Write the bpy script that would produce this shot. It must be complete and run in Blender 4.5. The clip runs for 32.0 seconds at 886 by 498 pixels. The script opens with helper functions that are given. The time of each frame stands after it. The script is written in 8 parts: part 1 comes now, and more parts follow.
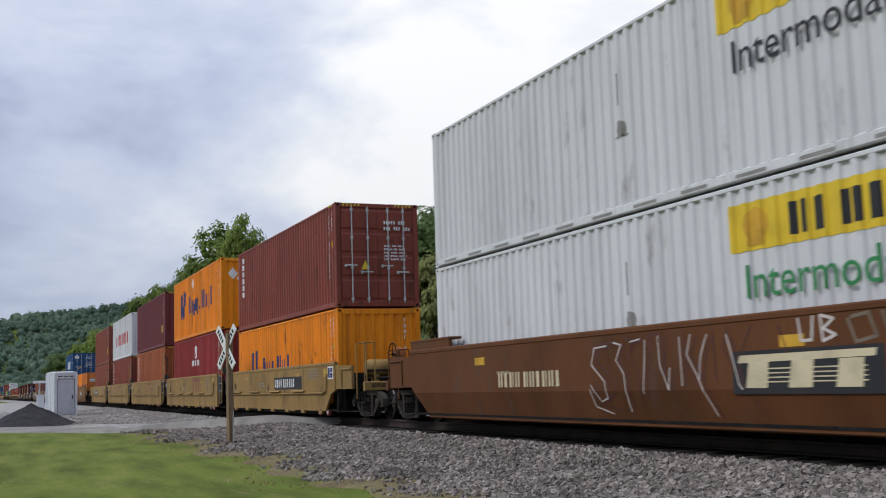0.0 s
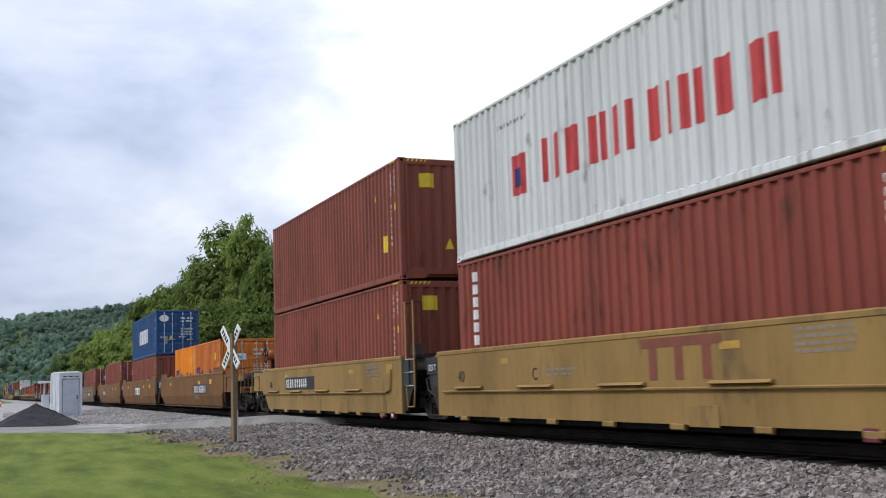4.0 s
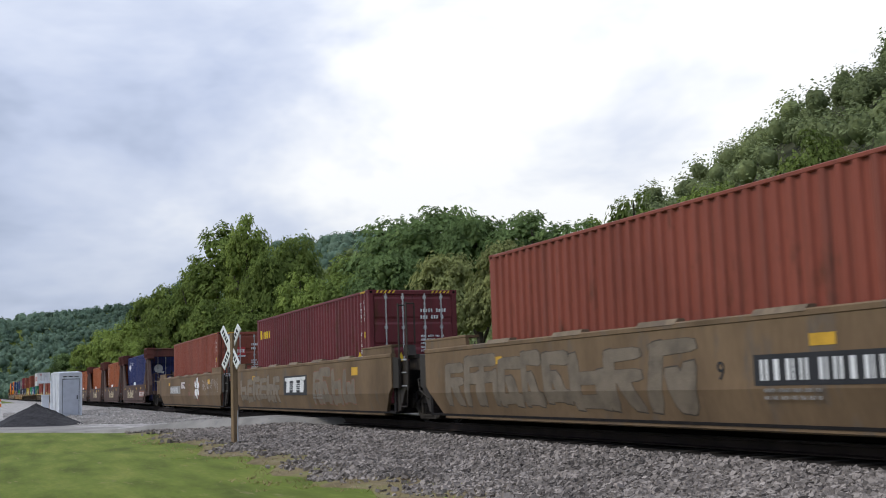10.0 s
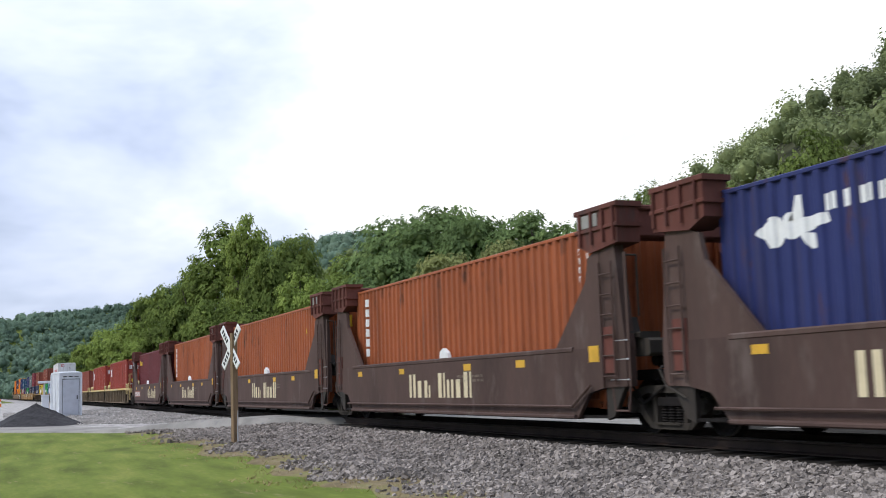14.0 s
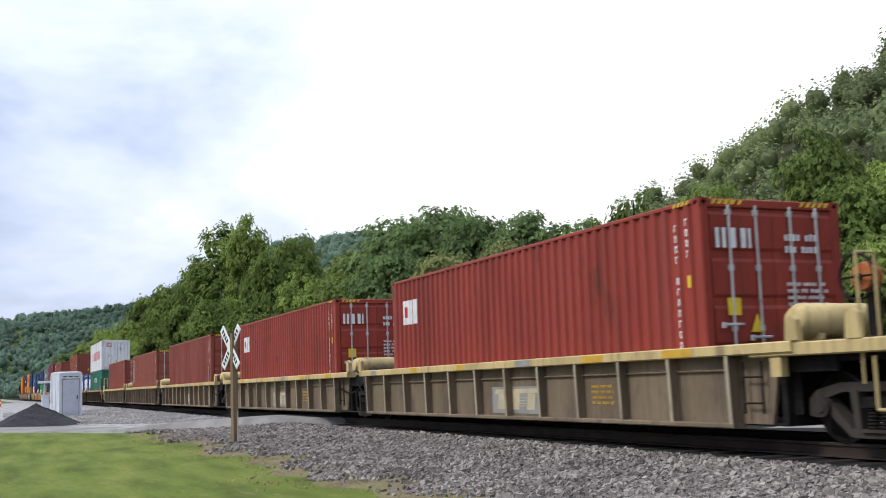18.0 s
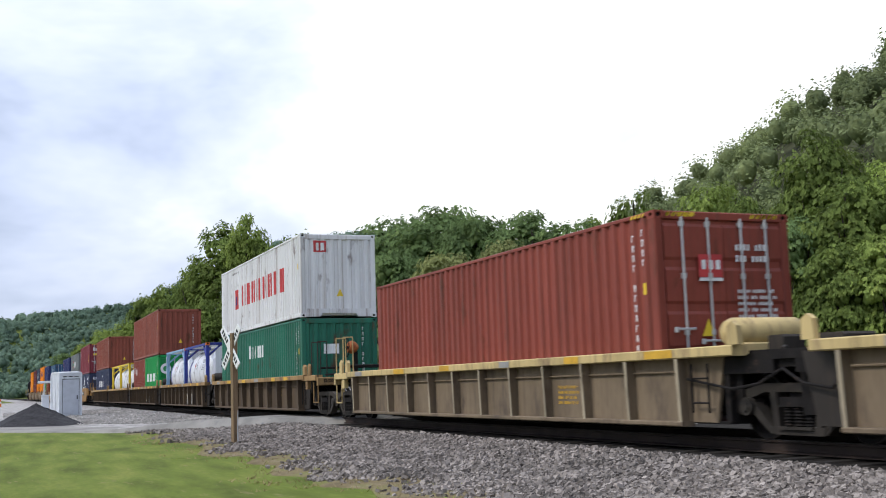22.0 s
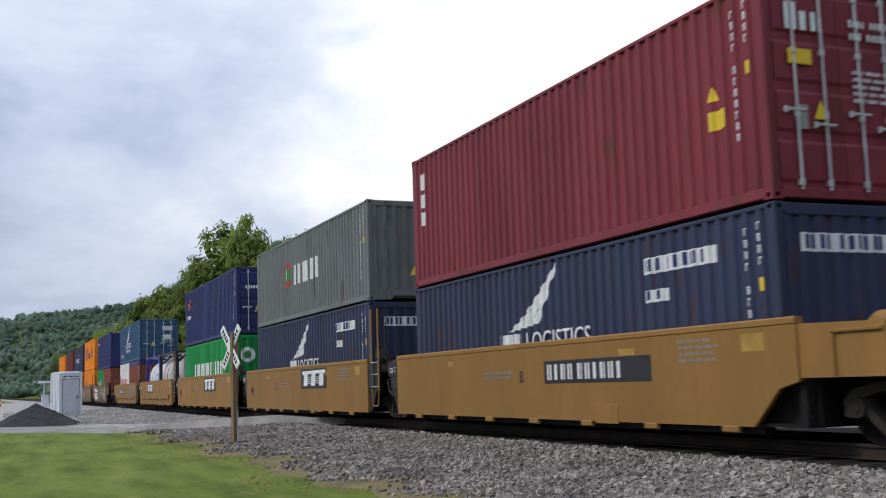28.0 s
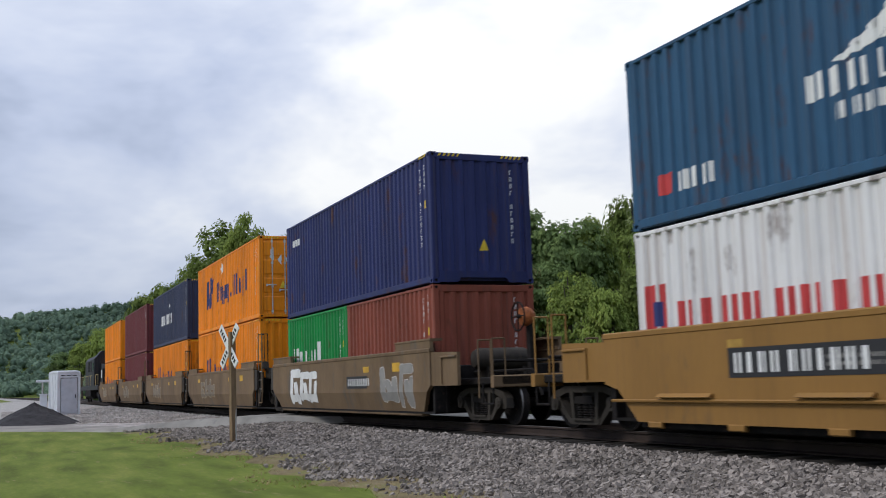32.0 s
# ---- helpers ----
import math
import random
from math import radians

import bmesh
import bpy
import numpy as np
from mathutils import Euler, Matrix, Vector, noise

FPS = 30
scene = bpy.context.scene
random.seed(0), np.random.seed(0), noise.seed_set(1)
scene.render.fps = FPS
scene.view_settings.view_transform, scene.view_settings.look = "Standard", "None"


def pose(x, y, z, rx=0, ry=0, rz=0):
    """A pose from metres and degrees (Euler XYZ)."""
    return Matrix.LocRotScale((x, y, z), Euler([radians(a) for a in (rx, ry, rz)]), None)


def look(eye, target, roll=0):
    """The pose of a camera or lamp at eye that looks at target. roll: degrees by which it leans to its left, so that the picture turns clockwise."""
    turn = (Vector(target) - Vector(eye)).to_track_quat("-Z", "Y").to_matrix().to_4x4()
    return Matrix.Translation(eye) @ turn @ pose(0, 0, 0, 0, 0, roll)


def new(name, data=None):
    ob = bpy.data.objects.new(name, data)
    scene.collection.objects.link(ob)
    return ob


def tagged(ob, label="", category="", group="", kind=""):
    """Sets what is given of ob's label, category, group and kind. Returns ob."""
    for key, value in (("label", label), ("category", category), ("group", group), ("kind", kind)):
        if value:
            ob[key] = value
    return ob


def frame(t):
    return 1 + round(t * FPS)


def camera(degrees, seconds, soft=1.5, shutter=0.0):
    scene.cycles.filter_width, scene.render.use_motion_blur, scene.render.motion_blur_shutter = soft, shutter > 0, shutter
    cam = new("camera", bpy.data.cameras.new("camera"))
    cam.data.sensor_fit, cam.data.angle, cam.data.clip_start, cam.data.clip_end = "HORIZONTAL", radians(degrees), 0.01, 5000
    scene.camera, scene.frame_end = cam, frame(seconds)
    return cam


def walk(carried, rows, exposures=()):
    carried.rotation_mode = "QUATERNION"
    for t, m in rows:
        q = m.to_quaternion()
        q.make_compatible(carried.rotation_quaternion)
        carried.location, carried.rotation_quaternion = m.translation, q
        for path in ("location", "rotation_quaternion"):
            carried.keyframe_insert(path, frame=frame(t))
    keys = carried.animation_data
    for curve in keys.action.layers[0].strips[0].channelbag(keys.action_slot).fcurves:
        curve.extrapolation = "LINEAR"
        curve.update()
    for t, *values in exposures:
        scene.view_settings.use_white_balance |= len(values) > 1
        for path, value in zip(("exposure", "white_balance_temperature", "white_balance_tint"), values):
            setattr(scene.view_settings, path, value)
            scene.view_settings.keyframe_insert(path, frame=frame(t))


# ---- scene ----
# The camera stands by the line, 10 m from the middle of the track, and looks back along the train.
cam = camera(44.2, 32.0, soft=1.0, shutter=0.12)
EYE = Vector((0.0, -10.187, 0.85))


def aim(left, up):
    """A pose of the camera, turned by so many degrees from its resting aim."""
    yaw, pitch = radians(67.048 + left), radians(7.014 + up)
    way = Vector((-math.sin(yaw) * math.cos(pitch), math.cos(yaw) * math.cos(pitch), math.sin(pitch)))
    return look(EYE, EYE + way, -1.827)


walk(cam, [(0.0, aim(-0.225, -0.01)), (0.5, aim(-0.245, -0.03)), (1.0, aim(-0.265, -0.03)), (1.5, aim(-0.30, -0.03)),
           (2.0, aim(-0.33, -0.03)), (2.5, aim(-0.30, -0.03)), (2.6, aim(-0.19, -0.02)), (2.8, aim(-0.04, 0.0)), (3.0, aim(0, 0)),
           (28.3, aim(0, 0)), (29.0, aim(-0.005, -0.02)), (30.0, aim(0, 0)), (31.0, aim(-0.04, -0.015)),
           (31.5, aim(-0.045, -0.03)), (32.0, aim(-0.085, -0.055))],
     [(0.0, -0.08), (1.0, 0.12), (2.0, 0.2), (3.0, 0.28), (3.5, 0.28), (5.5, 0.02), (9.0, 0.0), (10.3, 0.1), (11.2, 0.32), (13.0, 0.45), (17.0, 0.48), (23.0, 0.42), (25.0, 0.12), (28.0, 0.1), (30.0, 0.08), (31.0, -0.10), (32.0, 0.0)])

# ---- sky and sun: a broken overcast, brightest beyond the train ----
SUN_UP, SUN_ROUND = 46.0, 186.0


def make_world():
    w = bpy.data.worlds.new("overcast_sky")
    scene.world = w
    w.use_nodes = True
    nt = w.node_tree
    nd, ln = nt.nodes, nt.links
    out, bg = nd["World Output"], nd["Background"]
    sky = nd.new("ShaderNodeTexSky")
    sky.sky_type, sky.sun_disc = "NISHITA", False
    sky.sun_elevation, sky.sun_rotation = radians(SUN_UP), radians(SUN_ROUND)
    tc = nd.new("ShaderNodeTexCoord")
    mp = nd.new("ShaderNodeMapping")
    mp.inputs["Scale"].default_value = (1.0, 1.0, 2.3)
    ln.new(tc.outputs["Generated"], mp.inputs[0])
    big = nd.new("ShaderNodeTexNoise")
    big.inputs["Scale"].default_value, big.inputs["Detail"].default_value = 3.1, 5.0
    big.inputs["Roughness"].default_value, big.inputs["Distortion"].default_value = 0.56, 0.18
    ln.new(mp.outputs[0], big.inputs["Vector"])
    # how near a direction lies to the bright part of the cloud
    dot = nd.new("ShaderNodeVectorMath")
    dot.operation = "DOT_PRODUCT"
    dot.inputs[1].default_value = (-0.68, 0.66, 0.32)
    ln.new(tc.outputs["Generated"], dot.inputs[0])
    mr = nd.new("ShaderNodeMapRange")
    mr.inputs["From Min"].default_value, mr.inputs["From Max"].default_value = 0.70, 0.99
    mr.inputs["To Min"].default_value, mr.inputs["To Max"].default_value = -0.10, 0.30
    ln.new(dot.outputs["Value"], mr.inputs["Value"])
    add = nd.new("ShaderNodeMath")
    ln.new(big.outputs["Fac"], add.inputs[0])
    ln.new(mr.outputs["Result"], add.inputs[1])
    ramp = nd.new("ShaderNodeValToRGB")
    el = ramp.color_ramp.elements
    el[0].position, el[0].color = 0.30, (0.37, 0.44, 0.60, 1)
    el[1].position, el[1].color = 0.74, (1.15, 1.16, 1.17, 1)
    mid = el.new(0.45)
    mid.color = (0.61, 0.685, 0.88, 1)
    mid2 = el.new(0.58)
    mid2.color = (0.79, 0.85, 1.0, 1)
    ln.new(add.outputs[0], ramp.inputs[0])
    mix = nd.new("ShaderNodeMixRGB")
    mix.inputs[0].default_value = 0.88
    sc = nd.new("ShaderNodeVectorMath")
    sc.operation = "SCALE"
    sc.inputs["Scale"].default_value = 0.10
    ln.new(sky.outputs[0], sc.inputs[0])
    ln.new(sc.outputs[0], mix.inputs[1])
    ln.new(ramp.outputs[0], mix.inputs[2])
    # an overcast sky is brightest overhead
    sep = nd.new("ShaderNodeSeparateXYZ")
    ln.new(tc.outputs["Generated"], sep.inputs[0])
    up = nd.new("ShaderNodeMapRange")
    up.inputs["From Min"].default_value, up.inputs["From Max"].default_value = 0.33, 0.95
    up.inputs["To Min"].default_value, up.inputs["To Max"].default_value = 1.0, 2.0
    ln.new(sep.outputs["Z"], up.inputs["Value"])
    # and duller through the thick air near the horizon
    low = nd.new("ShaderNodeMapRange")
    low.inputs["From Min"].default_value, low.inputs["From Max"].default_value = 0.03, 0.30
    low.inputs["To Min"].default_value, low.inputs["To Max"].default_value = 0.80, 1.0
    ln.new(sep.outputs["Z"], low.inputs["Value"])
    dull = nd.new("ShaderNodeVectorMath")
    dull.operation = "SCALE"
    ln.new(mix.outputs[0], dull.inputs[0])
    ln.new(low.outputs["Result"], dull.inputs["Scale"])
    lift = nd.new("ShaderNodeVectorMath")
    lift.operation = "SCALE"
    ln.new(dull.outputs[0], lift.inputs[0])
    ln.new(up.outputs["Result"], lift.inputs["Scale"])
    ln.new(lift.outputs[0], bg.inputs["Color"])
    bg.inputs["Strength"].default_value = 1.0
    ln.new(bg.outputs[0], out.inputs["Surface"])


make_world()
sun_data = bpy.data.lights.new("sun", "SUN")
sun_data.energy, sun_data.angle, sun_data.color = 1.45, radians(14), (1.0, 0.96, 0.9)
sun = new("sun", sun_data)
_a, _e = radians(SUN_ROUND), radians(SUN_UP)
sun.matrix_world = look((-30, -40, 60), (-30 - math.sin(_a) * math.cos(_e), -40 - math.cos(_a) * math.cos(_e), 60 - math.sin(_e)))


# ---- materials ----
def mat(name, colour, rough=0.6, metal=0.0, var=0.25, scale=3.0, fine=40.0, bump=0.15, tint=None, rise=0.02, stretch=(1, 1, 1), rand=0.0, spec=0.4, wear=None, wear_amount=0.5, isl=0.0, streak=None, streak_amount=0.3):
    """A surface with variation at two scales: stains (scale), grain (fine) and a relief; wear is a second colour that breaks through."""
    m = bpy.data.materials.new(name)
    m.use_nodes = True
    nd, ln = m.node_tree.nodes, m.node_tree.links
    b = nd["Principled BSDF"]
    b.inputs["Roughness"].default_value, b.inputs["Metallic"].default_value = rough, metal
    b.inputs["Specular IOR Level"].default_value = spec
    tc = nd.new("ShaderNodeTexCoord")
    mp = nd.new("ShaderNodeMapping")
    mp.inputs["Scale"].default_value = stretch
    oi = nd.new("ShaderNodeObjectInfo")
    ln.new(tc.outputs["Object"], mp.inputs["Vector"])
    ofs = nd.new("ShaderNodeVectorMath")
    ofs.operation = "MULTIPLY_ADD"
    ofs.inputs[1].default_value = (1, 1, 1)
    cmb = nd.new("ShaderNodeCombineXYZ")
    mul = nd.new("ShaderNodeMath")
    mul.operation = "MULTIPLY"
    mul.inputs[1].default_value = 37.0
    ln.new(oi.outputs["Random"], mul.inputs[0])
    for i in range(3):
        ln.new(mul.outputs[0], cmb.inputs[i])
    ln.new(mp.outputs[0], ofs.inputs[0])
    ln.new(cmb.outputs[0], ofs.inputs[2])
    n1, n2 = nd.new("ShaderNodeTexNoise"), nd.new("ShaderNodeTexNoise")
    n1.inputs["Scale"].default_value, n1.inputs["Detail"].default_value = scale, 4
    n2.inputs["Scale"].default_value, n2.inputs["Detail"].default_value = fine, 2
    for n in (n1, n2):
        ln.new(ofs.outputs[0], n.inputs["Vector"])
    ramp = nd.new("ShaderNodeValToRGB")
    c = Vector(colour)
    dark = c * (1 - var)
    light = Vector(tint) if tint else c * (1 + var * 0.6)
    e = ramp.color_ramp.elements
    e[0].position, e[0].color = 0.32, (*dark, 1)
    e[1].position, e[1].color = 0.68, (*light, 1)
    half = e.new(0.5)
    half.color = (*c, 1)
    ln.new(n1.outputs["Fac"], ramp.inputs[0])
    last = ramp.outputs[0]
    if wear:
        wr = nd.new("ShaderNodeValToRGB")
        k = wr.color_ramp.elements
        k[0].position, k[1].position = 0.62 - 0.12 * wear_amount, 0.74 - 0.08 * wear_amount
        n3 = nd.new("ShaderNodeTexNoise")
        n3.inputs["Scale"].default_value, n3.inputs["Detail"].default_value, n3.inputs["Roughness"].default_value = scale * 2.3, 8, 0.65
        ln.new(ofs.outputs[0], n3.inputs["Vector"])
        ln.new(n3.outputs["Fac"], wr.inputs[0])
        mx = nd.new("ShaderNodeMixRGB")
        mx.inputs[2].default_value = (*wear, 1)
        ln.new(wr.outputs[0], mx.inputs[0])
        ln.new(last, mx.inputs[1])
        last = mx.outputs[0]
    if streak:  # run-down marks: thin upright streaks
        sm = nd.new("ShaderNodeMapping")
        sm.inputs["Scale"].default_value = (7.0, 7.0, 0.22)
        ln.new(ofs.outputs[0], sm.inputs["Vector"])
        n4 = nd.new("ShaderNodeTexNoise")
        n4.inputs["Scale"].default_value, n4.inputs["Detail"].default_value, n4.inputs["Roughness"].default_value = 1.6, 4, 0.6
        ln.new(sm.outputs[0], n4.inputs["Vector"])
        k4 = nd.new("ShaderNodeMapRange")
        k4.inputs["From Min"].default_value, k4.inputs["From Max"].default_value = 0.52, 0.78
        k4.inputs["To Max"].default_value = streak_amount
        ln.new(n4.outputs["Fac"], k4.inputs["Value"])
        m4 = nd.new("ShaderNodeMixRGB")
        m4.inputs[2].default_value = (*streak, 1)
        ln.new(k4.outputs[0], m4.inputs[0])
        ln.new(last, m4.inputs[1])
        last = m4.outputs[0]
    gr = nd.new("ShaderNodeMapRange")
    gr.inputs["To Min"].default_value, gr.inputs["To Max"].default_value = 1 - var * 0.6, 1 + var * 0.6
    ln.new(n2.outputs["Fac"], gr.inputs["Value"])
    mm = nd.new("ShaderNodeVectorMath")
    mm.operation = "SCALE"
    ln.new(last, mm.inputs[0])
    ln.new(gr.outputs[0], mm.inputs["Scale"])
    last = mm.outputs[0]
    for amount, source in ((rand, oi.outputs["Random"]), (isl, None)):
        if amount:
            if source is None:
                source = nd.new("ShaderNodeNewGeometry").outputs["Random Per Island"]
            r = nd.new("ShaderNodeMapRange")
            r.inputs["To Min"].default_value, r.inputs["To Max"].default_value = 1 - amount, 1 + amount
            ln.new(source, r.inputs["Value"])
            s2 = nd.new("ShaderNodeVectorMath")
            s2.operation = "SCALE"
            ln.new(last, s2.inputs[0])
            ln.new(r.outputs[0], s2.inputs["Scale"])
            last = s2.outputs[0]
    ln.new(last, b.inputs["Base Color"])
    if bump:
        bp = nd.new("ShaderNodeBump")
        bp.inputs["Strength"].default_value, bp.inputs["Distance"].default_value = bump, rise
        ln.new(n2.outputs["Fac"], bp.inputs["Height"])
        ln.new(bp.outputs[0], b.inputs["Normal"])
    return m


RUST = (0.09, 0.035, 0.018)
GRIME = (0.05, 0.042, 0.035)


def paint(name, colour, wear=RUST, amount=0.30, var=0.20, rough=0.5, streak=(0.07, 0.05, 0.04), run=0.52):
    return mat(name, colour, rough=rough, var=var, scale=0.9, fine=14, bump=0.05, stretch=(1.0, 1.0, 0.35), wear=wear, wear_amount=amount, rand=0.05, spec=0.2, streak=streak, streak_amount=run)


P = {
    "brown": paint("brown_paint", (0.235, 0.056, 0.038)), "brown2": paint("red_brown_paint", (0.24, 0.066, 0.042)),
    "rust": paint("rust_orange_paint", (0.34, 0.095, 0.035)), "maroon": paint("maroon_paint", (0.15, 0.034, 0.038)),
    "wine": paint("wine_red_paint", (0.20, 0.034, 0.046)), "red": paint("red_paint", (0.27, 0.03, 0.03)), "cai": paint("bright_red_paint", (0.275, 0.044, 0.030)),
    "orange": paint("orange_paint", (0.80, 0.245, 0.010), amount=0.15), "orange2": paint("faded_orange_paint", (0.60, 0.17, 0.03), amount=0.35),
    "blue": paint("blue_paint", (0.022, 0.075, 0.19)), "navy": paint("navy_paint", (0.038, 0.046, 0.088)),
    "royal": paint("royal_blue_paint", (0.027, 0.035, 0.120)), "teal": paint("teal_paint", (0.030, 0.088, 0.165)),
    "green": paint("green_paint", (0.012, 0.26, 0.06), amount=0.15), "pine": paint("dark_green_paint", (0.026, 0.140, 0.090)),
    "grey": paint("grey_paint", (0.160, 0.170, 0.166)), "white": paint("white_paint", (0.66, 0.66, 0.65), amount=0.1, var=0.08),
    "jbwhite": paint("grey_white_paint", (0.66, 0.66, 0.66), wear=(0.35, 0.33, 0.31), amount=0.2, var=0.08, streak=(0.3, 0.29, 0.28), run=0.4),
    "sill": paint("yellow_brown_paint", (0.285, 0.175, 0.058), wear=(0.13, 0.085, 0.045), amount=0.45, var=0.22, rough=0.65, run=0.16),
    "sill53": paint("dirty_yellow_paint", (0.178, 0.082, 0.024), wear=(0.11, 0.075, 0.045), amount=0.6, var=0.28, rough=0.7, run=0.16),
    "sillnew": paint("clean_yellow_paint", (0.27, 0.143, 0.040), wear=(0.19, 0.11, 0.045), amount=0.25, var=0.12, rough=0.6, run=0.16),
    "sillbrown": paint("brown_sill_paint", (0.120, 0.046, 0.016), wear=(0.10, 0.055, 0.035), amount=0.45, var=0.25, rough=0.7, run=0.16),
    "sillgrey": paint("weathered_grey_sill", (0.165, 0.110, 0.062), wear=(0.12, 0.10, 0.08), amount=0.6, var=0.3, rough=0.75, run=0.16),
    "headred": paint("dull_red_oxide_paint", (0.125, 0.045, 0.034), wear=(0.07, 0.045, 0.04), amount=0.55, var=0.3, rough=0.75),
    "sealand": paint("oxide_brown_paint", (0.080, 0.049, 0.040), wear=(0.115, 0.085, 0.072), amount=0.6, var=0.25, rough=0.75),
    "tub": paint("tan_grimy_paint", (0.185, 0.138, 0.088), wear=(0.10, 0.075, 0.055), amount=0.75, var=0.3, rough=0.75),
    "tubdark": paint("dark_grimy_paint", (0.095, 0.066, 0.040), wear=(0.06, 0.046, 0.036), amount=0.75, var=0.3, rough=0.75),
    "ledge": paint("worn_yellow_paint", (0.53, 0.40, 0.18), wear=(0.22, 0.15, 0.09), amount=0.55, var=0.2, rough=0.7),
    "ledgedark": paint("rusty_yellow_paint", (0.32, 0.20, 0.085), wear=(0.13, 0.08, 0.05), amount=0.7, var=0.3, rough=0.75),
    "ribedge": paint("worn_rib_edge", (0.36, 0.30, 0.205), wear=(0.09, 0.065, 0.045), amount=0.7, var=0.3, rough=0.75),
    "tankwhite": paint("tank_white", (0.72, 0.73, 0.74), wear=(0.45, 0.43, 0.40), amount=0.2, var=0.06, rough=0.35),
    "tanksteel": paint("tank_steel", (0.50, 0.48, 0.46), wear=(0.30, 0.28, 0.25), amount=0.5, var=0.15, rough=0.4),
    "frameblue": paint("frame_blue", (0.035, 0.05, 0.24)), "framepale": paint("frame_pale_blue", (0.22, 0.36, 0.50)),
    "frameyellow": paint("frame_yellow", (0.70, 0.50, 0.04)), "frameblack": paint("frame_black", (0.03, 0.032, 0.036)),
    "gear": paint("grimy_brown_gear", (0.042, 0.036, 0.029), wear=(0.025, 0.02, 0.017), amount=0.7, var=0.35, rough=0.8),
    "darkplate": paint("dark_grey_plate", (0.034, 0.028, 0.023), wear=(0.09, 0.06, 0.04), amount=0.4),
    "slate": paint("slate_grey_web", (0.036, 0.038, 0.042), wear=(0.07, 0.06, 0.05), amount=0.4),
    "casting": paint("worn_casting", (0.075, 0.05, 0.042), wear=(0.14, 0.07, 0.04), amount=0.5),
    "oldwhite": paint("rust_stained_white", (0.70, 0.69, 0.68), amount=0.3, var=0.1, streak=(0.20, 0.10, 0.05), run=0.7),
    "loco": paint("loco_black", (0.016, 0.017, 0.02), wear=GRIME, amount=0.4),
}
IRON = mat("dark_iron", (0.014, 0.012, 0.011), rough=0.8, spec=0.15, var=0.4, scale=5, fine=50, wear=(0.045, 0.030, 0.022), wear_amount=0.4)
RAILHEAD = mat("dulled_rail_head", (0.10, 0.09, 0.085), rough=0.6, metal=0.4, var=0.3)
TREAD = mat("rubbed_wheel_tread", (0.20, 0.19, 0.18), rough=0.5, metal=0.7, var=0.3)
# Rust brown, taken darker to hold the shade under the train.
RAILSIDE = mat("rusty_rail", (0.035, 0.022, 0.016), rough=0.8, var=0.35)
GALV = mat("galvanised_bar", (0.50, 0.50, 0.49), rough=0.5, metal=0.3, var=0.15)
INK = {
    "white": mat("white_lettering", (0.72, 0.72, 0.70), var=0.12), "black": mat("black_lettering", (0.022, 0.022, 0.024), var=0.2),
    "hlblue": mat("dark_blue_lettering", (0.025, 0.035, 0.14), var=0.15), "red": mat("red_lettering", (0.50, 0.05, 0.05), var=0.15),
    "yellow": mat("yellow_label", (0.72, 0.50, 0.03), var=0.12), "green": mat("green_lettering", (0.03, 0.22, 0.07), var=0.12),
    "cream": mat("cream_lettering", (0.62, 0.53, 0.34), var=0.15), "brownred": mat("oxide_lettering", (0.20, 0.06, 0.035), var=0.15),
    "fadedgold": mat("faded_gold_patch", (0.40, 0.235, 0.045), var=0.3), "gold": mat("gold_patch", (0.58, 0.33, 0.03), var=0.2), "grey": mat("grey_patch", (0.26, 0.25, 0.23), var=0.2),
    "pale": mat("pale_stencil", (0.50, 0.42, 0.26), var=0.2), "orange": mat("orange_patch", (0.65, 0.16, 0.02), var=0.15),
    "purple": mat("purple_mark", (0.12, 0.03, 0.22), var=0.15), "tag": mat("grey_tag_paint", (0.17, 0.135, 0.095), var=0.3),
    "tagdark": mat("dark_tag_paint", (0.055, 0.042, 0.030), var=0.3), "tagwhite": mat("white_tag_paint", (0.55, 0.50, 0.46), var=0.2), "maroontag": mat("dark_red_tag_paint", (0.075, 0.022, 0.016), var=0.3), "tagred": mat("red_tag_paint", (0.24, 0.08, 0.05), var=0.3),
}

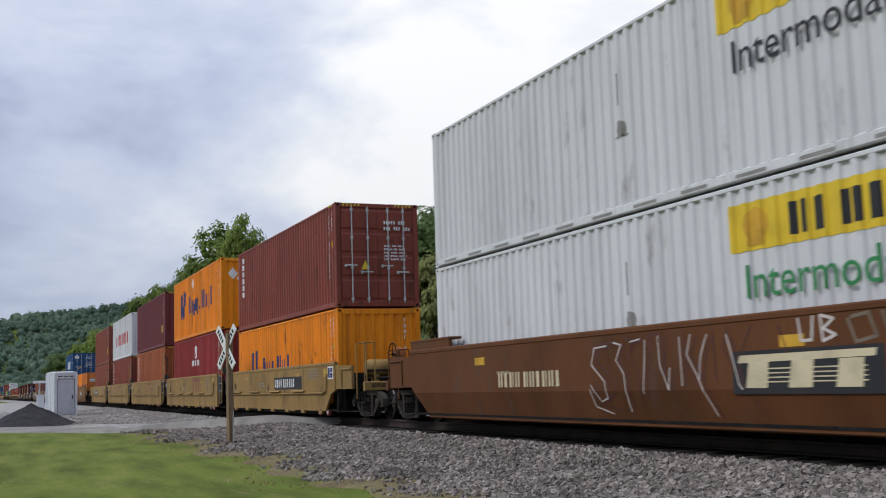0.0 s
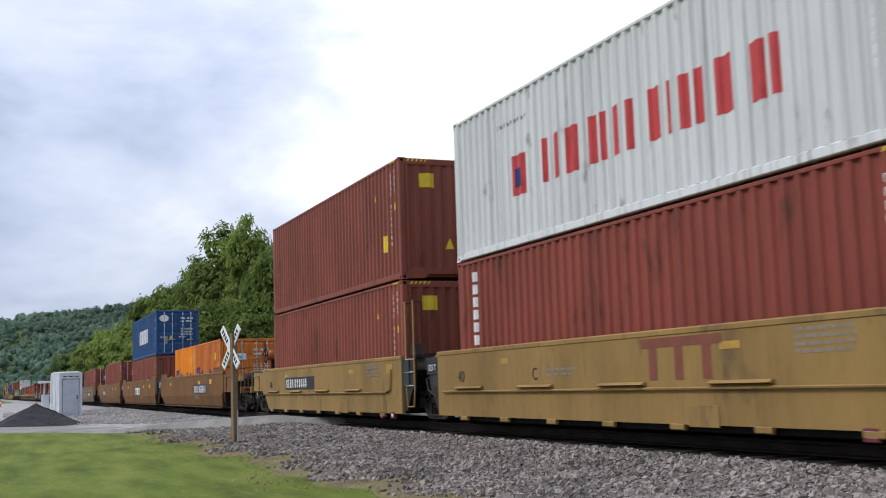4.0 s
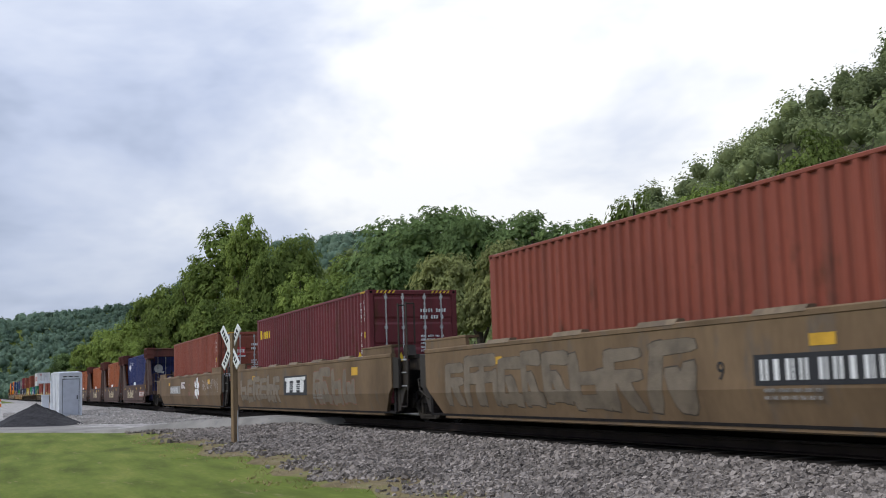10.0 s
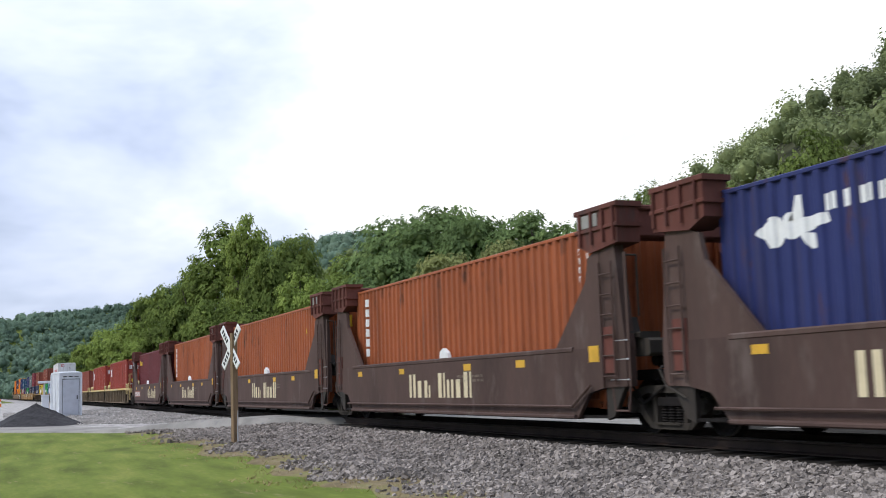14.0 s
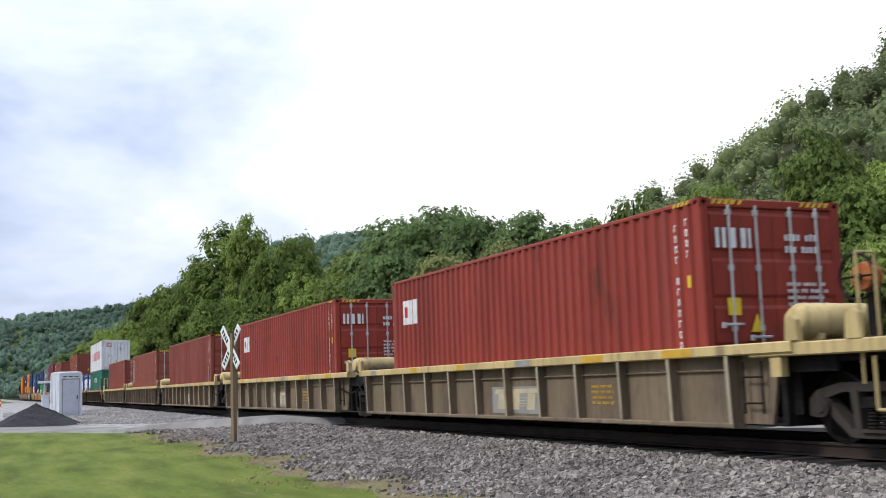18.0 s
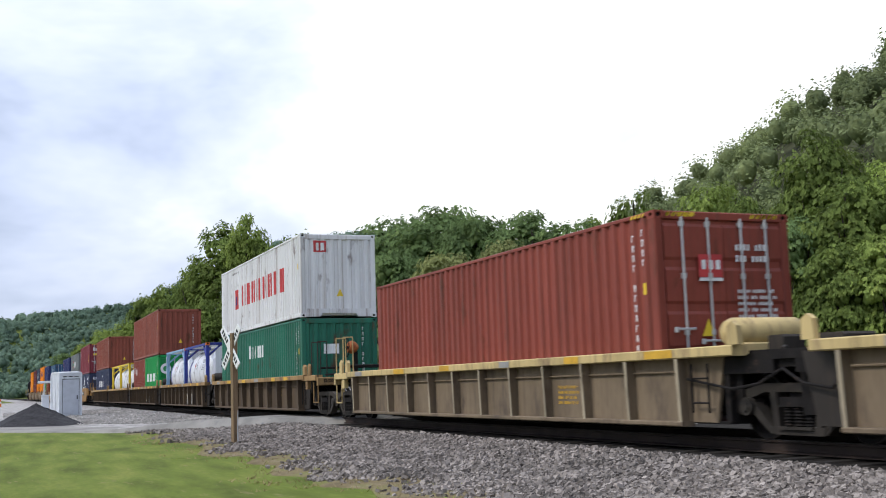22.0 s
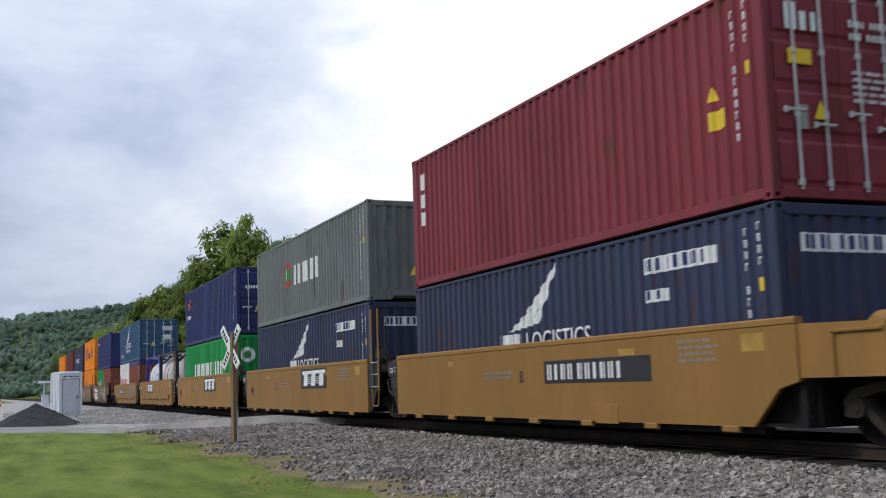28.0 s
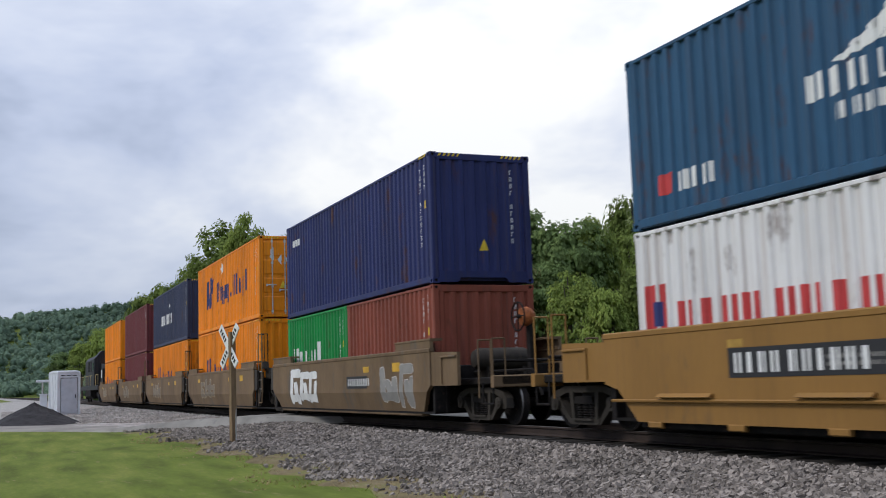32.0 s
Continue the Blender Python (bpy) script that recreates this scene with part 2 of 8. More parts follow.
# ---- meshes ----
class Shape:
    """Collects simple solids into one mesh."""

    def __init__(self):
        self.v, self.f = [], []

    def add(self, verts, faces):
        n = len(self.v)
        self.v += [tuple(p) for p in verts]
        self.f += [tuple(i + n for i in f) for f in faces]
        return self

    def box(self, x0, x1, y0, y1, z0, z1):
        return self.add([(x, y, z) for x in (x0, x1) for y in (y0, y1) for z in (z0, z1)],
                        [(0, 1, 3, 2), (4, 6, 7, 5), (0, 4, 5, 1), (2, 3, 7, 6), (0, 2, 6, 4), (1, 5, 7, 3)])

    def prism(self, poly, axis, a, b):
        """A polygon of pairs, pushed out along an axis from a to b. The pairs are the two other axes in order."""
        def put(p, d):
            q = list(p)
            q.insert(axis, d)
            return q
        n = len(poly)
        area = sum(poly[i][0] * poly[(i + 1) % n][1] - poly[(i + 1) % n][0] * poly[i][1] for i in range(n))
        if (area < 0) ^ (axis == 1):
            poly = poly[::-1]
        return self.add([put(p, a) for p in poly] + [put(p, b) for p in poly],
                        [tuple(reversed(range(n))), tuple(range(n, 2 * n))] + [(i, (i + 1) % n, n + (i + 1) % n, n + i) for i in range(n)])

    def bar(self, x0, x1, y0, y1, z0, z1, c=0.012):
        """A box whose long edges are chamfered."""
        d = (x1 - x0, y1 - y0, z1 - z0)
        ax = d.index(max(d))
        lo, hi = (x0, y0, z0), (x1, y1, z1)
        o = [i for i in range(3) if i != ax]
        (p0, p1), (q0, q1) = (lo[o[0]], hi[o[0]]), (lo[o[1]], hi[o[1]])
        c = min(c, (p1 - p0) * 0.4, (q1 - q0) * 0.4)
        poly = [(p0 + c, q0), (p1 - c, q0), (p1, q0 + c), (p1, q1 - c), (p1 - c, q1), (p0 + c, q1), (p0, q1 - c), (p0, q0 + c)]
        return self.prism(poly, ax, lo[ax], hi[ax])

    def tube(self, a, b, r, n=8, r2=None):
        a, b = Vector(a), Vector(b)
        d = (b - a).normalized()
        u = d.orthogonal().normalized()
        w = d.cross(u)
        r2 = r if r2 is None else r2
        ring = [(math.cos(2 * math.pi * i / n), math.sin(2 * math.pi * i / n)) for i in range(n)]
        vs = [a + (u * c + w * s) * r for c, s in ring] + [b + (u * c + w * s) * r2 for c, s in ring]
        return self.add(vs, [tuple(reversed(range(n))), tuple(range(n, 2 * n))] + [(i, (i + 1) % n, n + (i + 1) % n, n + i) for i in range(n)])

    def path(self, pts, r, n=6):
        for a, b in zip(pts, pts[1:]):
            self.tube(a, b, r, n)
        return self

    def lathe(self, prof, axis, n=20, centre=(0, 0, 0)):
        """A profile of (along, radius) turned round an axis."""
        vs, fs = [], []
        for s, r in prof:
            for i in range(n):
                q = [r * math.cos(2 * math.pi * i / n), r * math.sin(2 * math.pi * i / n)]
                q.insert(axis, s)
                vs.append([q[k] + centre[k] for k in range(3)])
        for j in range(len(prof) - 1):
            for i in range(n):
                k = (i + 1) % n
                f = (j * n + i, j * n + k, (j + 1) * n + k, (j + 1) * n + i)
                fs.append(f if axis == 1 else f[::-1])
        fs.append(tuple(range(n)) if axis != 1 else tuple(reversed(range(n))))
        m = (len(prof) - 1) * n
        fs.append(tuple(reversed(range(m, m + n))) if axis != 1 else tuple(range(m, m + n)))
        return self.add(vs, fs)

    def mesh(self, name, smooth=False):
        me = bpy.data.meshes.new(name)
        me.from_pydata(self.v, [], self.f)
        if smooth:
            me.polygons.foreach_set("use_smooth", [True] * len(me.polygons))
            me.set_sharp_from_angle(angle=radians(35))
        me.update()
        return me


def word_mesh(words):
    """Words in the built-in font, one metre high, as a thin mesh."""
    cu = bpy.data.curves.new("words", "FONT")
    cu.body, cu.size, cu.extrude, cu.resolution_u = words, 1.0, 0.002, 3
    ob = new("words", cu)
    me = bpy.data.meshes.new_from_object(ob.evaluated_get(bpy.context.evaluated_depsgraph_get()))
    bpy.data.objects.remove(ob)
    me.materials.clear()
    me.materials.append(None)
    return me


WORDS = {w: word_mesh(w) for w in ("Intermodal", "LOGISTICS", "125 T", "125-T", "53", "48", "40", "A", "B", "C", "D", "E", "9")}

CACHE = {}


def shared(key, build, smooth=False):
    """The mesh of that key, built once."""
    if key not in CACHE:
        CACHE[key] = build(Shape()).mesh(str(key[0]), smooth)
        CACHE[key].materials.append(None)
    return CACHE[key]


def part(name, shape, material, parent, label="", at=None):
    """One mesh object under a thing or a part. shape: a Shape, or a mesh that is shared between alike parts."""
    if isinstance(shape, Shape):
        shape = shape.mesh(name, name in ("air_tank", "brake_housing", "manhole", "trunk", "drum", "shell_band"))
        shape.materials.append(None)
    ob = new(name, shape)
    ob.material_slots[0].link = "OBJECT"
    ob.material_slots[0].material = material
    ob.parent = parent
    if at is not None:
        ob.matrix_local = at
    return tagged(ob, label) if label else ob


def thing(name, label, category, group="", at=None):
    ob = new(name)
    ob.empty_display_size = 0.3
    if at is not None:
        ob.matrix_basis = at
    return tagged(ob, label, category, group)


def solid(name, shape, material, label, category, group="", kind=""):
    """A thing of one mesh."""
    me = shape.mesh(name) if isinstance(shape, Shape) else shape
    me.materials.append(material)
    return tagged(new(name, me), label, category, group, kind)


# ---- the line of the track, which bends gently beyond the crossing ----
def bend(x):
    u = max(0.0, -38.0 - x)
    return 1.35 * (1 - math.exp(-((u / 75.0) ** 1.5)))


def on_track(x, side=0.0, z=0.0):
    slope = (bend(x + 1) - bend(x - 1)) / 2
    return pose(x, bend(x) + side, z, 0, 0, math.degrees(math.atan(slope)))


SPEED_T = (0.0, 6.5, 10.0, 17.0, 22.0, 25.0, 28.3, 31.0, 32.0)
SPEED_V = (16.6, 16.85, 16.9, 17.2, 17.2, 17.35, 17.6, 17.95, 18.05)


def run_by(t):
    """Metres that the train has run since the start."""
    g = np.linspace(0.0, t, 401)
    v = np.interp(g, SPEED_T, SPEED_V)
    return float(((v[1:] + v[:-1]) / 2).sum() * t / 400)


KEY_TIMES = [i * 1.0 for i in range(33)]
RUN = [run_by(t) for t in KEY_TIMES]
ROLLING = []  # things of the train: object, place along it at the start, height


def rolls(ob, s, z=0.0):
    ob.matrix_basis = on_track(s, 0.0, z)
    ROLLING.append((ob, s, z))
    return ob


# ---- ground, track and road ----
def smooth(u):
    u = min(1.0, max(0.0, u))
    return u * u * (3 - 2 * u)


RIDGE_X = (-4000, -1600, -1000, -800, -640, -470, -330, -245, -190, -145, -90, 0, 300, 4000)
RIDGE_Z = (60, 78, 82, 88, 84, 66, 40, 29, 37, 52.5, 71.5, 99, 118, 90)


def hill_z(x, y):
    """Height of the wooded slopes beyond the line and of the far hill across the valley."""
    z = float(np.interp(x, RIDGE_X, RIDGE_Z)) * smooth((y - 30) / 125.0) * (1 - 0.35 * smooth((y - 180) / 500))
    far = (88 + min(24.0, max(-8.0, 0.125 * y))) * smooth((-880 - x) / 620) * (1 - 0.4 * smooth((-y - 80) / 600))
    z = max(z, far)
    if z > 1:
        z += 5 * noise.noise((x * 0.012, y * 0.012, 0.0)) * min(1, z / 20)
    return z


def ground_z(x, y):
    d = y - bend(x)
    a = abs(d)
    z = -0.24 - 0.14 * smooth((a - 1.9) / 2.4)
    if d < 0:
        z -= 0.38 * smooth((a - 4.6) / 6.0) * (1 - smooth((-30 - x) / 14))
        if a > 4:
            z += 0.05 * noise.noise((x * 0.25, y * 0.25, 1.0))
    return z + hill_z(x, y)


def sheet(name, xs, ys, z, material, label, curved=False, kind="structure", category="ground"):
    v = [(x, y + (bend(x) if curved else 0), z(x, y + (bend(x) if curved else 0))) for x in xs for y in ys]
    n = len(ys)
    f = [(i * n + j, (i + 1) * n + j, (i + 1) * n + j + 1, i * n + j + 1) for i in range(len(xs) - 1) for j in range(n - 1)]
    s = Shape().add(v, f)
    me = s.mesh(name)
    me.polygons.foreach_set("use_smooth", [True] * len(me.polygons))
    me.materials.append(material)
    return tagged(new(name, me), label, category, "", kind)


def steps(*spans):
    out = []
    for a, b, d in spans:
        out += list(np.arange(a, b, d))
    return [float(q) for q in out] + [float(spans[-1][1])]


GRASS = mat("mown_grass", (0.104, 0.134, 0.020), rough=0.9, var=0.36, scale=1.0, fine=9.0, bump=0.5, tint=(0.152, 0.170, 0.034), spec=0.1, stretch=(0.35, 1.6, 1), wear=(0.19, 0.165, 0.075), wear_amount=0.15)
# Shade under the train and between the stones is put into this colour.
SHADED_BED = mat("shaded_ballast", (0.032, 0.029, 0.026), rough=0.9, var=0.45, scale=7.0, fine=26.0, bump=1.0, spec=0.02)
STONE = mat("loose_stone", (0.200, 0.174, 0.151), rough=0.85, var=0.3, scale=1.0, fine=60, bump=0.2, isl=0.52, spec=0.08)
PALE_STONE = mat("pale_loose_stone", (0.33, 0.305, 0.275), rough=0.85, var=0.25, scale=1.0, fine=40, bump=0.2, isl=0.25, spec=0.2)
YARD = mat("yard_gravel", (0.32, 0.30, 0.275), rough=0.95, var=0.42, scale=1.6, fine=11.0, bump=1.0, spec=0.15)
ASPHALT = mat("worn_asphalt", (0.23, 0.215, 0.19), rough=0.9, var=0.25, scale=1.2, fine=60, bump=0.3, spec=0.2, wear=(0.12, 0.12, 0.12), wear_amount=0.3)
DIRT = mat("dry_edge_soil", (0.165, 0.130, 0.068), rough=0.95, var=0.35, scale=1.4, fine=30, bump=0.5, tint=(0.140, 0.150, 0.042), spec=0.1, wear=(0.23, 0.185, 0.125), wear_amount=0.5)
# Creosote brown, deepened further for the shade under the cars.
TIE = mat("creosote_timber", (0.022, 0.018, 0.014), rough=0.9, var=0.4, scale=4, fine=30, stretch=(4, 1, 1))

sheet("ground", steps((-4000, -1700, 300), (-1700, -400, 50), (-400, -160, 12), (-160, 20, 2), (20, 80, 6), (80, 400, 40), (400, 4001, 400)),
      steps((-4000, -400, 400), (-400, -60, 34), (-60, -14, 4), (-14, -6, 1), (-6, 6, 0.5), (6, 40, 2.5), (40, 240, 8), (240, 700, 46), (700, 4001, 300)),
      ground_z, GRASS, "short mown grass and soil running up to wooded hills")


def bed_z(x, y):
    d = abs(y - bend(x))
    return -0.20 - 0.16 * smooth((d - 1.9) / 2.4) - 0.10 * smooth((d - 5.0) / 0.9) * (y < bend(x)) + 0.012 * noise.noise((x * 3, y * 3, 5))


# The dark bed runs well past the far shoulder, so the gap under cars stays dark.
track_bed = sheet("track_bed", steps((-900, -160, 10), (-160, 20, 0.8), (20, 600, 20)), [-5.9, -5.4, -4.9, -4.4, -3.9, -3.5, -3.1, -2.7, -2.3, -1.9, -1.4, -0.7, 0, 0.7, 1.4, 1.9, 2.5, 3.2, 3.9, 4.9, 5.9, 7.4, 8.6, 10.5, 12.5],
                  bed_z, SHADED_BED, "crushed stone ballast under the track, train shade put into its colour", curved=True)


FAR_STONE = mat("far_ballast_stone", (0.28, 0.26, 0.24), rough=0.9, var=0.45, scale=2.2, fine=9.0, bump=1.0, spec=0.15)
sheet("ballast_shoulder", steps((-900, -160, 10), (-160, -39.9, 1.6)), [-5.9, -5.4, -4.9, -4.4, -3.9, -3.5, -3.1, -2.7, -2.3, -1.9, -1.6],
      lambda x, y: bed_z(x, y) + 0.008, FAR_STONE, "grey crushed stone shoulder beside the further track", curved=True)


def rail_shape(side):
    prof = [(-0.07, -0.17), (0.07, -0.17), (0.07, -0.155), (0.012, -0.135), (0.012, -0.045), (0.037, -0.035), (0.037, -0.006), (0.03, 0.0),
            (-0.03, 0.0), (-0.037, -0.006), (-0.037, -0.035), (-0.012, -0.045), (-0.012, -0.135), (-0.07, -0.155)]
    xs = steps((-900, -200, 20), (-200, -30, 4), (-30, 30, 15), (30, 601, 60))
    s, n = Shape(), len(prof)
    s.add([(x, bend(x) + side + p[0], p[1]) for x in xs for p in prof],
          [(i * n + j, i * n + (j + 1) % n, (i + 1) * n + (j + 1) % n, (i + 1) * n + j) for i in range(len(xs) - 1) for j in range(n)])
    return s


for side in (-0.753, 0.753):
    r = rail_shape(side)
    me = r.mesh("rail")
    me.materials.append(RAILSIDE), me.materials.append(RAILHEAD)
    for p in me.polygons:
        if p.index % 14 in (6, 7, 8):
            p.material_index = 1
    tagged(new("rail", me), "rusty steel running rail with a polished head", "rail", "rails of the track", "structure")

tie_mesh = Shape().bar(-0.115, 0.115, -1.3, 1.3, -0.36, -0.185, 0.015).mesh("sleeper")
tie_mesh.materials.append(TIE)
rnd = random.Random(3)
for i in range(150):
    x = -76 + i * 0.54
    if -37 < x < -30:
        continue
    ob = new("sleeper", tie_mesh)
    ob.parent, ob.matrix_local = track_bed, on_track(x, rnd.uniform(-0.03, 0.03), rnd.uniform(-0.01, 0.01)) @ pose(0, 0, 0, 0, 0, rnd.uniform(-1.5, 1.5))

# the road that crosses the line at a slant
ROAD_A, ROAD_D = Vector((-33.0, 0.0)), Vector((-0.83, -0.56)).normalized()
ROAD_N = Vector((-ROAD_D.y, ROAD_D.x))


def road():
    s, rows = Shape(), []
    wide = 2.4
    ds = [-30, -20, -12, -7, -4, -2.6, -1.5, 0, 1.5, 2.6, 4, 5.5, 7, 9, 12, 16, 22, 30, 40, 55, 75, 100, 140]
    for d in ds:
        c = ROAD_A + ROAD_D * d
        top = -0.01 - 0.37 * smooth((abs(d) - 2.2) / 7.0)
        for w in (-wide - 0.35, -wide, -wide / 3, wide / 3, wide, wide + 0.35):
            p = c + ROAD_N * w
            drop = 0.32 if abs(w) > wide else 0.0
            z = top - drop + 0.02 * (1 - (w / wide) ** 2)
            if abs(d) > 14:
                z = max(z, ground_z(p.x, p.y) + 0.06 - drop * 0.4)
            rows.append((p.x, p.y, z))
    n = 6
    s.add(rows, [(i * n + j, i * n + j + 1, (i + 1) * n + j + 1, (i + 1) * n + j) for i in range(len(ds) - 1) for j in range(n - 1)])
    me = s.mesh("road")
    me.materials.append(ASPHALT)
    tagged(new("road", me), "narrow worn grey asphalt road over the crossing", "road", "", "structure")


road()

# the gravel yard between road and track
sheet("gravel_yard", steps((-230, -100, 8), (-100, -37, 1.5)), [-14, -12, -10, -8.5, -7, -6, -5, -4.2, -3.6],
      lambda x, y: ground_z(x, y) + 0.03 - 0.12 * smooth((-7 - y - 0.55 * (-40 - x)) / 2) , YARD, "pale packed gravel beside the track", curved=True)


def verge():
    """A ragged strip of dry soil between the stones and the grass."""
    xs = steps((-36, -8.01, 0.5))
    v, n = [], 6
    for x in xs:
        mid = -5.05 - 0.40 * min(1, max(0, (x + 22) / 12)) + 0.25 * math.sin(x * 0.9)
        a = 0.45 + 0.35 * noise.noise((x * 0.7, 0, 2))
        b = 0.85 + 0.8 * noise.noise((x * 0.55, 7, 2))
        for k in range(n):
            y = mid + a - (a + b) * k / (n - 1)
            edge = 0.0 if 0 < k < n - 1 else -0.05
            v.append((x, y, max(ground_z(x, y), bed_z(x, y)) + 0.014 + edge))
    f = [(i * n + j + 1, (i + 1) * n + j + 1, (i + 1) * n + j, i * n + j) for i in range(len(xs) - 1) for j in range(n - 1)]
    me = Shape().add(v, f).mesh("verge")
    me.materials.append(DIRT)
    tagged(new("verge", me), "strip of dry brown soil between ballast and grass", "ground", "", "structure")


verge()


def scatter_stones(name, label, seed, n, far):
    """Loose stones: a dense scatter of rough lumps along the shoulder, or a coarser one over the further yard."""
    r = np.random.RandomState(seed)
    if far:
        x = -38.5 - 46.0 * r.rand(n) ** 1.2
        y = np.array([bend(q) for q in x]) - 1.8 - 7.5 * r.rand(n)
    else:
        x = -7.0 - 33.0 * r.rand(n) ** 1.5
        # Stones begin beyond the dark band that stands for the train's shade.
        y = -1.75 - 4.2 * r.rand(n) ** 0.95
    ragged = -5.0 - 0.40 * np.clip((x + 22) / 12, 0, 1) + 0.25 * np.sin(x * 0.9) + 0.3 * np.sin(x * 2.3 + 1) + 0.3 * r.randn(n)
    ok = (y > ragged) | far
    w = (np.stack([x, y], 1) - np.array(ROAD_A)) @ np.array(ROAD_N)
    ok &= (w < -2.6) if far else (np.abs(w) > 2.6)
    x, y = x[ok], y[ok]
    n = len(x)
    size = (0.0165 + 0.017 * r.rand(n) + 0.0005 * (-7 - x)) * (1.0 - 0.2 * far)
    base = np.array([(a, b, c) for a in (-1, 1) for b in (-1, 1) for c in (-1, 1)], float)
    v = base[None] * (0.72 + 0.36 * r.rand(n, 8, 1)) * (0.62 + 0.62 * r.rand(n, 1, 3)) * size[:, None, None]
    a = r.rand(n) * 6.28
    b = r.rand(n) * 6.28
    ca, sa, cb, sb = np.cos(a), np.sin(a), np.cos(b), np.sin(b)
    vx = v[:, :, 0] * ca[:, None] - v[:, :, 1] * sa[:, None]
    vy = v[:, :, 0] * sa[:, None] + v[:, :, 1] * ca[:, None]
    vz = v[:, :, 2]
    vy, vz = vy * cb[:, None] - vz * sb[:, None], vy * sb[:, None] + vz * cb[:, None]
    z = np.array([max(bed_z(px, py), ground_z(px, py) + 0.03 * far) for px, py in zip(x, y)]) + size * (0.9 * r.rand(n) - 0.05)
    pts = np.stack([vx + x[:, None], vy + y[:, None], vz + z[:, None]], 2).reshape(-1, 3)
    f = np.array([(0, 1, 3, 2), (4, 6, 7, 5), (0, 4, 5, 1), (2, 3, 7, 6), (0, 2, 6, 4), (1, 5, 7, 3)])
    faces = (f[None] + 8 * np.arange(n)[:, None, None]).reshape(-1, 4)
    me = bpy.data.meshes.new(name)
    me.from_pydata(pts.tolist(), [], faces.tolist())
    me.materials.append(PALE_STONE if far else STONE)
    tagged(new(name, me), label, "gravel", "", "stuff")


scatter_stones("ballast_stones", "loose grey crushed stones along the track shoulder", 7, 56000, False)
scatter_stones("yard_stones", "loose pale stones over the gravel yard", 8, 15000, True)


# ---- woods ----
def leaf_material(name, colour, tint, scale=2.6, fine=26.0, rise=0.03, var=0.42):
    m = mat(name, colour, rough=0.8, var=var, scale=scale, fine=fine, bump=0.7, rise=rise, tint=tint, isl=0.22, rand=0.12, spec=0.1)
    # daylight shines through the leaves
    nd, ln = m.node_tree.nodes, m.node_tree.links
    b = nd["Principled BSDF"]
    through_leaf, both = nd.new("ShaderNodeBsdfTranslucent"), nd.new("ShaderNodeMixShader")
    both.inputs[0].default_value = 0.32
    ln.new(b.inputs["Base Color"].links[0].from_socket, through_leaf.inputs["Color"])
    ln.new(b.outputs[0], both.inputs[1])
    ln.new(through_leaf.outputs[0], both.inputs[2])
    ln.new(both.outputs[0], nd["Material Output"].inputs["Surface"])
    return m


LEAF = {
    "deep": leaf_material("deep_green_leaves", (0.140, 0.205, 0.074), (0.205, 0.278, 0.098)),
    "mid": leaf_material("mid_green_leaves", (0.150, 0.202, 0.050), (0.212, 0.268, 0.067)),
    "bright": leaf_material("bright_green_leaves", (0.250, 0.325, 0.078), (0.335, 0.405, 0.102)),
    "pale": leaf_material("pale_feathery_leaves", (0.240, 0.260, 0.098), (0.310, 0.322, 0.120)),
    # Hillside leaves, paled a little in colour for the distance haze.
    "far": leaf_material("hill_leaves", (0.180, 0.215, 0.095), (0.255, 0.290, 0.118), 0.05, 1.6, 0.25, 0.3),
    "brush": leaf_material("brush_leaves", (0.085, 0.115, 0.040), (0.130, 0.155, 0.055), 0.5, 14.0, 0.05),
    # Distance haze is mixed into this leaf colour: bluish, with little contrast.
    "hazy": leaf_material("haze_tinted_leaves", (0.150, 0.222, 0.152), (0.195, 0.275, 0.188), 0.01, 0.5, 0.3, 0.2),
}
BARK = mat("grey_bark", (0.075, 0.06, 0.048), rough=0.9, var=0.4, scale=6, fine=40, bump=0.5, stretch=(1, 1, 0.3))


def leaf_quads(pos, out, size, r):
    """Bent leaf sprays at pos, facing out more or less."""
    n = len(pos)
    nrm = out + np.array([0, 0, 0.25]) + 0.42 * r.randn(n, 3)
    nrm /= np.linalg.norm(nrm, axis=1, keepdims=True) + 1e-9
    u = np.cross(nrm, r.randn(n, 3))
    u /= np.linalg.norm(u, axis=1, keepdims=True) + 1e-9
    w = np.cross(nrm, u)
    s = (size * (0.6 + 0.8 * r.rand(n)))[:, None]
    k = (0.45 + 0.5 * r.rand(n))[:, None]
    quad = np.stack([pos - u * s, pos - w * s * k + nrm * s * 0.2, pos + u * s, pos + w * s * k + nrm * s * 0.2], 1)
    return quad.reshape(-1, 3)


RING = np.linspace(0, 2 * np.pi, 7)[:-1]


def bunch_core(mid, rad, flat, r):
    """The shaded inside of a bunch of leaves: an uneven dome of 6 x 5 points."""
    ph = r.rand() * 6
    rows = []
    for e in (-1.2, -0.4, 0.3, 0.9, 1.45):
        q = rad * (0.75 + 0.5 * r.rand(6))
        rows.append(mid + np.stack([np.cos(RING + ph) * np.cos(e) * q, np.sin(RING + ph) * np.cos(e) * q, np.sin(e) * q * flat], 1))
    return np.concatenate(rows)


CORE_FACES = np.array([(6 * j + i, 6 * j + (i + 1) % 6, 6 * j + 6 + (i + 1) % 6, 6 * j + 6 + i) for j in range(4) for i in range(6)])


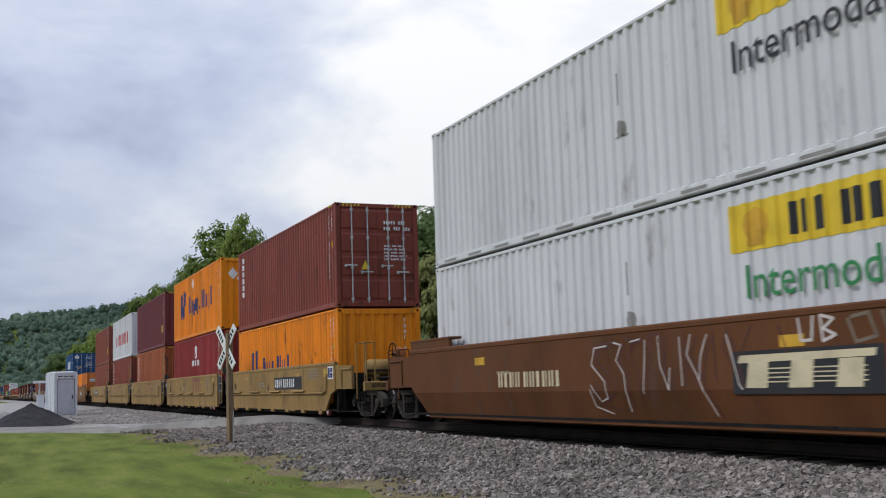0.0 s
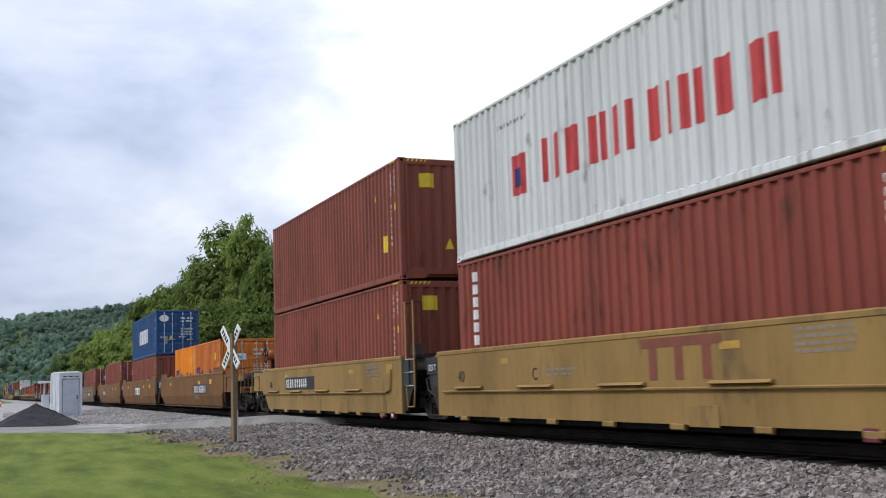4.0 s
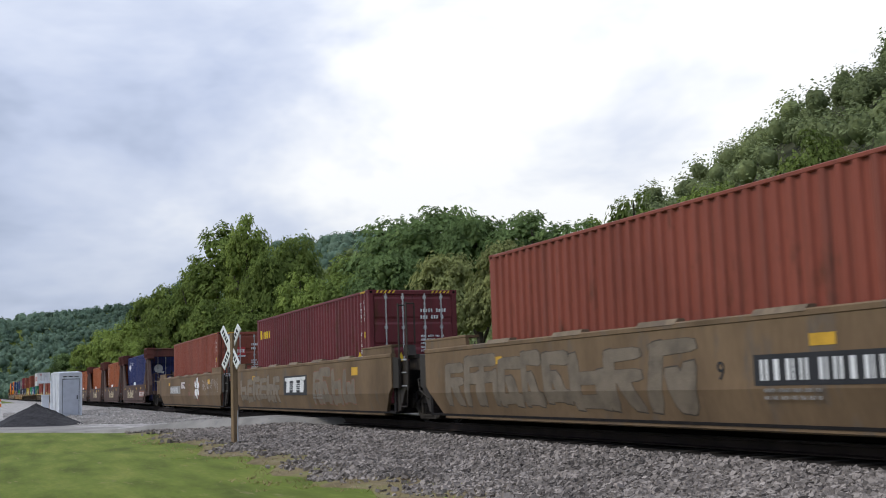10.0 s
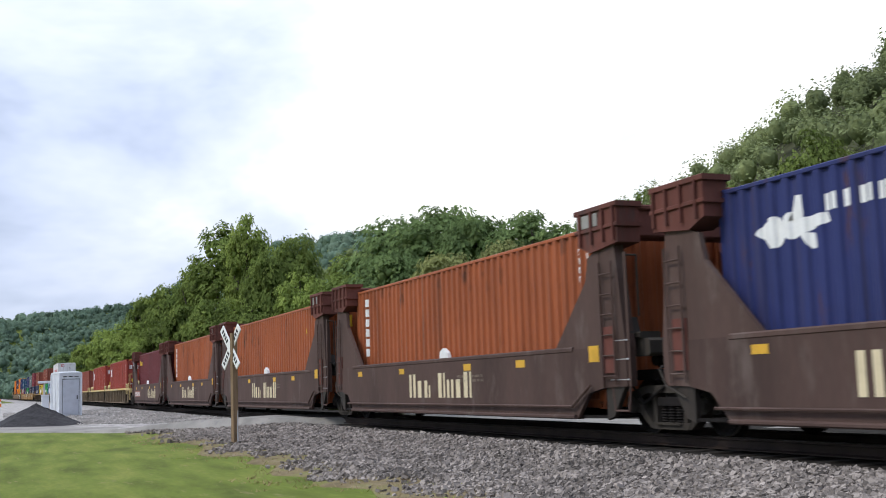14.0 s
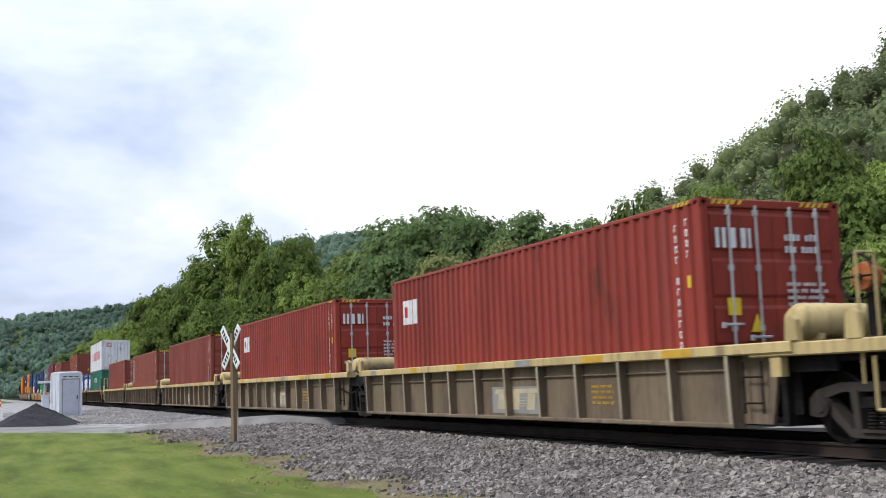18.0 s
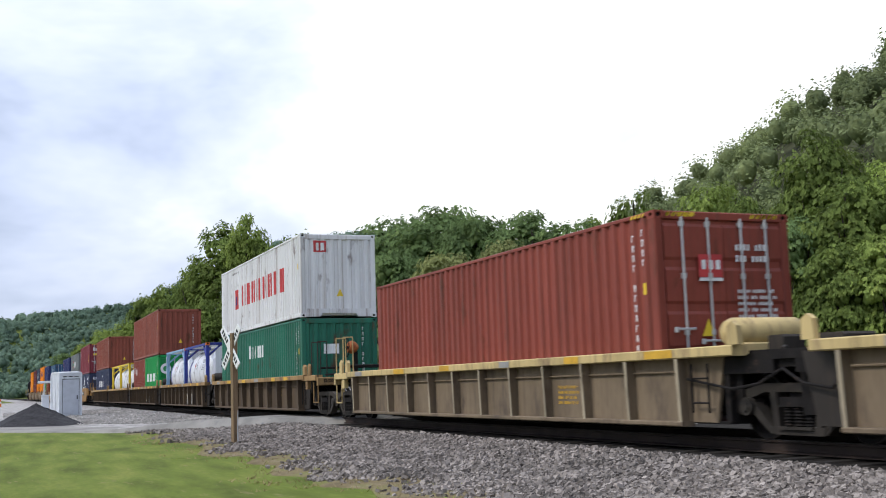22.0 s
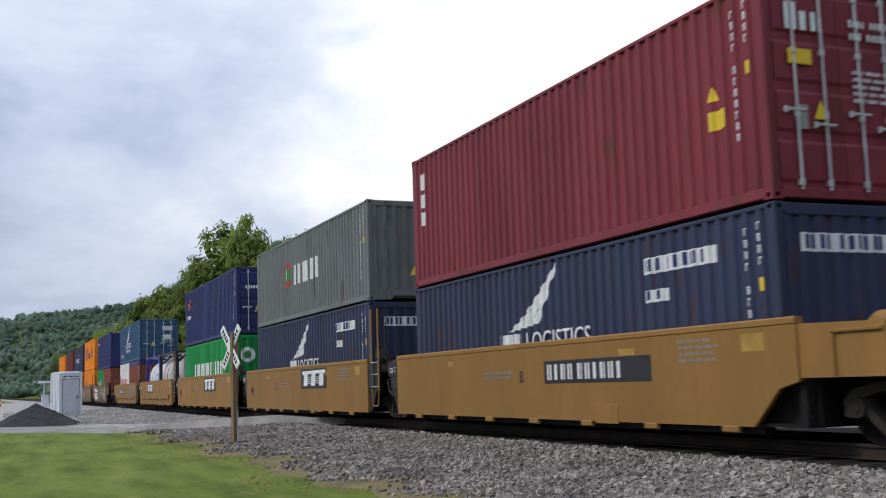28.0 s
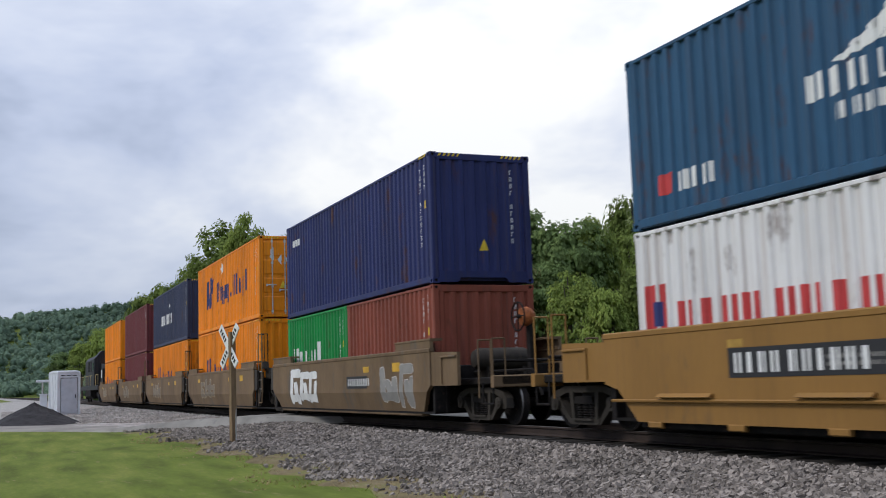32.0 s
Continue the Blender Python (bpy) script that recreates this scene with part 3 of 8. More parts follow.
def leafy_mesh(name, sprays, cores):
    """Leaf sprays round the soft inner forms of their bunches."""
    me = bpy.data.meshes.new(name)
    leaves, inner = np.concatenate(sprays), np.concatenate(cores)
    n, m = len(leaves) // 4, len(cores)
    f1 = np.arange(4 * n).reshape(-1, 4)
    f2 = (CORE_FACES[None] + 30 * np.arange(m)[:, None, None]).reshape(-1, 4) + 4 * n
    faces = np.concatenate([f1, f2]).astype(np.int32)
    points = np.concatenate([leaves, inner]).astype(np.float32)
    me.vertices.add(len(points))
    me.vertices.foreach_set("co", points.ravel())
    me.loops.add(faces.size)
    me.loops.foreach_set("vertex_index", faces.ravel())
    me.polygons.add(len(faces))
    me.polygons.foreach_set("loop_start", np.arange(0, faces.size, 4, dtype=np.int32))
    me.polygons.foreach_set("use_smooth", [False] * n + [True] * len(f2))
    me.update(calc_edges=True)
    return me


def rosettes(pos, axis, size, r, m=5):
    """Whorls of m narrow leaflets that spread from their twig ends and droop a little."""
    n = len(pos)
    axis = axis + 0.3 * r.randn(n, 3)
    axis /= np.linalg.norm(axis, axis=1, keepdims=True) + 1e-9
    u = np.cross(axis, r.randn(n, 3))
    u /= np.linalg.norm(u, axis=1, keepdims=True) + 1e-9
    w = np.cross(axis, u)
    a = 2 * np.pi * (np.arange(m)[None] + 0.6 * r.rand(n, m)) / m
    way = np.cos(a)[..., None] * u[:, None] + np.sin(a)[..., None] * w[:, None] + (0.15 + 0.45 * r.rand(n, m, 1)) * axis[:, None]
    side = np.cross(way, axis[:, None])
    s = size * (0.6 + 0.7 * r.rand(n, m, 1))
    p = pos[:, None] + 0 * way
    mid = p + way * s * 0.55
    tip = p + way * s - np.array([0, 0, 0.25]) * s
    k = 0.32 + 0.16 * r.rand(n, m, 1)
    return np.stack([p, mid - side * s * k, tip, mid + side * s * k], 2).reshape(-1, 3)


def crown_mesh(r, blobs, per, leaf, tall):
    """A crown of unit radius whose middle is at the origin: flat uneven boughs of leaf whorls, with gaps between them."""
    sprays, cores = [], []
    lobes = r.randn(7, 3)
    lobes /= np.linalg.norm(lobes, axis=1, keepdims=True)
    for b in range(blobs):
        d = r.randn(3)
        d /= np.linalg.norm(d)
        if d[2] < -0.45:
            d[2] *= -0.6
        bump = 0.70 + 0.20 * max(0.0, float((lobes @ d).max()))
        c = d * bump * (0.5 + 0.5 * r.rand() ** 0.4) * np.array([1, 1, tall])
        rad = 0.15 + 0.15 * r.rand() ** 1.3
        k = int(per * (rad / 0.2) ** 1.6) + 3
        o = r.randn(k, 3)
        o /= np.linalg.norm(o, axis=1, keepdims=True)
        o[:, 2] = np.where(o[:, 2] < -0.15, -o[:, 2] * 0.7, o[:, 2])
        out = d * np.array([0.6, 0.6, 0.25])
        far = 0.45 + 0.65 * r.rand(k, 1) ** 0.7
        p = c + o * rad * np.array([1.2, 1.2, 0.78]) * far
        sprays.append(rosettes(p, 0.7 * o + out + np.array([0, 0, 0.6]), leaf, r))
        cores.append(bunch_core(c * 0.93 - np.array([0, 0, rad * 0.15]), rad * 0.42, 0.6, r))
    return leafy_mesh("crown", sprays, cores)


CROWNS = {}
for i, (blobs, per, leaf, tall) in enumerate(((110, 34, 0.046, 1.35), (110, 34, 0.046, 1.1), (120, 32, 0.044, 1.7), (110, 34, 0.046, 1.0))):
    CROWNS[i] = crown_mesh(np.random.RandomState(20 + i), blobs, per, leaf, tall)
    CROWNS[i].materials.append(None)
TALL = (1.35, 1.1, 1.7, 1.0)


def trunk_shape(r, h, spread):
    s = Shape()
    base = Vector((0, 0, -0.3))
    fork = Vector((r.uniform(-0.3, 0.3), r.uniform(-0.3, 0.3), h * 0.45))
    s.tube(base, fork, h * 0.022, 9, h * 0.014)
    for k in range(7):
        a = r.uniform(0, 6.28)
        z0 = h * r.uniform(0.25, 0.45)
        p0 = base.lerp(fork, (z0 + 0.3) / (fork.z + 0.3))
        mid = p0 + Vector((math.cos(a) * spread * 0.35, math.sin(a) * spread * 0.35, h * 0.16))
        tip = p0 + Vector((math.cos(a) * spread * 0.7, math.sin(a) * spread * 0.7, h * r.uniform(0.28, 0.42)))
        s.tube(p0, mid, h * 0.010, 6, h * 0.007)
        s.tube(mid, tip, h * 0.007, 5, h * 0.002)
    s.tube(fork, (fork.x * 1.5, fork.y * 1.5, h * 0.9), h * 0.013, 7, h * 0.003)
    return s


TREE_LABELS = {"deep": "tall dark green broadleaf tree beside the line", "mid": "leafy green broadleaf tree behind the track",
               "bright": "fresh light green tree at the edge of the woods", "pale": "pale yellow-green feathery tree before the woods"}


def tree(x, y, h, w, leaf, kind, seed, low=0.25):
    """A tree h metres high and w wide; low: where its crown begins, as a share of the height."""
    r = random.Random(seed)
    z = ground_z(x, y)
    t = thing("tree", TREE_LABELS[leaf], "tree", "trees beyond the track", pose(x, y, z))
    part("trunk", trunk_shape(r, h, w / 2), BARK, t)
    c = part("crown", CROWNS[kind], LEAF[leaf], t)
    half = h * (1 - low) / 2
    c.matrix_local = pose(0, 0, h * low + half, 0, 0, r.uniform(0, 360))
    c.scale = (w / 2, w / 2, half / TALL[kind])
    return t


# ---- shipping containers ----
CORR = ((0.0, 0.0), (0.088, 0.0), (0.124, 0.044), (0.228, 0.044), (0.278, 0.0))


def corr_y(u):
    """Depth of the corrugation at u metres along a wall."""
    u = u % 0.278
    return float(np.interp(u, [c[0] for c in CORR], [c[1] for c in CORR]))


def corr_breaks(a, b):
    out, k = [a], math.floor(a / 0.278)
    while True:
        for c in CORR[:4]:
            u = k * 0.278 + c[0]
            if u >= b - 1e-4:
                return out + [b]
            if u > a + 1e-4:
                out.append(u)
        k += 1


def corr_wall(s, x0, x1, z0, z1, y, depth=0.09):
    """A corrugated wall that faces -y."""
    us = corr_breaks(0.0, x1 - x0)
    n = len(us)
    v = []
    for u in us:
        d = y + corr_y(u)
        v += [(x0 + u, d, z0), (x0 + u, d, z1)]
    v += [(x0, y + depth, z0), (x0, y + depth, z1), (x1, y + depth, z0), (x1, y + depth, z1)]
    f = [(2 * i, 2 * i + 2, 2 * i + 3, 2 * i + 1) for i in range(n - 1)]
    b = 2 * n
    f += [(b + 1, b + 3, b + 2, b), (b, 0, 1, b + 1), (2 * n - 2, b + 2, b + 3, 2 * n - 1)]
    f += [tuple([b] + [b + 2] + [2 * i for i in range(n - 1, -1, -1)]), tuple([2 * i + 1 for i in range(n)] + [b + 3, b + 1])]
    return s.add(v, f)


def clip(poly, a, b):
    """The part of a convex polygon between u = a and u = b."""
    for lim, sign in ((a, 1), (b, -1)):
        out = []
        for i, p in enumerate(poly):
            q = poly[(i + 1) % len(poly)]
            ip, iq = sign * (p[0] - lim) >= 0, sign * (q[0] - lim) >= 0
            if ip:
                out.append(p)
            if ip != iq:
                k = (lim - p[0]) / (q[0] - p[0])
                out.append((lim, p[1] + k * (q[1] - p[1])))
        poly = out
        if len(poly) < 3:
            return []
    return poly


def decal(name, polys, material, parent, face, label="", lift=0.004, ribbed=True):
    """Paint on a wall of a container. polys: convex shapes in (along, up). face: 'side' (from its rear end) or 'end' (from its near edge)."""
    L, H = parent["long"], parent["high"]
    s = Shape()
    wide = L - 0.3 if face == "side" else 2.438 - 0.3
    flat = [(k, q) for k, g in enumerate(polys) for q in (g if isinstance(g[0][0], tuple) else [g])]
    ends = {k: i for i, (k, q) in enumerate(flat)}
    for i, (group, poly) in enumerate(flat):
        area = sum(poly[j][0] * poly[(j + 1) % len(poly)][1] - poly[(j + 1) % len(poly)][0] * poly[j][1] for j in range(len(poly)))
        if area < 0:
            poly = poly[::-1]
        us = [p[0] for p in poly]
        lo, hi = min(us), max(us)
        ks = [lo] + [0.15 + k for k in corr_breaks(0.0, wide) if lo < 0.15 + k < hi] + [hi] if ribbed else [lo, hi]
        for a, b in zip(ks, ks[1:]):
            c = clip(poly, a, b)
            if len(c) < 3:
                continue
            v = []
            for u, w in c:
                d = (corr_y(u - 0.15) if ribbed and 0.15 < u < wide + 0.15 else 0.0) - lift
                v.append((u - L / 2, -1.214 + d, w) if face == "side" else (L / 2 - 0.005 - d, u - 1.219, w))
            s.add(v, [tuple(range(len(v)))])
        if name in ("name_bars", "emblem", "yellow_notice", "hazard_diamond", "number_panel", "door_panel", "emblem_mark", "hook_outline", "wing") and ends[group] == i and s.v:
            part({"name_bars": "letter_bar", "wing": "feather"}.get(name, name), s, material, parent, "" if name == "name_bars" else label)
            s = Shape()
    if s.v:
        o = part(name, s, material, parent, label)
        return tagged(o, kind="stuff") if name in ("number_print", "size_print", "end_print", "door_print", "address_print", "panel_print", "door_sign_print", "end_hazard_stripe", "second_line", "base_stripe") else o


def rect(u, v, w, h, lean=0.0):
    return [(u, v), (u + w, v), (u + w + lean, v + h), (u + lean, v + h)]


def letter_bars(u, v, h, heights, width=0.62, gap=0.16, lean=0.0):
    """A word as plain upright bars, with the heights of its letters."""
    out = []
    for i, k in enumerate(heights):
        if k == 0:
            u += h * 0.35
            continue
        drop = -0.22 if k < 0 else 0.0
        w = h * width * (0.9 if abs(k) < 1 else 1.0)
        z0, z1 = v + drop * h, v + abs(k) * h
        if h < 0.17 or w < 0.09 or abs(k) < 0.3:
            out.append(rect(u, z0, w * 0.8, z1 - z0, lean * h))
        else:
            wide = w * 0.36
            if i % 3 == 0:
                block = [rect(u, z0, wide, z1 - z0), rect(u + w - wide, z0, wide, z1 - z0)]
            elif i % 3 == 1:
                block = [rect(u + w * 0.12, z0, w * 0.62, z1 - z0)]
            else:
                block = [rect(u, z0, w * 0.5, z1 - z0), rect(u + w * 0.74, z0, w * 0.24, (z1 - z0) * (1.0 if abs(k) >= 1 else 0.72))]
            out.append(block)
        u += w + h * gap
    return out


def small_print(u, v, rows, r, h=0.06, w=0.45):
    out = []
    for i in range(rows):
        x, k = u, r.randint(3, 6)
        while x < u + w * r.uniform(0.8, 1.0):
            out.append(rect(x, v - i * h * 1.7, h * 0.42, h * r.uniform(0.85, 1.0)))
            k -= 1
            x += h * (0.72 if k else 1.5)
            k = k or r.randint(3, 6)
    return out


def upright_print(u, v, n, h=0.1):
    """Marks set one under another."""
    return [rect(u, v - i * h * 1.3, h * 0.16, h * 0.86) for i in range(n) if i != 4] + [rect(u + h * 0.30, v - i * h * 1.3, h * 0.16, h * 0.86) for i in range(n) if i != 4 and i % 3] + [rect(u, v - i * h * 1.3 + h * 0.7, h * 0.46, h * 0.16) for i in range(n) if i != 4]


def disc(u, v, r, n=14, k=1.0):
    return [(u + r * math.cos(2 * math.pi * i / n), v + r * k * math.sin(2 * math.pi * i / n)) for i in range(n)]


def text_on(name, words, size, material, parent, at, label=""):
    """Words in the built-in font as a thin mesh."""
    o = part(name, WORDS[words], material, parent, label)
    o.matrix_local = at
    o.scale = (size, size, 1)
    return o


FACING = pose(0, 0, 0, 90, 0, 0)  # upright words that face -y


def casting(s):
    """A corner casting: a block with an oval pocket in each of its four upright faces."""
    hx, hy, h = 0.089, 0.081, 0.118
    for z in (0.0, h):
        s.add([(-hx, -hy, z), (hx, -hy, z), (hx, hy, z), (-hx, hy, z)], [(0, 1, 2, 3) if z else (3, 2, 1, 0)])
    oval = [(0.045 * math.cos(radians(22.5 + 45 * k)), 0.059 + 0.036 * math.sin(radians(22.5 + 45 * k))) for k in range(8)]
    for ax, side in ((0, 1), (0, -1), (1, 1), (1, -1)):
        hn, hu = (hx, hy) if ax == 0 else (hy, hx)
        flat = [(hu, h), (-hu, h), (-hu, 0), (hu, 0)] + oval
        pts = [(u, v, side * hn) for u, v in flat] + [(u, v, side * (hn - 0.035)) for u, v in oval]
        v = [(n, u, w) if ax == 0 else (u, n, w) for u, w, n in pts]
        f = [(0, 5, 4), (1, 7, 6), (2, 9, 8), (3, 11, 10), (0, 1, 6, 5), (1, 2, 8, 7), (2, 3, 10, 9), (3, 0, 4, 11)]
        f += [(4 + k, 4 + (k + 1) % 8, 12 + (k + 1) % 8, 12 + k) for k in range(8)] + [tuple(range(12, 20))]
        s.add(v, f)
    return s


def casting_mesh():
    """The corner casting; the shade inside its pockets is painted as dark backs."""
    first = ("corner_casting",) not in CACHE
    me = shared(("corner_casting",), casting)
    if first:
        me.materials.append(IRON)
        for k in range(4):
            me.polygons[2 + 17 * k + 16].material_index = 1
    return me


def door_leaf(s, w, h):
    """A door leaf that faces +x, hinged edge at y = 0, with pressed bands between raised fields."""
    prof = [(-0.04, 0.0)]
    for k in range(4):
        z0, z1 = h * k / 4 + 0.05, h * (k + 1) / 4 - 0.05
        prof += [(0.0, z0), (0.022, z0 + 0.05), (0.022, z1 - 0.05), (0.0, z1)]
    prof += [(0.0, h), (-0.04, h)]
    return s.prism(prof[:1] + [(0.0, 0.0)] + prof[1:], 1, 0.0, w)


def lock_bar(s, h):
    s.tube((0.05, 0, -0.04), (0.05, 0, h + 0.04), 0.019, 8)
    for z in (0.06, h * 0.36, h * 0.68, h - 0.06):
        s.bar(0.0, 0.072, -0.036, 0.036, z - 0.04, z + 0.04, 0.01)
    return s


def bar_handle(s):
    s.bar(0.055, 0.075, -0.30, 0.04, -0.018, 0.018, 0.006)
    s.bar(0.045, 0.085, -0.32, -0.26, -0.05, 0.03, 0.008)
    return s


def container(L, H, colour, words, door="front", castings=None, labels=None):
    """A steel box L long and H high with its base at the origin. door: the end with the doors."""
    m = P[colour]
    t = thing("shipping_container", words, "container", "containers on the train")
    t["long"], t["high"] = L, H
    a = L / 2
    turn = pose(0, 0, 0, 0, 0, 180)
    side = shared(("side_wall", L, H), lambda s: corr_wall(s, -a + 0.15, a - 0.15, 0.155, H - 0.06, -1.214))
    part("side_wall", side, m, t)
    part("side_wall", side, m, t, at=turn)
    top = shared(("top_rail", L), lambda s: s.bar(-a + 0.17, a - 0.17, -1.219, -1.15, -0.07, -0.006, 0.012))
    low = shared(("bottom_rail", L), lambda s: s.bar(-a + 0.17, a - 0.17, -1.216, -1.10, 0.02, 0.158, 0.014))
    for g in (pose(0, 0, 0), turn):
        part("top_rail", top, m, t, at=pose(0, 0, H) @ g)
        part("bottom_rail", low, m, t, at=g)
    post = shared(("corner_post", H), lambda s: s.bar(-0.085, 0.085, -0.075, 0.075, 0.1, H - 0.1, 0.02))
    cast = casting_mesh()
    cm = m if castings is None else P[castings]
    for sx in (-1, 1):
        for sy in (-1, 1):
            part("corner_post", post, m, t, at=pose(sx * (a - 0.087), sy * 1.142, 0))
            for z in (0.0, H - 0.118):
                part("corner_casting", cast, cm, t, at=pose(sx * (a - 0.089), sy * 1.138, z))
    roof = shared(("roof", L), lambda s: [s.box(-a + 0.1, a - 0.1, -1.16, 1.16, -0.06, -0.03)] and [
        s.prism([(-a + 0.3 + k * 0.42, -0.03), (-a + 0.36 + k * 0.42, -0.012), (-a + 0.52 + k * 0.42, -0.012), (-a + 0.58 + k * 0.42, -0.03)], 1, -1.08, 1.08)
        for k in range(int((L - 0.9) / 0.42))] and s)
    part("roof", roof, m, t, at=pose(0, 0, H))
    part("floor_frame", shared(("floor_frame", L), lambda s: s.box(-a + 0.1, a - 0.1, -1.12, 1.12, 0.06, 0.15)), m, t)
    e = 1 if door == "front" else -1
    face = pose(0, 0, 0) if e == 1 else turn
    # closed end
    wall = shared(("end_wall", L, H), lambda s: corr_wall(s, -1.069, 1.069, 0.26, H - 0.16, -(a - 0.005)))
    part("end_wall", wall, m, t, at=turn @ face @ pose(0, 0, 0, 0, 0, 90))
    part("end_header", shared(("end_header", L, H), lambda s: s.bar(a - 0.11, a - 0.002, -1.06, 1.06, H - 0.165, H - 0.01, 0.014)), m, t, at=turn @ face)
    part("end_sill", shared(("end_sill", L), lambda s: s.prism(
        [(-1.06, 0.02), (-0.62, 0.02), (-0.55, 0.12), (0.55, 0.12), (0.62, 0.02), (1.06, 0.02), (1.06, 0.265), (-1.06, 0.265)], 0, a - 0.11, a - 0.002)), m, t, at=turn @ face)
    # doors
    part("door_header", shared(("door_header", L), lambda s: s.bar(a - 0.11, a - 0.002, -1.06, 1.06, -0.13, -0.005, 0.014)), m, t, at=face @ pose(0, 0, H))
    part("door_sill", shared(("door_sill", L), lambda s: s.bar(a - 0.11, a - 0.002, -1.06, 1.06, 0.02, 0.16, 0.014)), m, t, at=face)
    dh = H - 0.30
    leaf = shared(("door", H), lambda s: door_leaf(s, 1.05, dh))
    lock = shared(("locking_bar", H), lambda s: lock_bar(s, dh))
    grip = shared(("door_handle",), bar_handle)
    for k, y in ((0, -1.055), (1, 0.005)):
        d = part("door", leaf, m, t, at=face @ pose(a - 0.035, y, 0.165))
        for j, w in enumerate((0.30, 0.76)):
            b = part("locking_bar", lock, GALV, d, "galvanised locking bar")
            b.matrix_local = pose(0.0, w, 0.0)
        for w, z in ((0.30, 0.95), (0.76, 0.78)):
            hd = part("door_handle", grip, GALV, d)
            hd.matrix_local = pose(0.0, w + 0.1, z * dh / 2.5)
    r = random.Random(L * 31 + H * 7 + len(words))
    # the usual print at the front end: a column of marks on the side and rows on the doors
    if H > 2.8 and L < 13:
        decal("end_hazard_stripe", [rect(0.2 + 0.11 * i, H - 0.085, 0.05, 0.065, 0.04) for i in range(5)] + [rect(1.72 + 0.11 * i, H - 0.085, 0.05, 0.065, 0.04) for i in range(5)], INK["yellow"], t, "end", ribbed=False)
        decal("end_hazard_stripe", [rect(L - 0.62 + 0.1 * i, H - 0.07, 0.045, 0.055, 0.04) for i in range(4)], INK["yellow"], t, "side", ribbed=False, lift=0.009)
    decal("number_print", upright_print(L - 0.62, H * 0.86, 12, 0.115), INK["white"], t, "side")
    decal("size_print", upright_print(L - 0.36, H * 0.88, 4, 0.115), INK["white"], t, "side")
    decal("label_patch", [rect(L - 0.42, H * 0.58, 0.13, 0.17)], INK["yellow"], t, "side", "small yellow notice")
    if e == 1:
        decal("door_print", small_print(1.40, H * 0.80, 2, r, 0.10, 0.8) + small_print(1.4, H * 0.58, 5, r, 0.055, 0.75), INK["white"], t, "end", lift=0.03, ribbed=False)
        decal("warning_triangle", [[(0.72, H * 0.36), (0.95, H * 0.36), (0.84, H * 0.45)]], INK["yellow"], t, "end", "yellow warning triangle", lift=0.03, ribbed=False)
    else:
        decal("end_print", upright_print(1.95, H * 0.85, 11, 0.12), INK["white"], t, "end")
        decal("warning_triangle", [[(1.15, H * 0.25), (1.36, H * 0.25), (1.26, H * 0.34)]], INK["yellow"], t, "end", "yellow warning triangle")
    return t


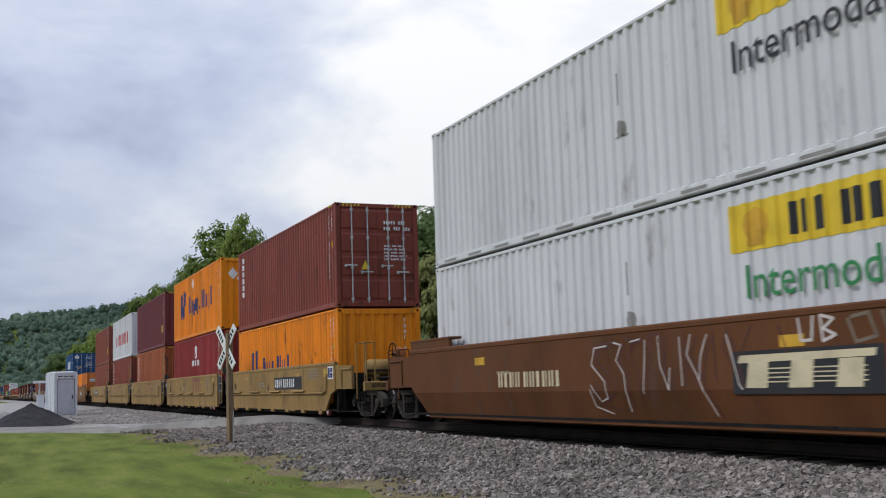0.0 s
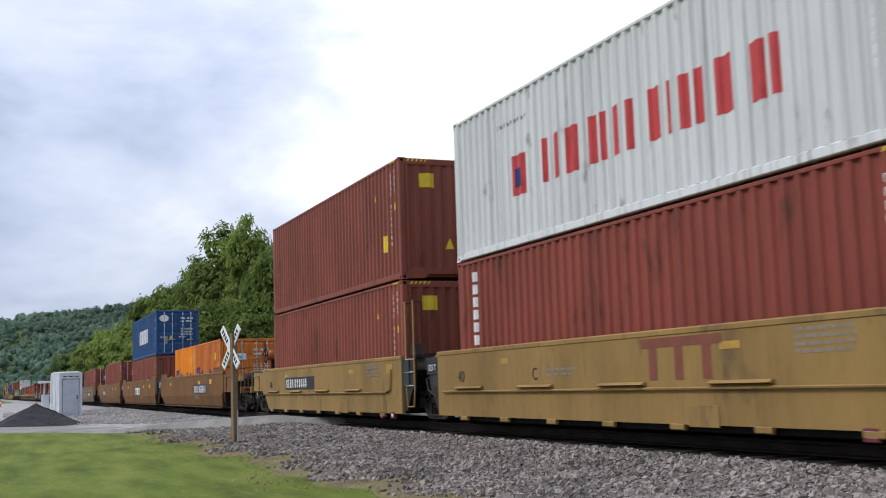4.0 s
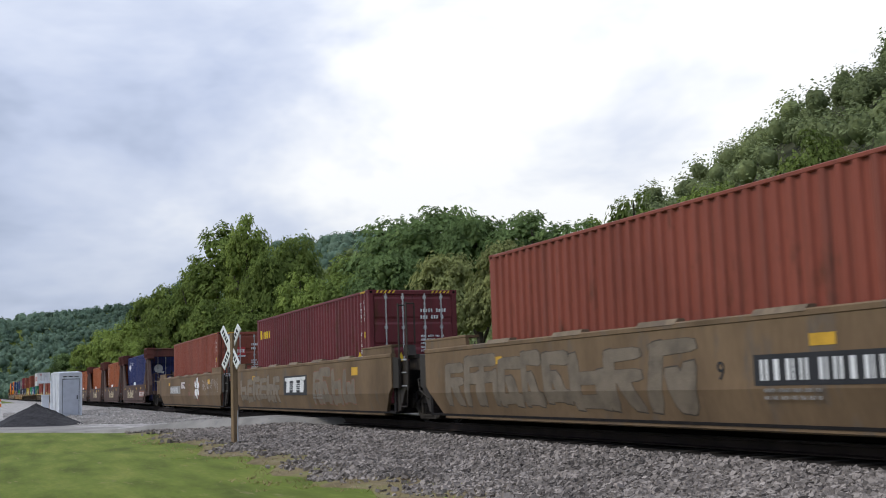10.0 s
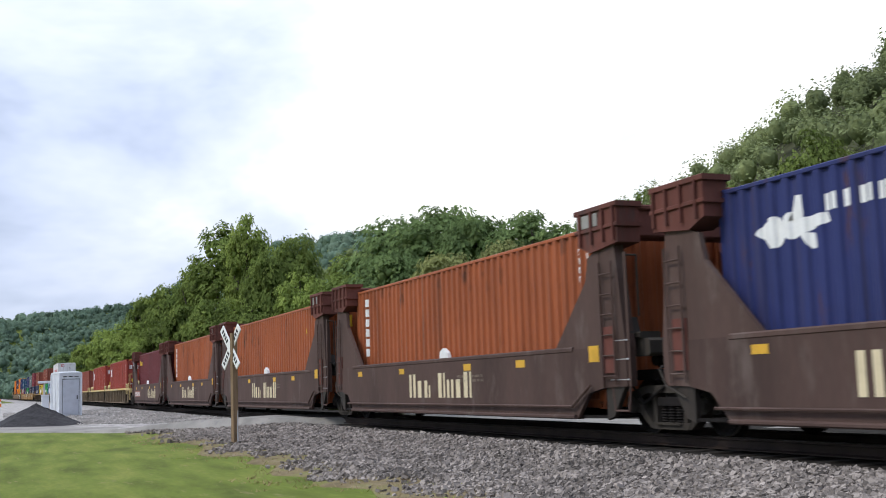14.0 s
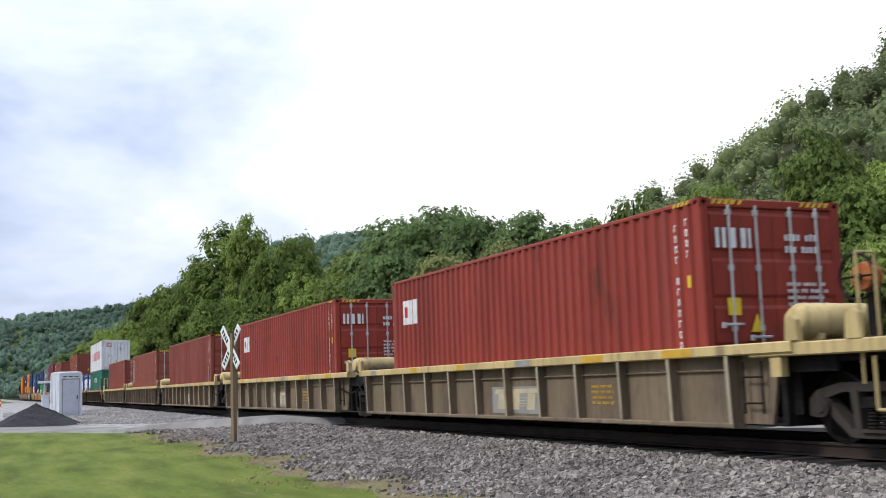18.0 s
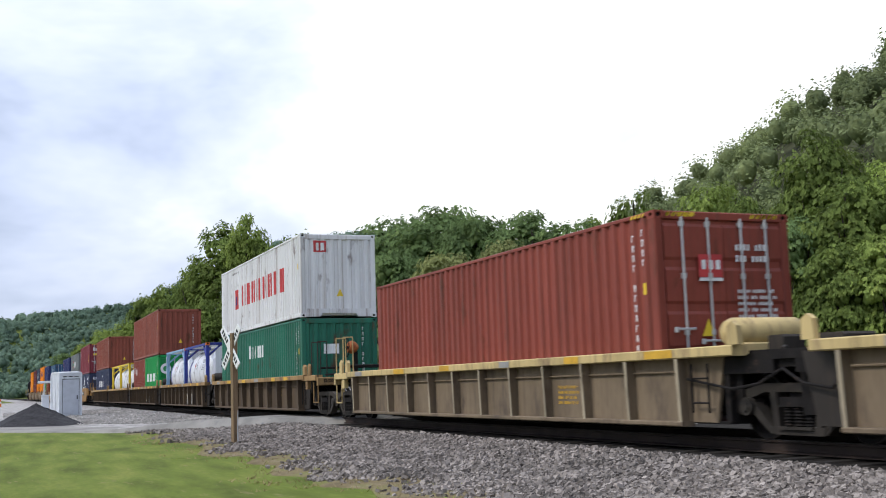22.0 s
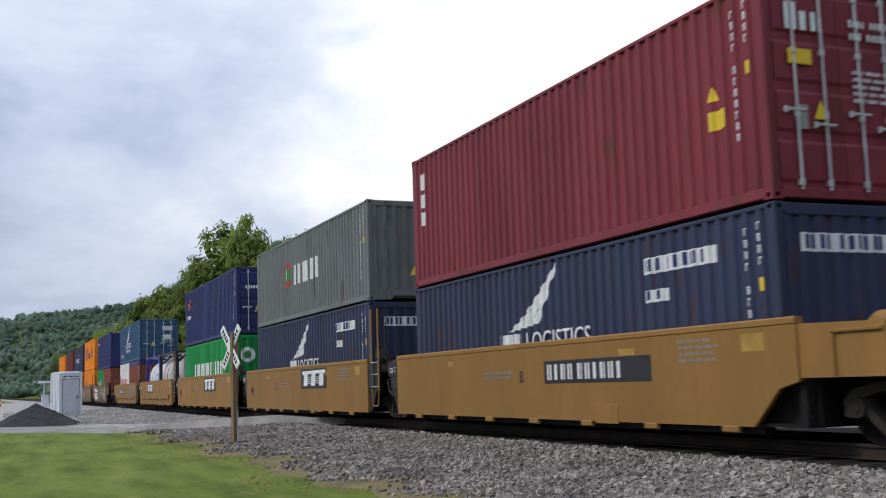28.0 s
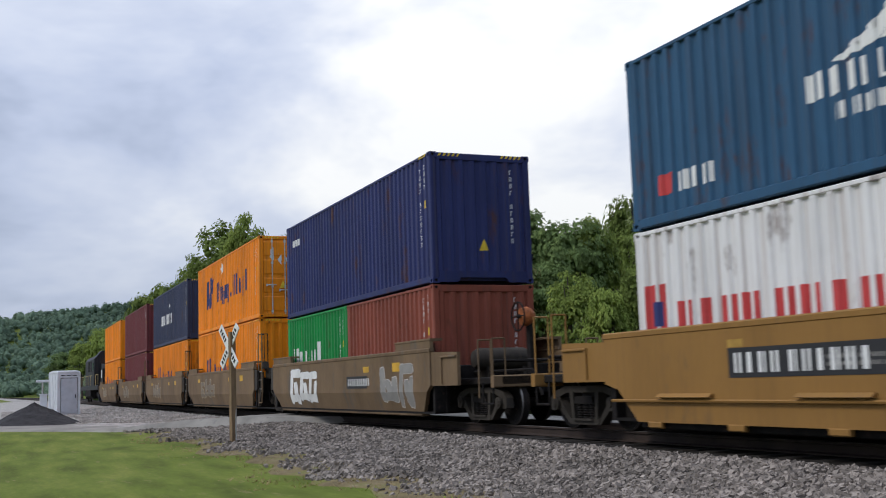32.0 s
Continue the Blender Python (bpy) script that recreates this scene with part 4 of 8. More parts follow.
def tank(shell, frame_paint, words, stripe=None):
    """A tank in a 20 ft frame."""
    t = thing("tank_container", words, "tank container", "tank containers on the train")
    t["long"], t["high"] = 6.058, 2.591
    a, h, f = 3.029, 2.591, P[frame_paint]
    post = shared(("frame_post",), lambda s: s.bar(-0.075, 0.075, -0.075, 0.075, 0.1, h - 0.1, 0.012))
    cast = casting_mesh()
    for sx in (-1, 1):
        for sy in (-1, 1):
            part("frame_post", post, f, t, at=pose(sx * (a - 0.08), sy * 1.14, 0))
            for z in (0, h - 0.118):
                part("corner_casting", cast, INK["orange"] if frame_paint == "frameblue" and z else f, t, at=pose(sx * (a - 0.089), sy * 1.138, z))
        for z in (0.06, h - 0.06):
            part("end_beam", shared(("end_beam",), lambda s: s.bar(-0.06, 0.06, -1.07, 1.07, -0.055, 0.055, 0.01)), f, t, at=pose(sx * (a - 0.08), 0, z))
        for sy in (-1, 1):
            part("end_brace", Shape().tube((sx * (a - 0.08), sy * 1.08, h - 0.55), (sx * (a - 0.08), sy * 0.55, h - 0.1), 0.05, 6).tube((sx * (a - 0.08), sy * 1.08, 0.6), (sx * (a - 0.08), sy * 0.5, 0.12), 0.05, 6), f, t)
    for sy in (-1, 1):
        for z in (0.06, h - 0.06):
            part("side_rail", shared(("tank_rail",), lambda s: s.bar(-a + 0.16, a - 0.16, -0.05, 0.05, -0.05, 0.05, 0.01)), f, t, at=pose(0, sy * 1.15, z))
        for sx in (-1, 1):
            part("side_brace", Shape().tube((sx * (a - 0.1), sy * 1.15, h - 0.75), (sx * (a - 0.95), sy * 1.15, h - 0.08), 0.045, 6), f, t)
    prof = [(-2.78, 0.02), (-2.76, 0.35), (-2.68, 0.68), (-2.54, 0.92), (-2.35, 1.06), (-2.1, 1.11), (-2.08, 1.13), (2.08, 1.13), (2.1, 1.11), (2.35, 1.06), (2.54, 0.92), (2.68, 0.68), (2.76, 0.35), (2.78, 0.02)]
    part("tank_shell", shared(("tank_shell",), lambda s: s.lathe(prof, 0, 40, (0, 0, 1.30)), True), P[shell], t)
    for u in (-1.95, -0.55, 0.85, 1.98):
        part("shell_band", Shape().lathe([(u, 1.128), (u, 1.142), (u + 0.05, 1.142), (u + 0.05, 1.128)], 0, 40, (0, 0, 1.30)), P["tanksteel"] if shell == "tankwhite" else IRON, t)
    part("walkway", Shape().bar(-2.2, 2.2, -0.95, -0.50, h - 0.10, h - 0.06, 0.01), GALV, t)
    part("manhole", Shape().tube((0.2, 0, 2.35), (0.2, 0, 2.53), 0.28, 16), P[shell], t)
    for x in (-1.9, 1.9):
        part("saddle", Shape().prism([(-0.9, 0.06), (0.9, 0.06), (0.75, 0.5), (0.4, 0.3), (-0.4, 0.3), (-0.75, 0.5)], 0, x - 0.08, x + 0.08), f, t)
    part("ladder", Shape().path([(a - 0.05, 0.35, 0.2), (a - 0.05, 0.35, 2.45)], 0.02).path([(a - 0.05, 0.75, 0.2), (a - 0.05, 0.75, 2.45)], 0.02).path([(a - 0.05, 0.35, 0.6), (a - 0.05, 0.75, 0.6)], 0.014)
         .path([(a - 0.05, 0.35, 1.0), (a - 0.05, 0.75, 1.0)], 0.014).path([(a - 0.05, 0.35, 1.4), (a - 0.05, 0.75, 1.4)], 0.014).path([(a - 0.05, 0.35, 1.8), (a - 0.05, 0.75, 1.8)], 0.014), f, t)

    def skin(u, v):
        """A point on the shell's near flank, u along and v as an angle up from its side."""
        return (u, -1.137 * math.cos(v), 1.30 + 1.137 * math.sin(v))
    if stripe:
        for u in (-2.05,):
            s = Shape()
            for k in range(10):
                v0, v1 = -0.55 + k * 0.11, -0.55 + (k + 1) * 0.11
                s.add([skin(u, v0), skin(u + 0.34, v0), skin(u + 0.34, v1), skin(u, v1)], [(0, 1, 2, 3)])
            if u < -1 or stripe == "twin":
                part("stripe", s, P["frameblue"] if stripe != "orange" else INK["orange"], t, "broad painted stripe")
    r = random.Random(len(words))
    rows = [(1.15, 0.50, 0.9, 0.055), (1.2, 0.40, 0.6, 0.055), (1.2, 0.30, 0.85, 0.03), (1.2, 0.24, 0.9, 0.03), (1.2, 0.18, 0.8, 0.03), (1.2, 0.12, 0.9, 0.03), (-0.85, 0.03, 0.6, 0.025), (-0.75, -0.02, 0.4, 0.025)]
    for u, v, w, h2 in rows:
        s, x = Shape(), u
        while x < u + w:
            k = h2 * r.uniform(0.5, 0.95)
            s.add([skin(x, v), skin(x + k, v), skin(x + k, v + h2), skin(x, v + h2)], [(0, 1, 2, 3)])
            x += k + h2 * r.choice((0.35, 0.35, 0.35, 1.1))
        tagged(part("tank_print", s, INK["black"], t), kind="stuff")
    for u, v, w, h2, ink in ((-0.75, 0.13, 0.36, 0.40, "red"), (-0.25, 0.13, 0.33, 0.37, "black")):
        for grow, lift, paint_ink in ((1.0, 1.0, ink), (0.80, 1.003, "white" if ink == "black" else "tagwhite")):
            a0, b0, cu, cv = w / 2 * grow, h2 / 2 * grow, u + w / 2, v + h2 / 2
            pts = [skin(cu - a0, cv), skin(cu, cv - b0), skin(cu + a0, cv), skin(cu, cv + b0)]
            part("tank_placard", Shape().add([(p[0], p[1] * lift, 1.30 + (p[2] - 1.30) * lift) for p in pts], [(0, 1, 2, 3)]), INK[paint_ink], t)
        part("placard_mark", Shape().add([(p[0], p[1] * 1.006, 1.30 + (p[2] - 1.30) * 1.006) for p in (skin(cu - 0.07, cv - 0.04), skin(cu + 0.07, cv - 0.04), skin(cu + 0.04, cv + 0.07), skin(cu - 0.04, cv + 0.07))], [(0, 1, 2, 3)]), INK[ink], t)
    part("vapour_hose", Shape().path([skin(-1.7, 1.0), (-1.2, -0.72, 2.26), (0.3, -0.74, 2.24), (1.1, -0.78, 2.22), skin(1.3, 0.75)], 0.022), IRON, t)
    part("spill_box", Shape().bar(-0.15, 0.75, -0.42, 0.42, 2.30, h - 0.06, 0.03), P["tanksteel"], t)
    part("end_panel", Shape().bar(a - 0.07, a - 0.05, -0.80, 0.42, 0.75, 2.42, 0.01), P[shell], t, "white data panel on the tank end")
    s = Shape()
    for y0, z0, w, h2 in ((-0.42, 2.12, 0.75, 0.10), (-0.2, 1.97, 0.35, 0.10), (-0.55, 1.80, 0.25, 0.07), (0.0, 1.80, 0.36, 0.07), (0.0, 1.70, 0.36, 0.07), (-0.55, 1.52, 0.25, 0.07), (0.0, 1.52, 0.36, 0.07), (0.0, 1.42, 0.36, 0.07)):
        x = y0
        while x < y0 + w:
            k = h2 * r.uniform(0.4, 0.6)
            s.box(a - 0.048, a - 0.046, x, x + k, z0, z0 + h2)
            x += k + h2 * 0.28
    s.box(a - 0.048, a - 0.046, -0.22, 0.18, 2.27, 2.37)
    tagged(part("data_print", s, INK["black"], t), kind="stuff")
    part("hazard_diamond", Shape().prism([(-0.25, 1.18), (0.0, 0.93), (0.25, 1.18), (0.0, 1.43)], 0, a - 0.03, a - 0.02), INK["red"], t, "red hazard diamond")
    return t


# ---- railway cars ----
def side_frame(s):
    """The cast side frame of a bogie: a top chord, two legs that run down to the spring seat, and a window on each side of it."""
    s.prism([(-1.14, 0.52), (-1.02, 0.63), (-0.62, 0.72), (0.62, 0.72), (1.02, 0.63), (1.14, 0.52), (0.98, 0.50), (0.60, 0.61), (-0.60, 0.61), (-0.98, 0.50)], 1, -0.075, 0.075)
    s.prism([(-0.44, 0.09), (0.44, 0.09), (0.50, 0.19), (-0.50, 0.19)], 1, -0.095, 0.095)
    s.prism([(-0.30, 0.155), (0.30, 0.155), (0.30, 0.185), (-0.30, 0.185)], 1, -0.13, 0.13)
    for d in (-1, 1):
        s.prism([(d * 0.78, 0.52), (d * 1.14, 0.52), (d * 1.15, 0.33), (d * 1.02, 0.31), (d * 0.78, 0.36)], 1, -0.075, 0.075)
        s.prism([(d * 0.38, 0.10), (d * 0.50, 0.10), (d * 0.96, 0.46), (d * 0.84, 0.54)], 1, -0.085, 0.085)
        s.prism([(d * 0.32, 0.18), (d * 0.41, 0.18), (d * 0.47, 0.63), (d * 0.35, 0.63)], 1, -0.085, 0.085)
        s.tube((d * 0.89, -0.14, 0.43), (d * 0.89, 0.08, 0.43), 0.115, 14)
        s.tube((d * 0.89, -0.16, 0.43), (d * 0.89, -0.13, 0.43), 0.065, 8)
    return s


def springs(s):
    """Three columns of coils in the window of a side frame, with the bolster end on them."""
    for cx in (-0.19, 0.0, 0.19):
        prof = [(0.18, 0.02)]
        for k in range(6):
            prof += [(0.19 + k * 0.04, 0.062), (0.205 + k * 0.04, 0.08), (0.22 + k * 0.04, 0.062)]
        s.lathe(prof + [(0.43, 0.02)], 2, 8, (cx, -0.02, 0))
    return s.prism([(-0.30, 0.43), (0.30, 0.43), (0.26, 0.55), (-0.26, 0.55)], 1, -0.10, 0.10)


def wheelset_shape(s):
    side = [(0.065, 0.10), (0.06, 0.15), (0.02, 0.17), (0.03, 0.33), (0.066, 0.355), (0.066, 0.41), (0.045, 0.425), (-0.062, 0.43), (-0.068, 0.455), (-0.075, 0.36), (-0.02, 0.33), (-0.03, 0.17), (-0.07, 0.14), (-0.075, 0.085)]
    prof = [(-0.98, 0.03), (-0.97, 0.09)] + [(-0.753 - q, r) for q, r in side] + [(0.753 + q, r) for q, r in reversed(side)] + [(0.97, 0.09), (0.98, 0.03)]
    return s.lathe(prof, 1, 26)


def wheel_mesh():
    """The wheelset with its running treads polished."""
    first = ("wheelset",) not in CACHE
    me = shared(("wheelset",), wheelset_shape, True)
    if first:
        me.materials.append(TREAD)
        for p in me.polygons:
            if p.index < 29 * 26 and p.index // 26 in (7, 22):
                p.material_index = 1
    return me


WHEELS = []  # every wheelset with its car, its place along it and its place on the bogie


def bogie(car, x, label=""):
    b = part("bogie", shared(("bolster",), lambda s: s.bar(-0.2, 0.2, -1.0, 1.0, 0.36, 0.62, 0.03)), IRON, car, label, pose(x, 0, 0))
    frame_mesh = shared(("side_frame",), side_frame)
    spring_mesh = shared(("spring_nest",), springs)
    wheels = wheel_mesh()
    for sy in (-1, 1):
        part("side_frame", frame_mesh, P["gear"], b, at=pose(0, sy * 1.0, 0, 0, 0, 0 if sy < 0 else 180))
        part("spring_nest", spring_mesh, IRON, b, at=pose(0, sy * 1.0, 0, 0, 0, 0 if sy < 0 else 180))
    for dx in (-0.89, 0.89):
        WHEELS.append((part("wheelset", wheels, IRON, b, at=pose(dx, 0, 0.42)), car, x + dx, dx))
    return b


def plate(car, x, z, w, h, y, back, marks, ink, label):
    """A painted panel on the near side of a car with plain bars on it."""
    b = part("number_panel", Shape().box(x, x + w, y - 0.004, y, z, z + h), INK[back], car, label)
    for poly in marks:
        part("number_bar", Shape().add([(p[0], y - 0.008, p[1]) for p in poly], [tuple(range(len(poly)))]), INK[ink], b)


def bars_of(x, z, h, n, w=0.6, gap=0.22, space=4, thin=0.72):
    out = []
    for i in range(n):
        out.append(rect(x, z, h * w * thin, h, 0.05 * h))
        x += h * (w + gap) * (1.5 if i == space - 1 else 1)
    return out


def ladder(car, x, y, z0, z1, wide=0.42, paintwork=None, axis="x"):
    s = Shape()
    n = max(2, int((z1 - z0) / 0.3))
    for k in (0, wide):
        s.path([(x + k, y, z0), (x + k, y, z1)], 0.017)
    for i in range(n):
        z = z0 + (z1 - z0) * (i + 0.4) / n
        s.path([(x, y, z), (x + wide, y, z)], 0.013)
    part("ladder", s, paintwork or IRON, car)


def handrail(car, pts, paintwork, r=0.017):
    part("grab_rail", Shape().path(pts, r), paintwork, car)


def end_gear(car, x0, d, m, half, reach, kind, brake):
    """Platform, steps, brake gear and coupler at a coupled end. x0: the end of the well, d: the way out."""
    e = d * (half + reach - 0.75)  # outer edge of the platform
    lo, hi = sorted((x0, e))
    deck = 1.10 if kind == "tub" else 0.92
    led = P["ledgedark"] if m == P["tubdark"] else P["ledge"]
    part("end_platform", Shape().bar(lo, hi, -1.2, 1.2, deck - 0.14, deck, 0.02), IRON, car)
    part("draught_beam", Shape().bar(lo, hi, -0.35, 0.35, 0.60, deck - 0.14, 0.02), IRON, car)
    part("coupler", Shape().bar(*sorted((e - d * 0.1, d * (half + reach - 0.02))), -0.13, 0.13, 0.70, 0.98, 0.03), IRON, car)
    part("end_sill", Shape().bar(*sorted((e - d * 0.14, e)), -1.38, 1.38, deck - 0.20, deck + 0.03, 0.02), m if kind != "tub" else led, car)
    if kind == "tub":
        for y in (-1, 1):
            part("platform_ledge", Shape().bar(*sorted((x0 + d * 0.4, e - d * 0.14)), *sorted((y * 1.20, y * 1.42)), 1.04, 1.20, 0.015), led, car)
            part("lift_lug", Shape().prism([(e - d * 0.90, 1.20), (e - d * 0.66, 1.20), (e - d * 0.68, 1.48), (e - d * 0.78, 1.54), (e - d * 0.88, 1.48)], 1, *sorted((y * 1.38, y * 1.43))), led, car)
            part("valve_box", Shape().bar(*sorted((x0 + d * 0.75, x0 + d * 0.95)), *sorted((y * 1.28, y * 1.40)), 0.80, 1.03, 0.01), led, car)
    for y in (-1.34, 1.34):
        for k in (0.12, 0.75):
            rise = {"tub": 1.05, "w53": 0.72}.get(kind, 1.0)
            handrail(car, [(e - d * k, y, deck - 0.4), (e - d * k, y, deck + rise), (e - d * k, y * 0.8, deck + rise), (e - d * k, y * 0.8, deck)], m if kind != "tub" else (led if m == P["tub"] else P["gear"]))
        part("step", Shape().path([(e - d * 0.12, y, deck - 0.1), (e - d * 0.12, y, 0.42), (e - d * 0.58, y, 0.42), (e - d * 0.58, y, deck - 0.1)], 0.02), led if kind == "tub" else IRON, car)
    part("brake_pipe", Shape().path([(x0, -0.55, deck + 0.12), (e, -0.55, deck + 0.12), (e + d * 0.25, -0.5, 0.55)], 0.03), IRON, car)
    part("cross_rail", Shape().path([(e - d * 0.35, -1.2, deck + 0.30), (e - d * 0.35, 1.2, deck + 0.30)], 0.03), IRON, car)
    if brake:
        tan = {"tub": led, "w53": P["gear"]}.get(kind, m)
        if m != P["tubdark"]:
            part("air_tank", Shape().lathe([(-0.66, 0.02), (-0.62, 0.17), (-0.52, 0.23), (0.52, 0.23), (0.62, 0.17), (0.66, 0.02)], 1, 16, (x0 + d * 0.55, -0.2, deck + 0.38)), tan, car)
            for y in (-0.55, 0.25):
                part("tank_cradle", Shape().bar(*sorted((x0 + d * 0.35, x0 + d * 0.75)), y - 0.04, y + 0.04, deck, deck + 0.22, 0.01), tan, car)
        bx, bz = x0 + d * {"w40": 1.0, "tub": 1.05}.get(kind, 1.45), deck + {"w53": 1.2, "w40": 0.72}.get(kind, 0.90)
        part("brake_stand", Shape().bar(bx - 0.10, bx + 0.06, 0.0, 0.12, deck, bz - 0.12, 0.01), IRON, car)
        part("brake_housing", Shape().lathe([(-0.16, 0.04), (-0.15, 0.17), (-0.04, 0.20), (0.06, 0.16), (0.14, 0.08), (0.16, 0.03)], 1, 14, (bx, 0.0, bz)), mat_brake if kind != "sl" else m, car)
        part("brake_wheel", Shape().path([(bx + 0.29 * math.cos(k * math.pi / 8), -0.22, bz + 0.29 * math.sin(k * math.pi / 8)) for k in range(17)], 0.018)
             .path([(bx, -0.22, bz - 0.28), (bx, -0.22, bz + 0.28)], 0.014).path([(bx - 0.28, -0.22, bz), (bx + 0.28, -0.22, bz)], 0.014).tube((bx, -0.24, bz), (bx, -0.1, bz), 0.04, 8), IRON, car)


mat_brake = mat("rusty_orange_casting", (0.38, 0.11, 0.03), rough=0.8, var=0.35, scale=6, wear=RUST, wear_amount=0.6)


def tall_ladder(car, x, y, m):
    """Two flat uprights that rise past the sill, bare rungs between them and a hung step below."""
    for k in (0.0, 0.50):
        part("ladder_rail", Shape().bar(x + k - 0.035, x + k + 0.035, y - 0.012, y + 0.012, 0.72, 2.70, 0.005), m, car)
        part("grab_rail", Shape().path([(x + k, y, 2.66), (x + k, y * 0.86, 2.66), (x + k, y * 0.86, 1.75)], 0.016), P["gear"], car)
    part("step", Shape().path([(x, y, 0.74), (x + 0.06, y, 0.36), (x + 0.44, y, 0.36), (x + 0.50, y, 0.74)], 0.018), m, car)
    for z in (0.82, 1.12, 1.40):
        part("rung", shared(("rung",), lambda s: s.path([(0, 0, 0), (0.50, 0, 0)], 0.013)), GALV, car, at=pose(x, y - 0.02 * (1 if y < 0 else -1), z))


def artic(car, x, d, m):
    """The joint between two units over a shared bogie."""
    lo, hi = sorted((x, x + d * 1.15))
    part("end_platform", Shape().bar(lo, hi, -0.9, 0.9, 0.80, 0.96, 0.02).bar(lo, hi, -0.4, 0.4, 0.55, 0.80, 0.02), IRON, car)
    if d > 0:
        for y in (-1.44, 1.44):
            tall_ladder(car, x + 0.16, y, P["gear"] if abs(x) > 7.5 else m)
            part("slack_cover", Shape().prism([(x + 0.22, 1.50), (x + 0.60, 1.50), (x + 0.52, 1.74), (x + 0.30, 1.74)], 1, *sorted((y * 0.82, y * 0.95))), P["darkplate"], car, "dark cover over the side bearing")
        part("bearing_block", Shape().bar(x + 0.15, x + 0.85, -1.2, 1.2, 1.16, 1.42, 0.04).bar(x + 0.2, x + 0.7, -1.25, -0.9, 1.42, 1.52, 0.02), P["gear"], car)
    else:
        part("bearing_block", Shape().bar(x - 0.75, x - 0.05, -1.25, 1.25, 1.30, 1.46, 0.03), m, car)
        part("brake_hose", Shape().path([(x - 0.1, -1.50, 0.55), (x - 0.55, -1.50, 0.72), (x - 0.75, -1.46, 0.95), (x - 0.9, -1.3, 1.0)], 0.014), P["gear"], car)
    for y in (-1.36, 1.36):
        part("corner_web", Shape().prism([(x - d * 0.02, 0.22), (x + d * 0.18, 0.28), (x + d * 0.42, 0.62), (x + d * 0.60, 0.80), (x + d * 0.60, 1.38), (x - d * 0.02, 1.38)], 1, *sorted((y, y * 1.06))), P["darkplate"] if y < 0 else IRON, car)
    part("brake_gear", Shape().bar(lo + 0.3, hi - 0.35, -0.7, 0.1, 0.97, 1.15, 0.03).tube((x + d * 0.5, -0.9, 1.1), (x + d * 0.5, 0.2, 1.1), 0.09, 10).path([(x + d * 0.2, -1.1, 0.7), (x + d * 0.55, -1.15, 0.45), (x + d * 1.0, -1.1, 0.7)], 0.022), IRON, car)


def ribbed_joint(car, x0, x, d, led, drum):
    """The low deck over the shared bogie of a ribbed unit, with its air tank and lugs."""
    lo, hi = sorted((x0, x + d * 1.12))
    part("end_platform", Shape().bar(lo, hi, -1.15, 1.15, 0.92, 1.06, 0.02).bar(lo, hi, -0.4, 0.4, 0.55, 0.92, 0.02), IRON, car)
    part("pivot_beam", Shape().bar(*sorted((x + d * 0.45, x + d * 1.12)), -1.22, 1.22, 1.02, 1.14, 0.02), IRON, car)
    part("brake_pipe", Shape().path([(x0, -1.30, 0.80), (x + d * 0.2, -1.32, 0.66), (x + d * 0.7, -1.30, 0.72), (x + d * 1.1, -1.25, 0.90)], 0.02), IRON, car)
    if d > 0:
        part("air_tank", Shape().lathe([(-0.66, 0.02), (-0.62, 0.15), (-0.52, 0.20), (0.52, 0.20), (0.62, 0.15), (0.66, 0.02)], 1, 16, (x0 + 0.62, -0.45, 1.40)), drum, car)
        part("tank_cradle", Shape().bar(x0 + 0.40, x0 + 0.84, -0.95, 0.05, 1.06, 1.26, 0.02), led, car)
        part("brake_valve", Shape().bar(x0 + 1.0, x0 + 1.3, -0.7, -0.35, 1.06, 1.34, 0.03).tube((x0 + 1.15, -0.5, 1.2), (x0 + 1.5, -0.9, 1.15), 0.03, 6), P["gear"], car)
    else:
        part("side_bearing", Shape().bar(x0 - 0.7, x0 - 0.2, -1.1, -0.6, 1.06, 1.30, 0.03).bar(x0 - 0.7, x0 - 0.2, 0.6, 1.1, 1.06, 1.30, 0.03), P["gear"], car)


CAR_WORDS = {
    "w40": "articulated well car unit in dull yellow-brown paint", "w53": "long weathered yellow well car unit with slab sides",
    "tub": "ribbed well car unit with a worn yellow top ledge", "sl": "dark oxide-brown well car unit with tall bulkheads",
}


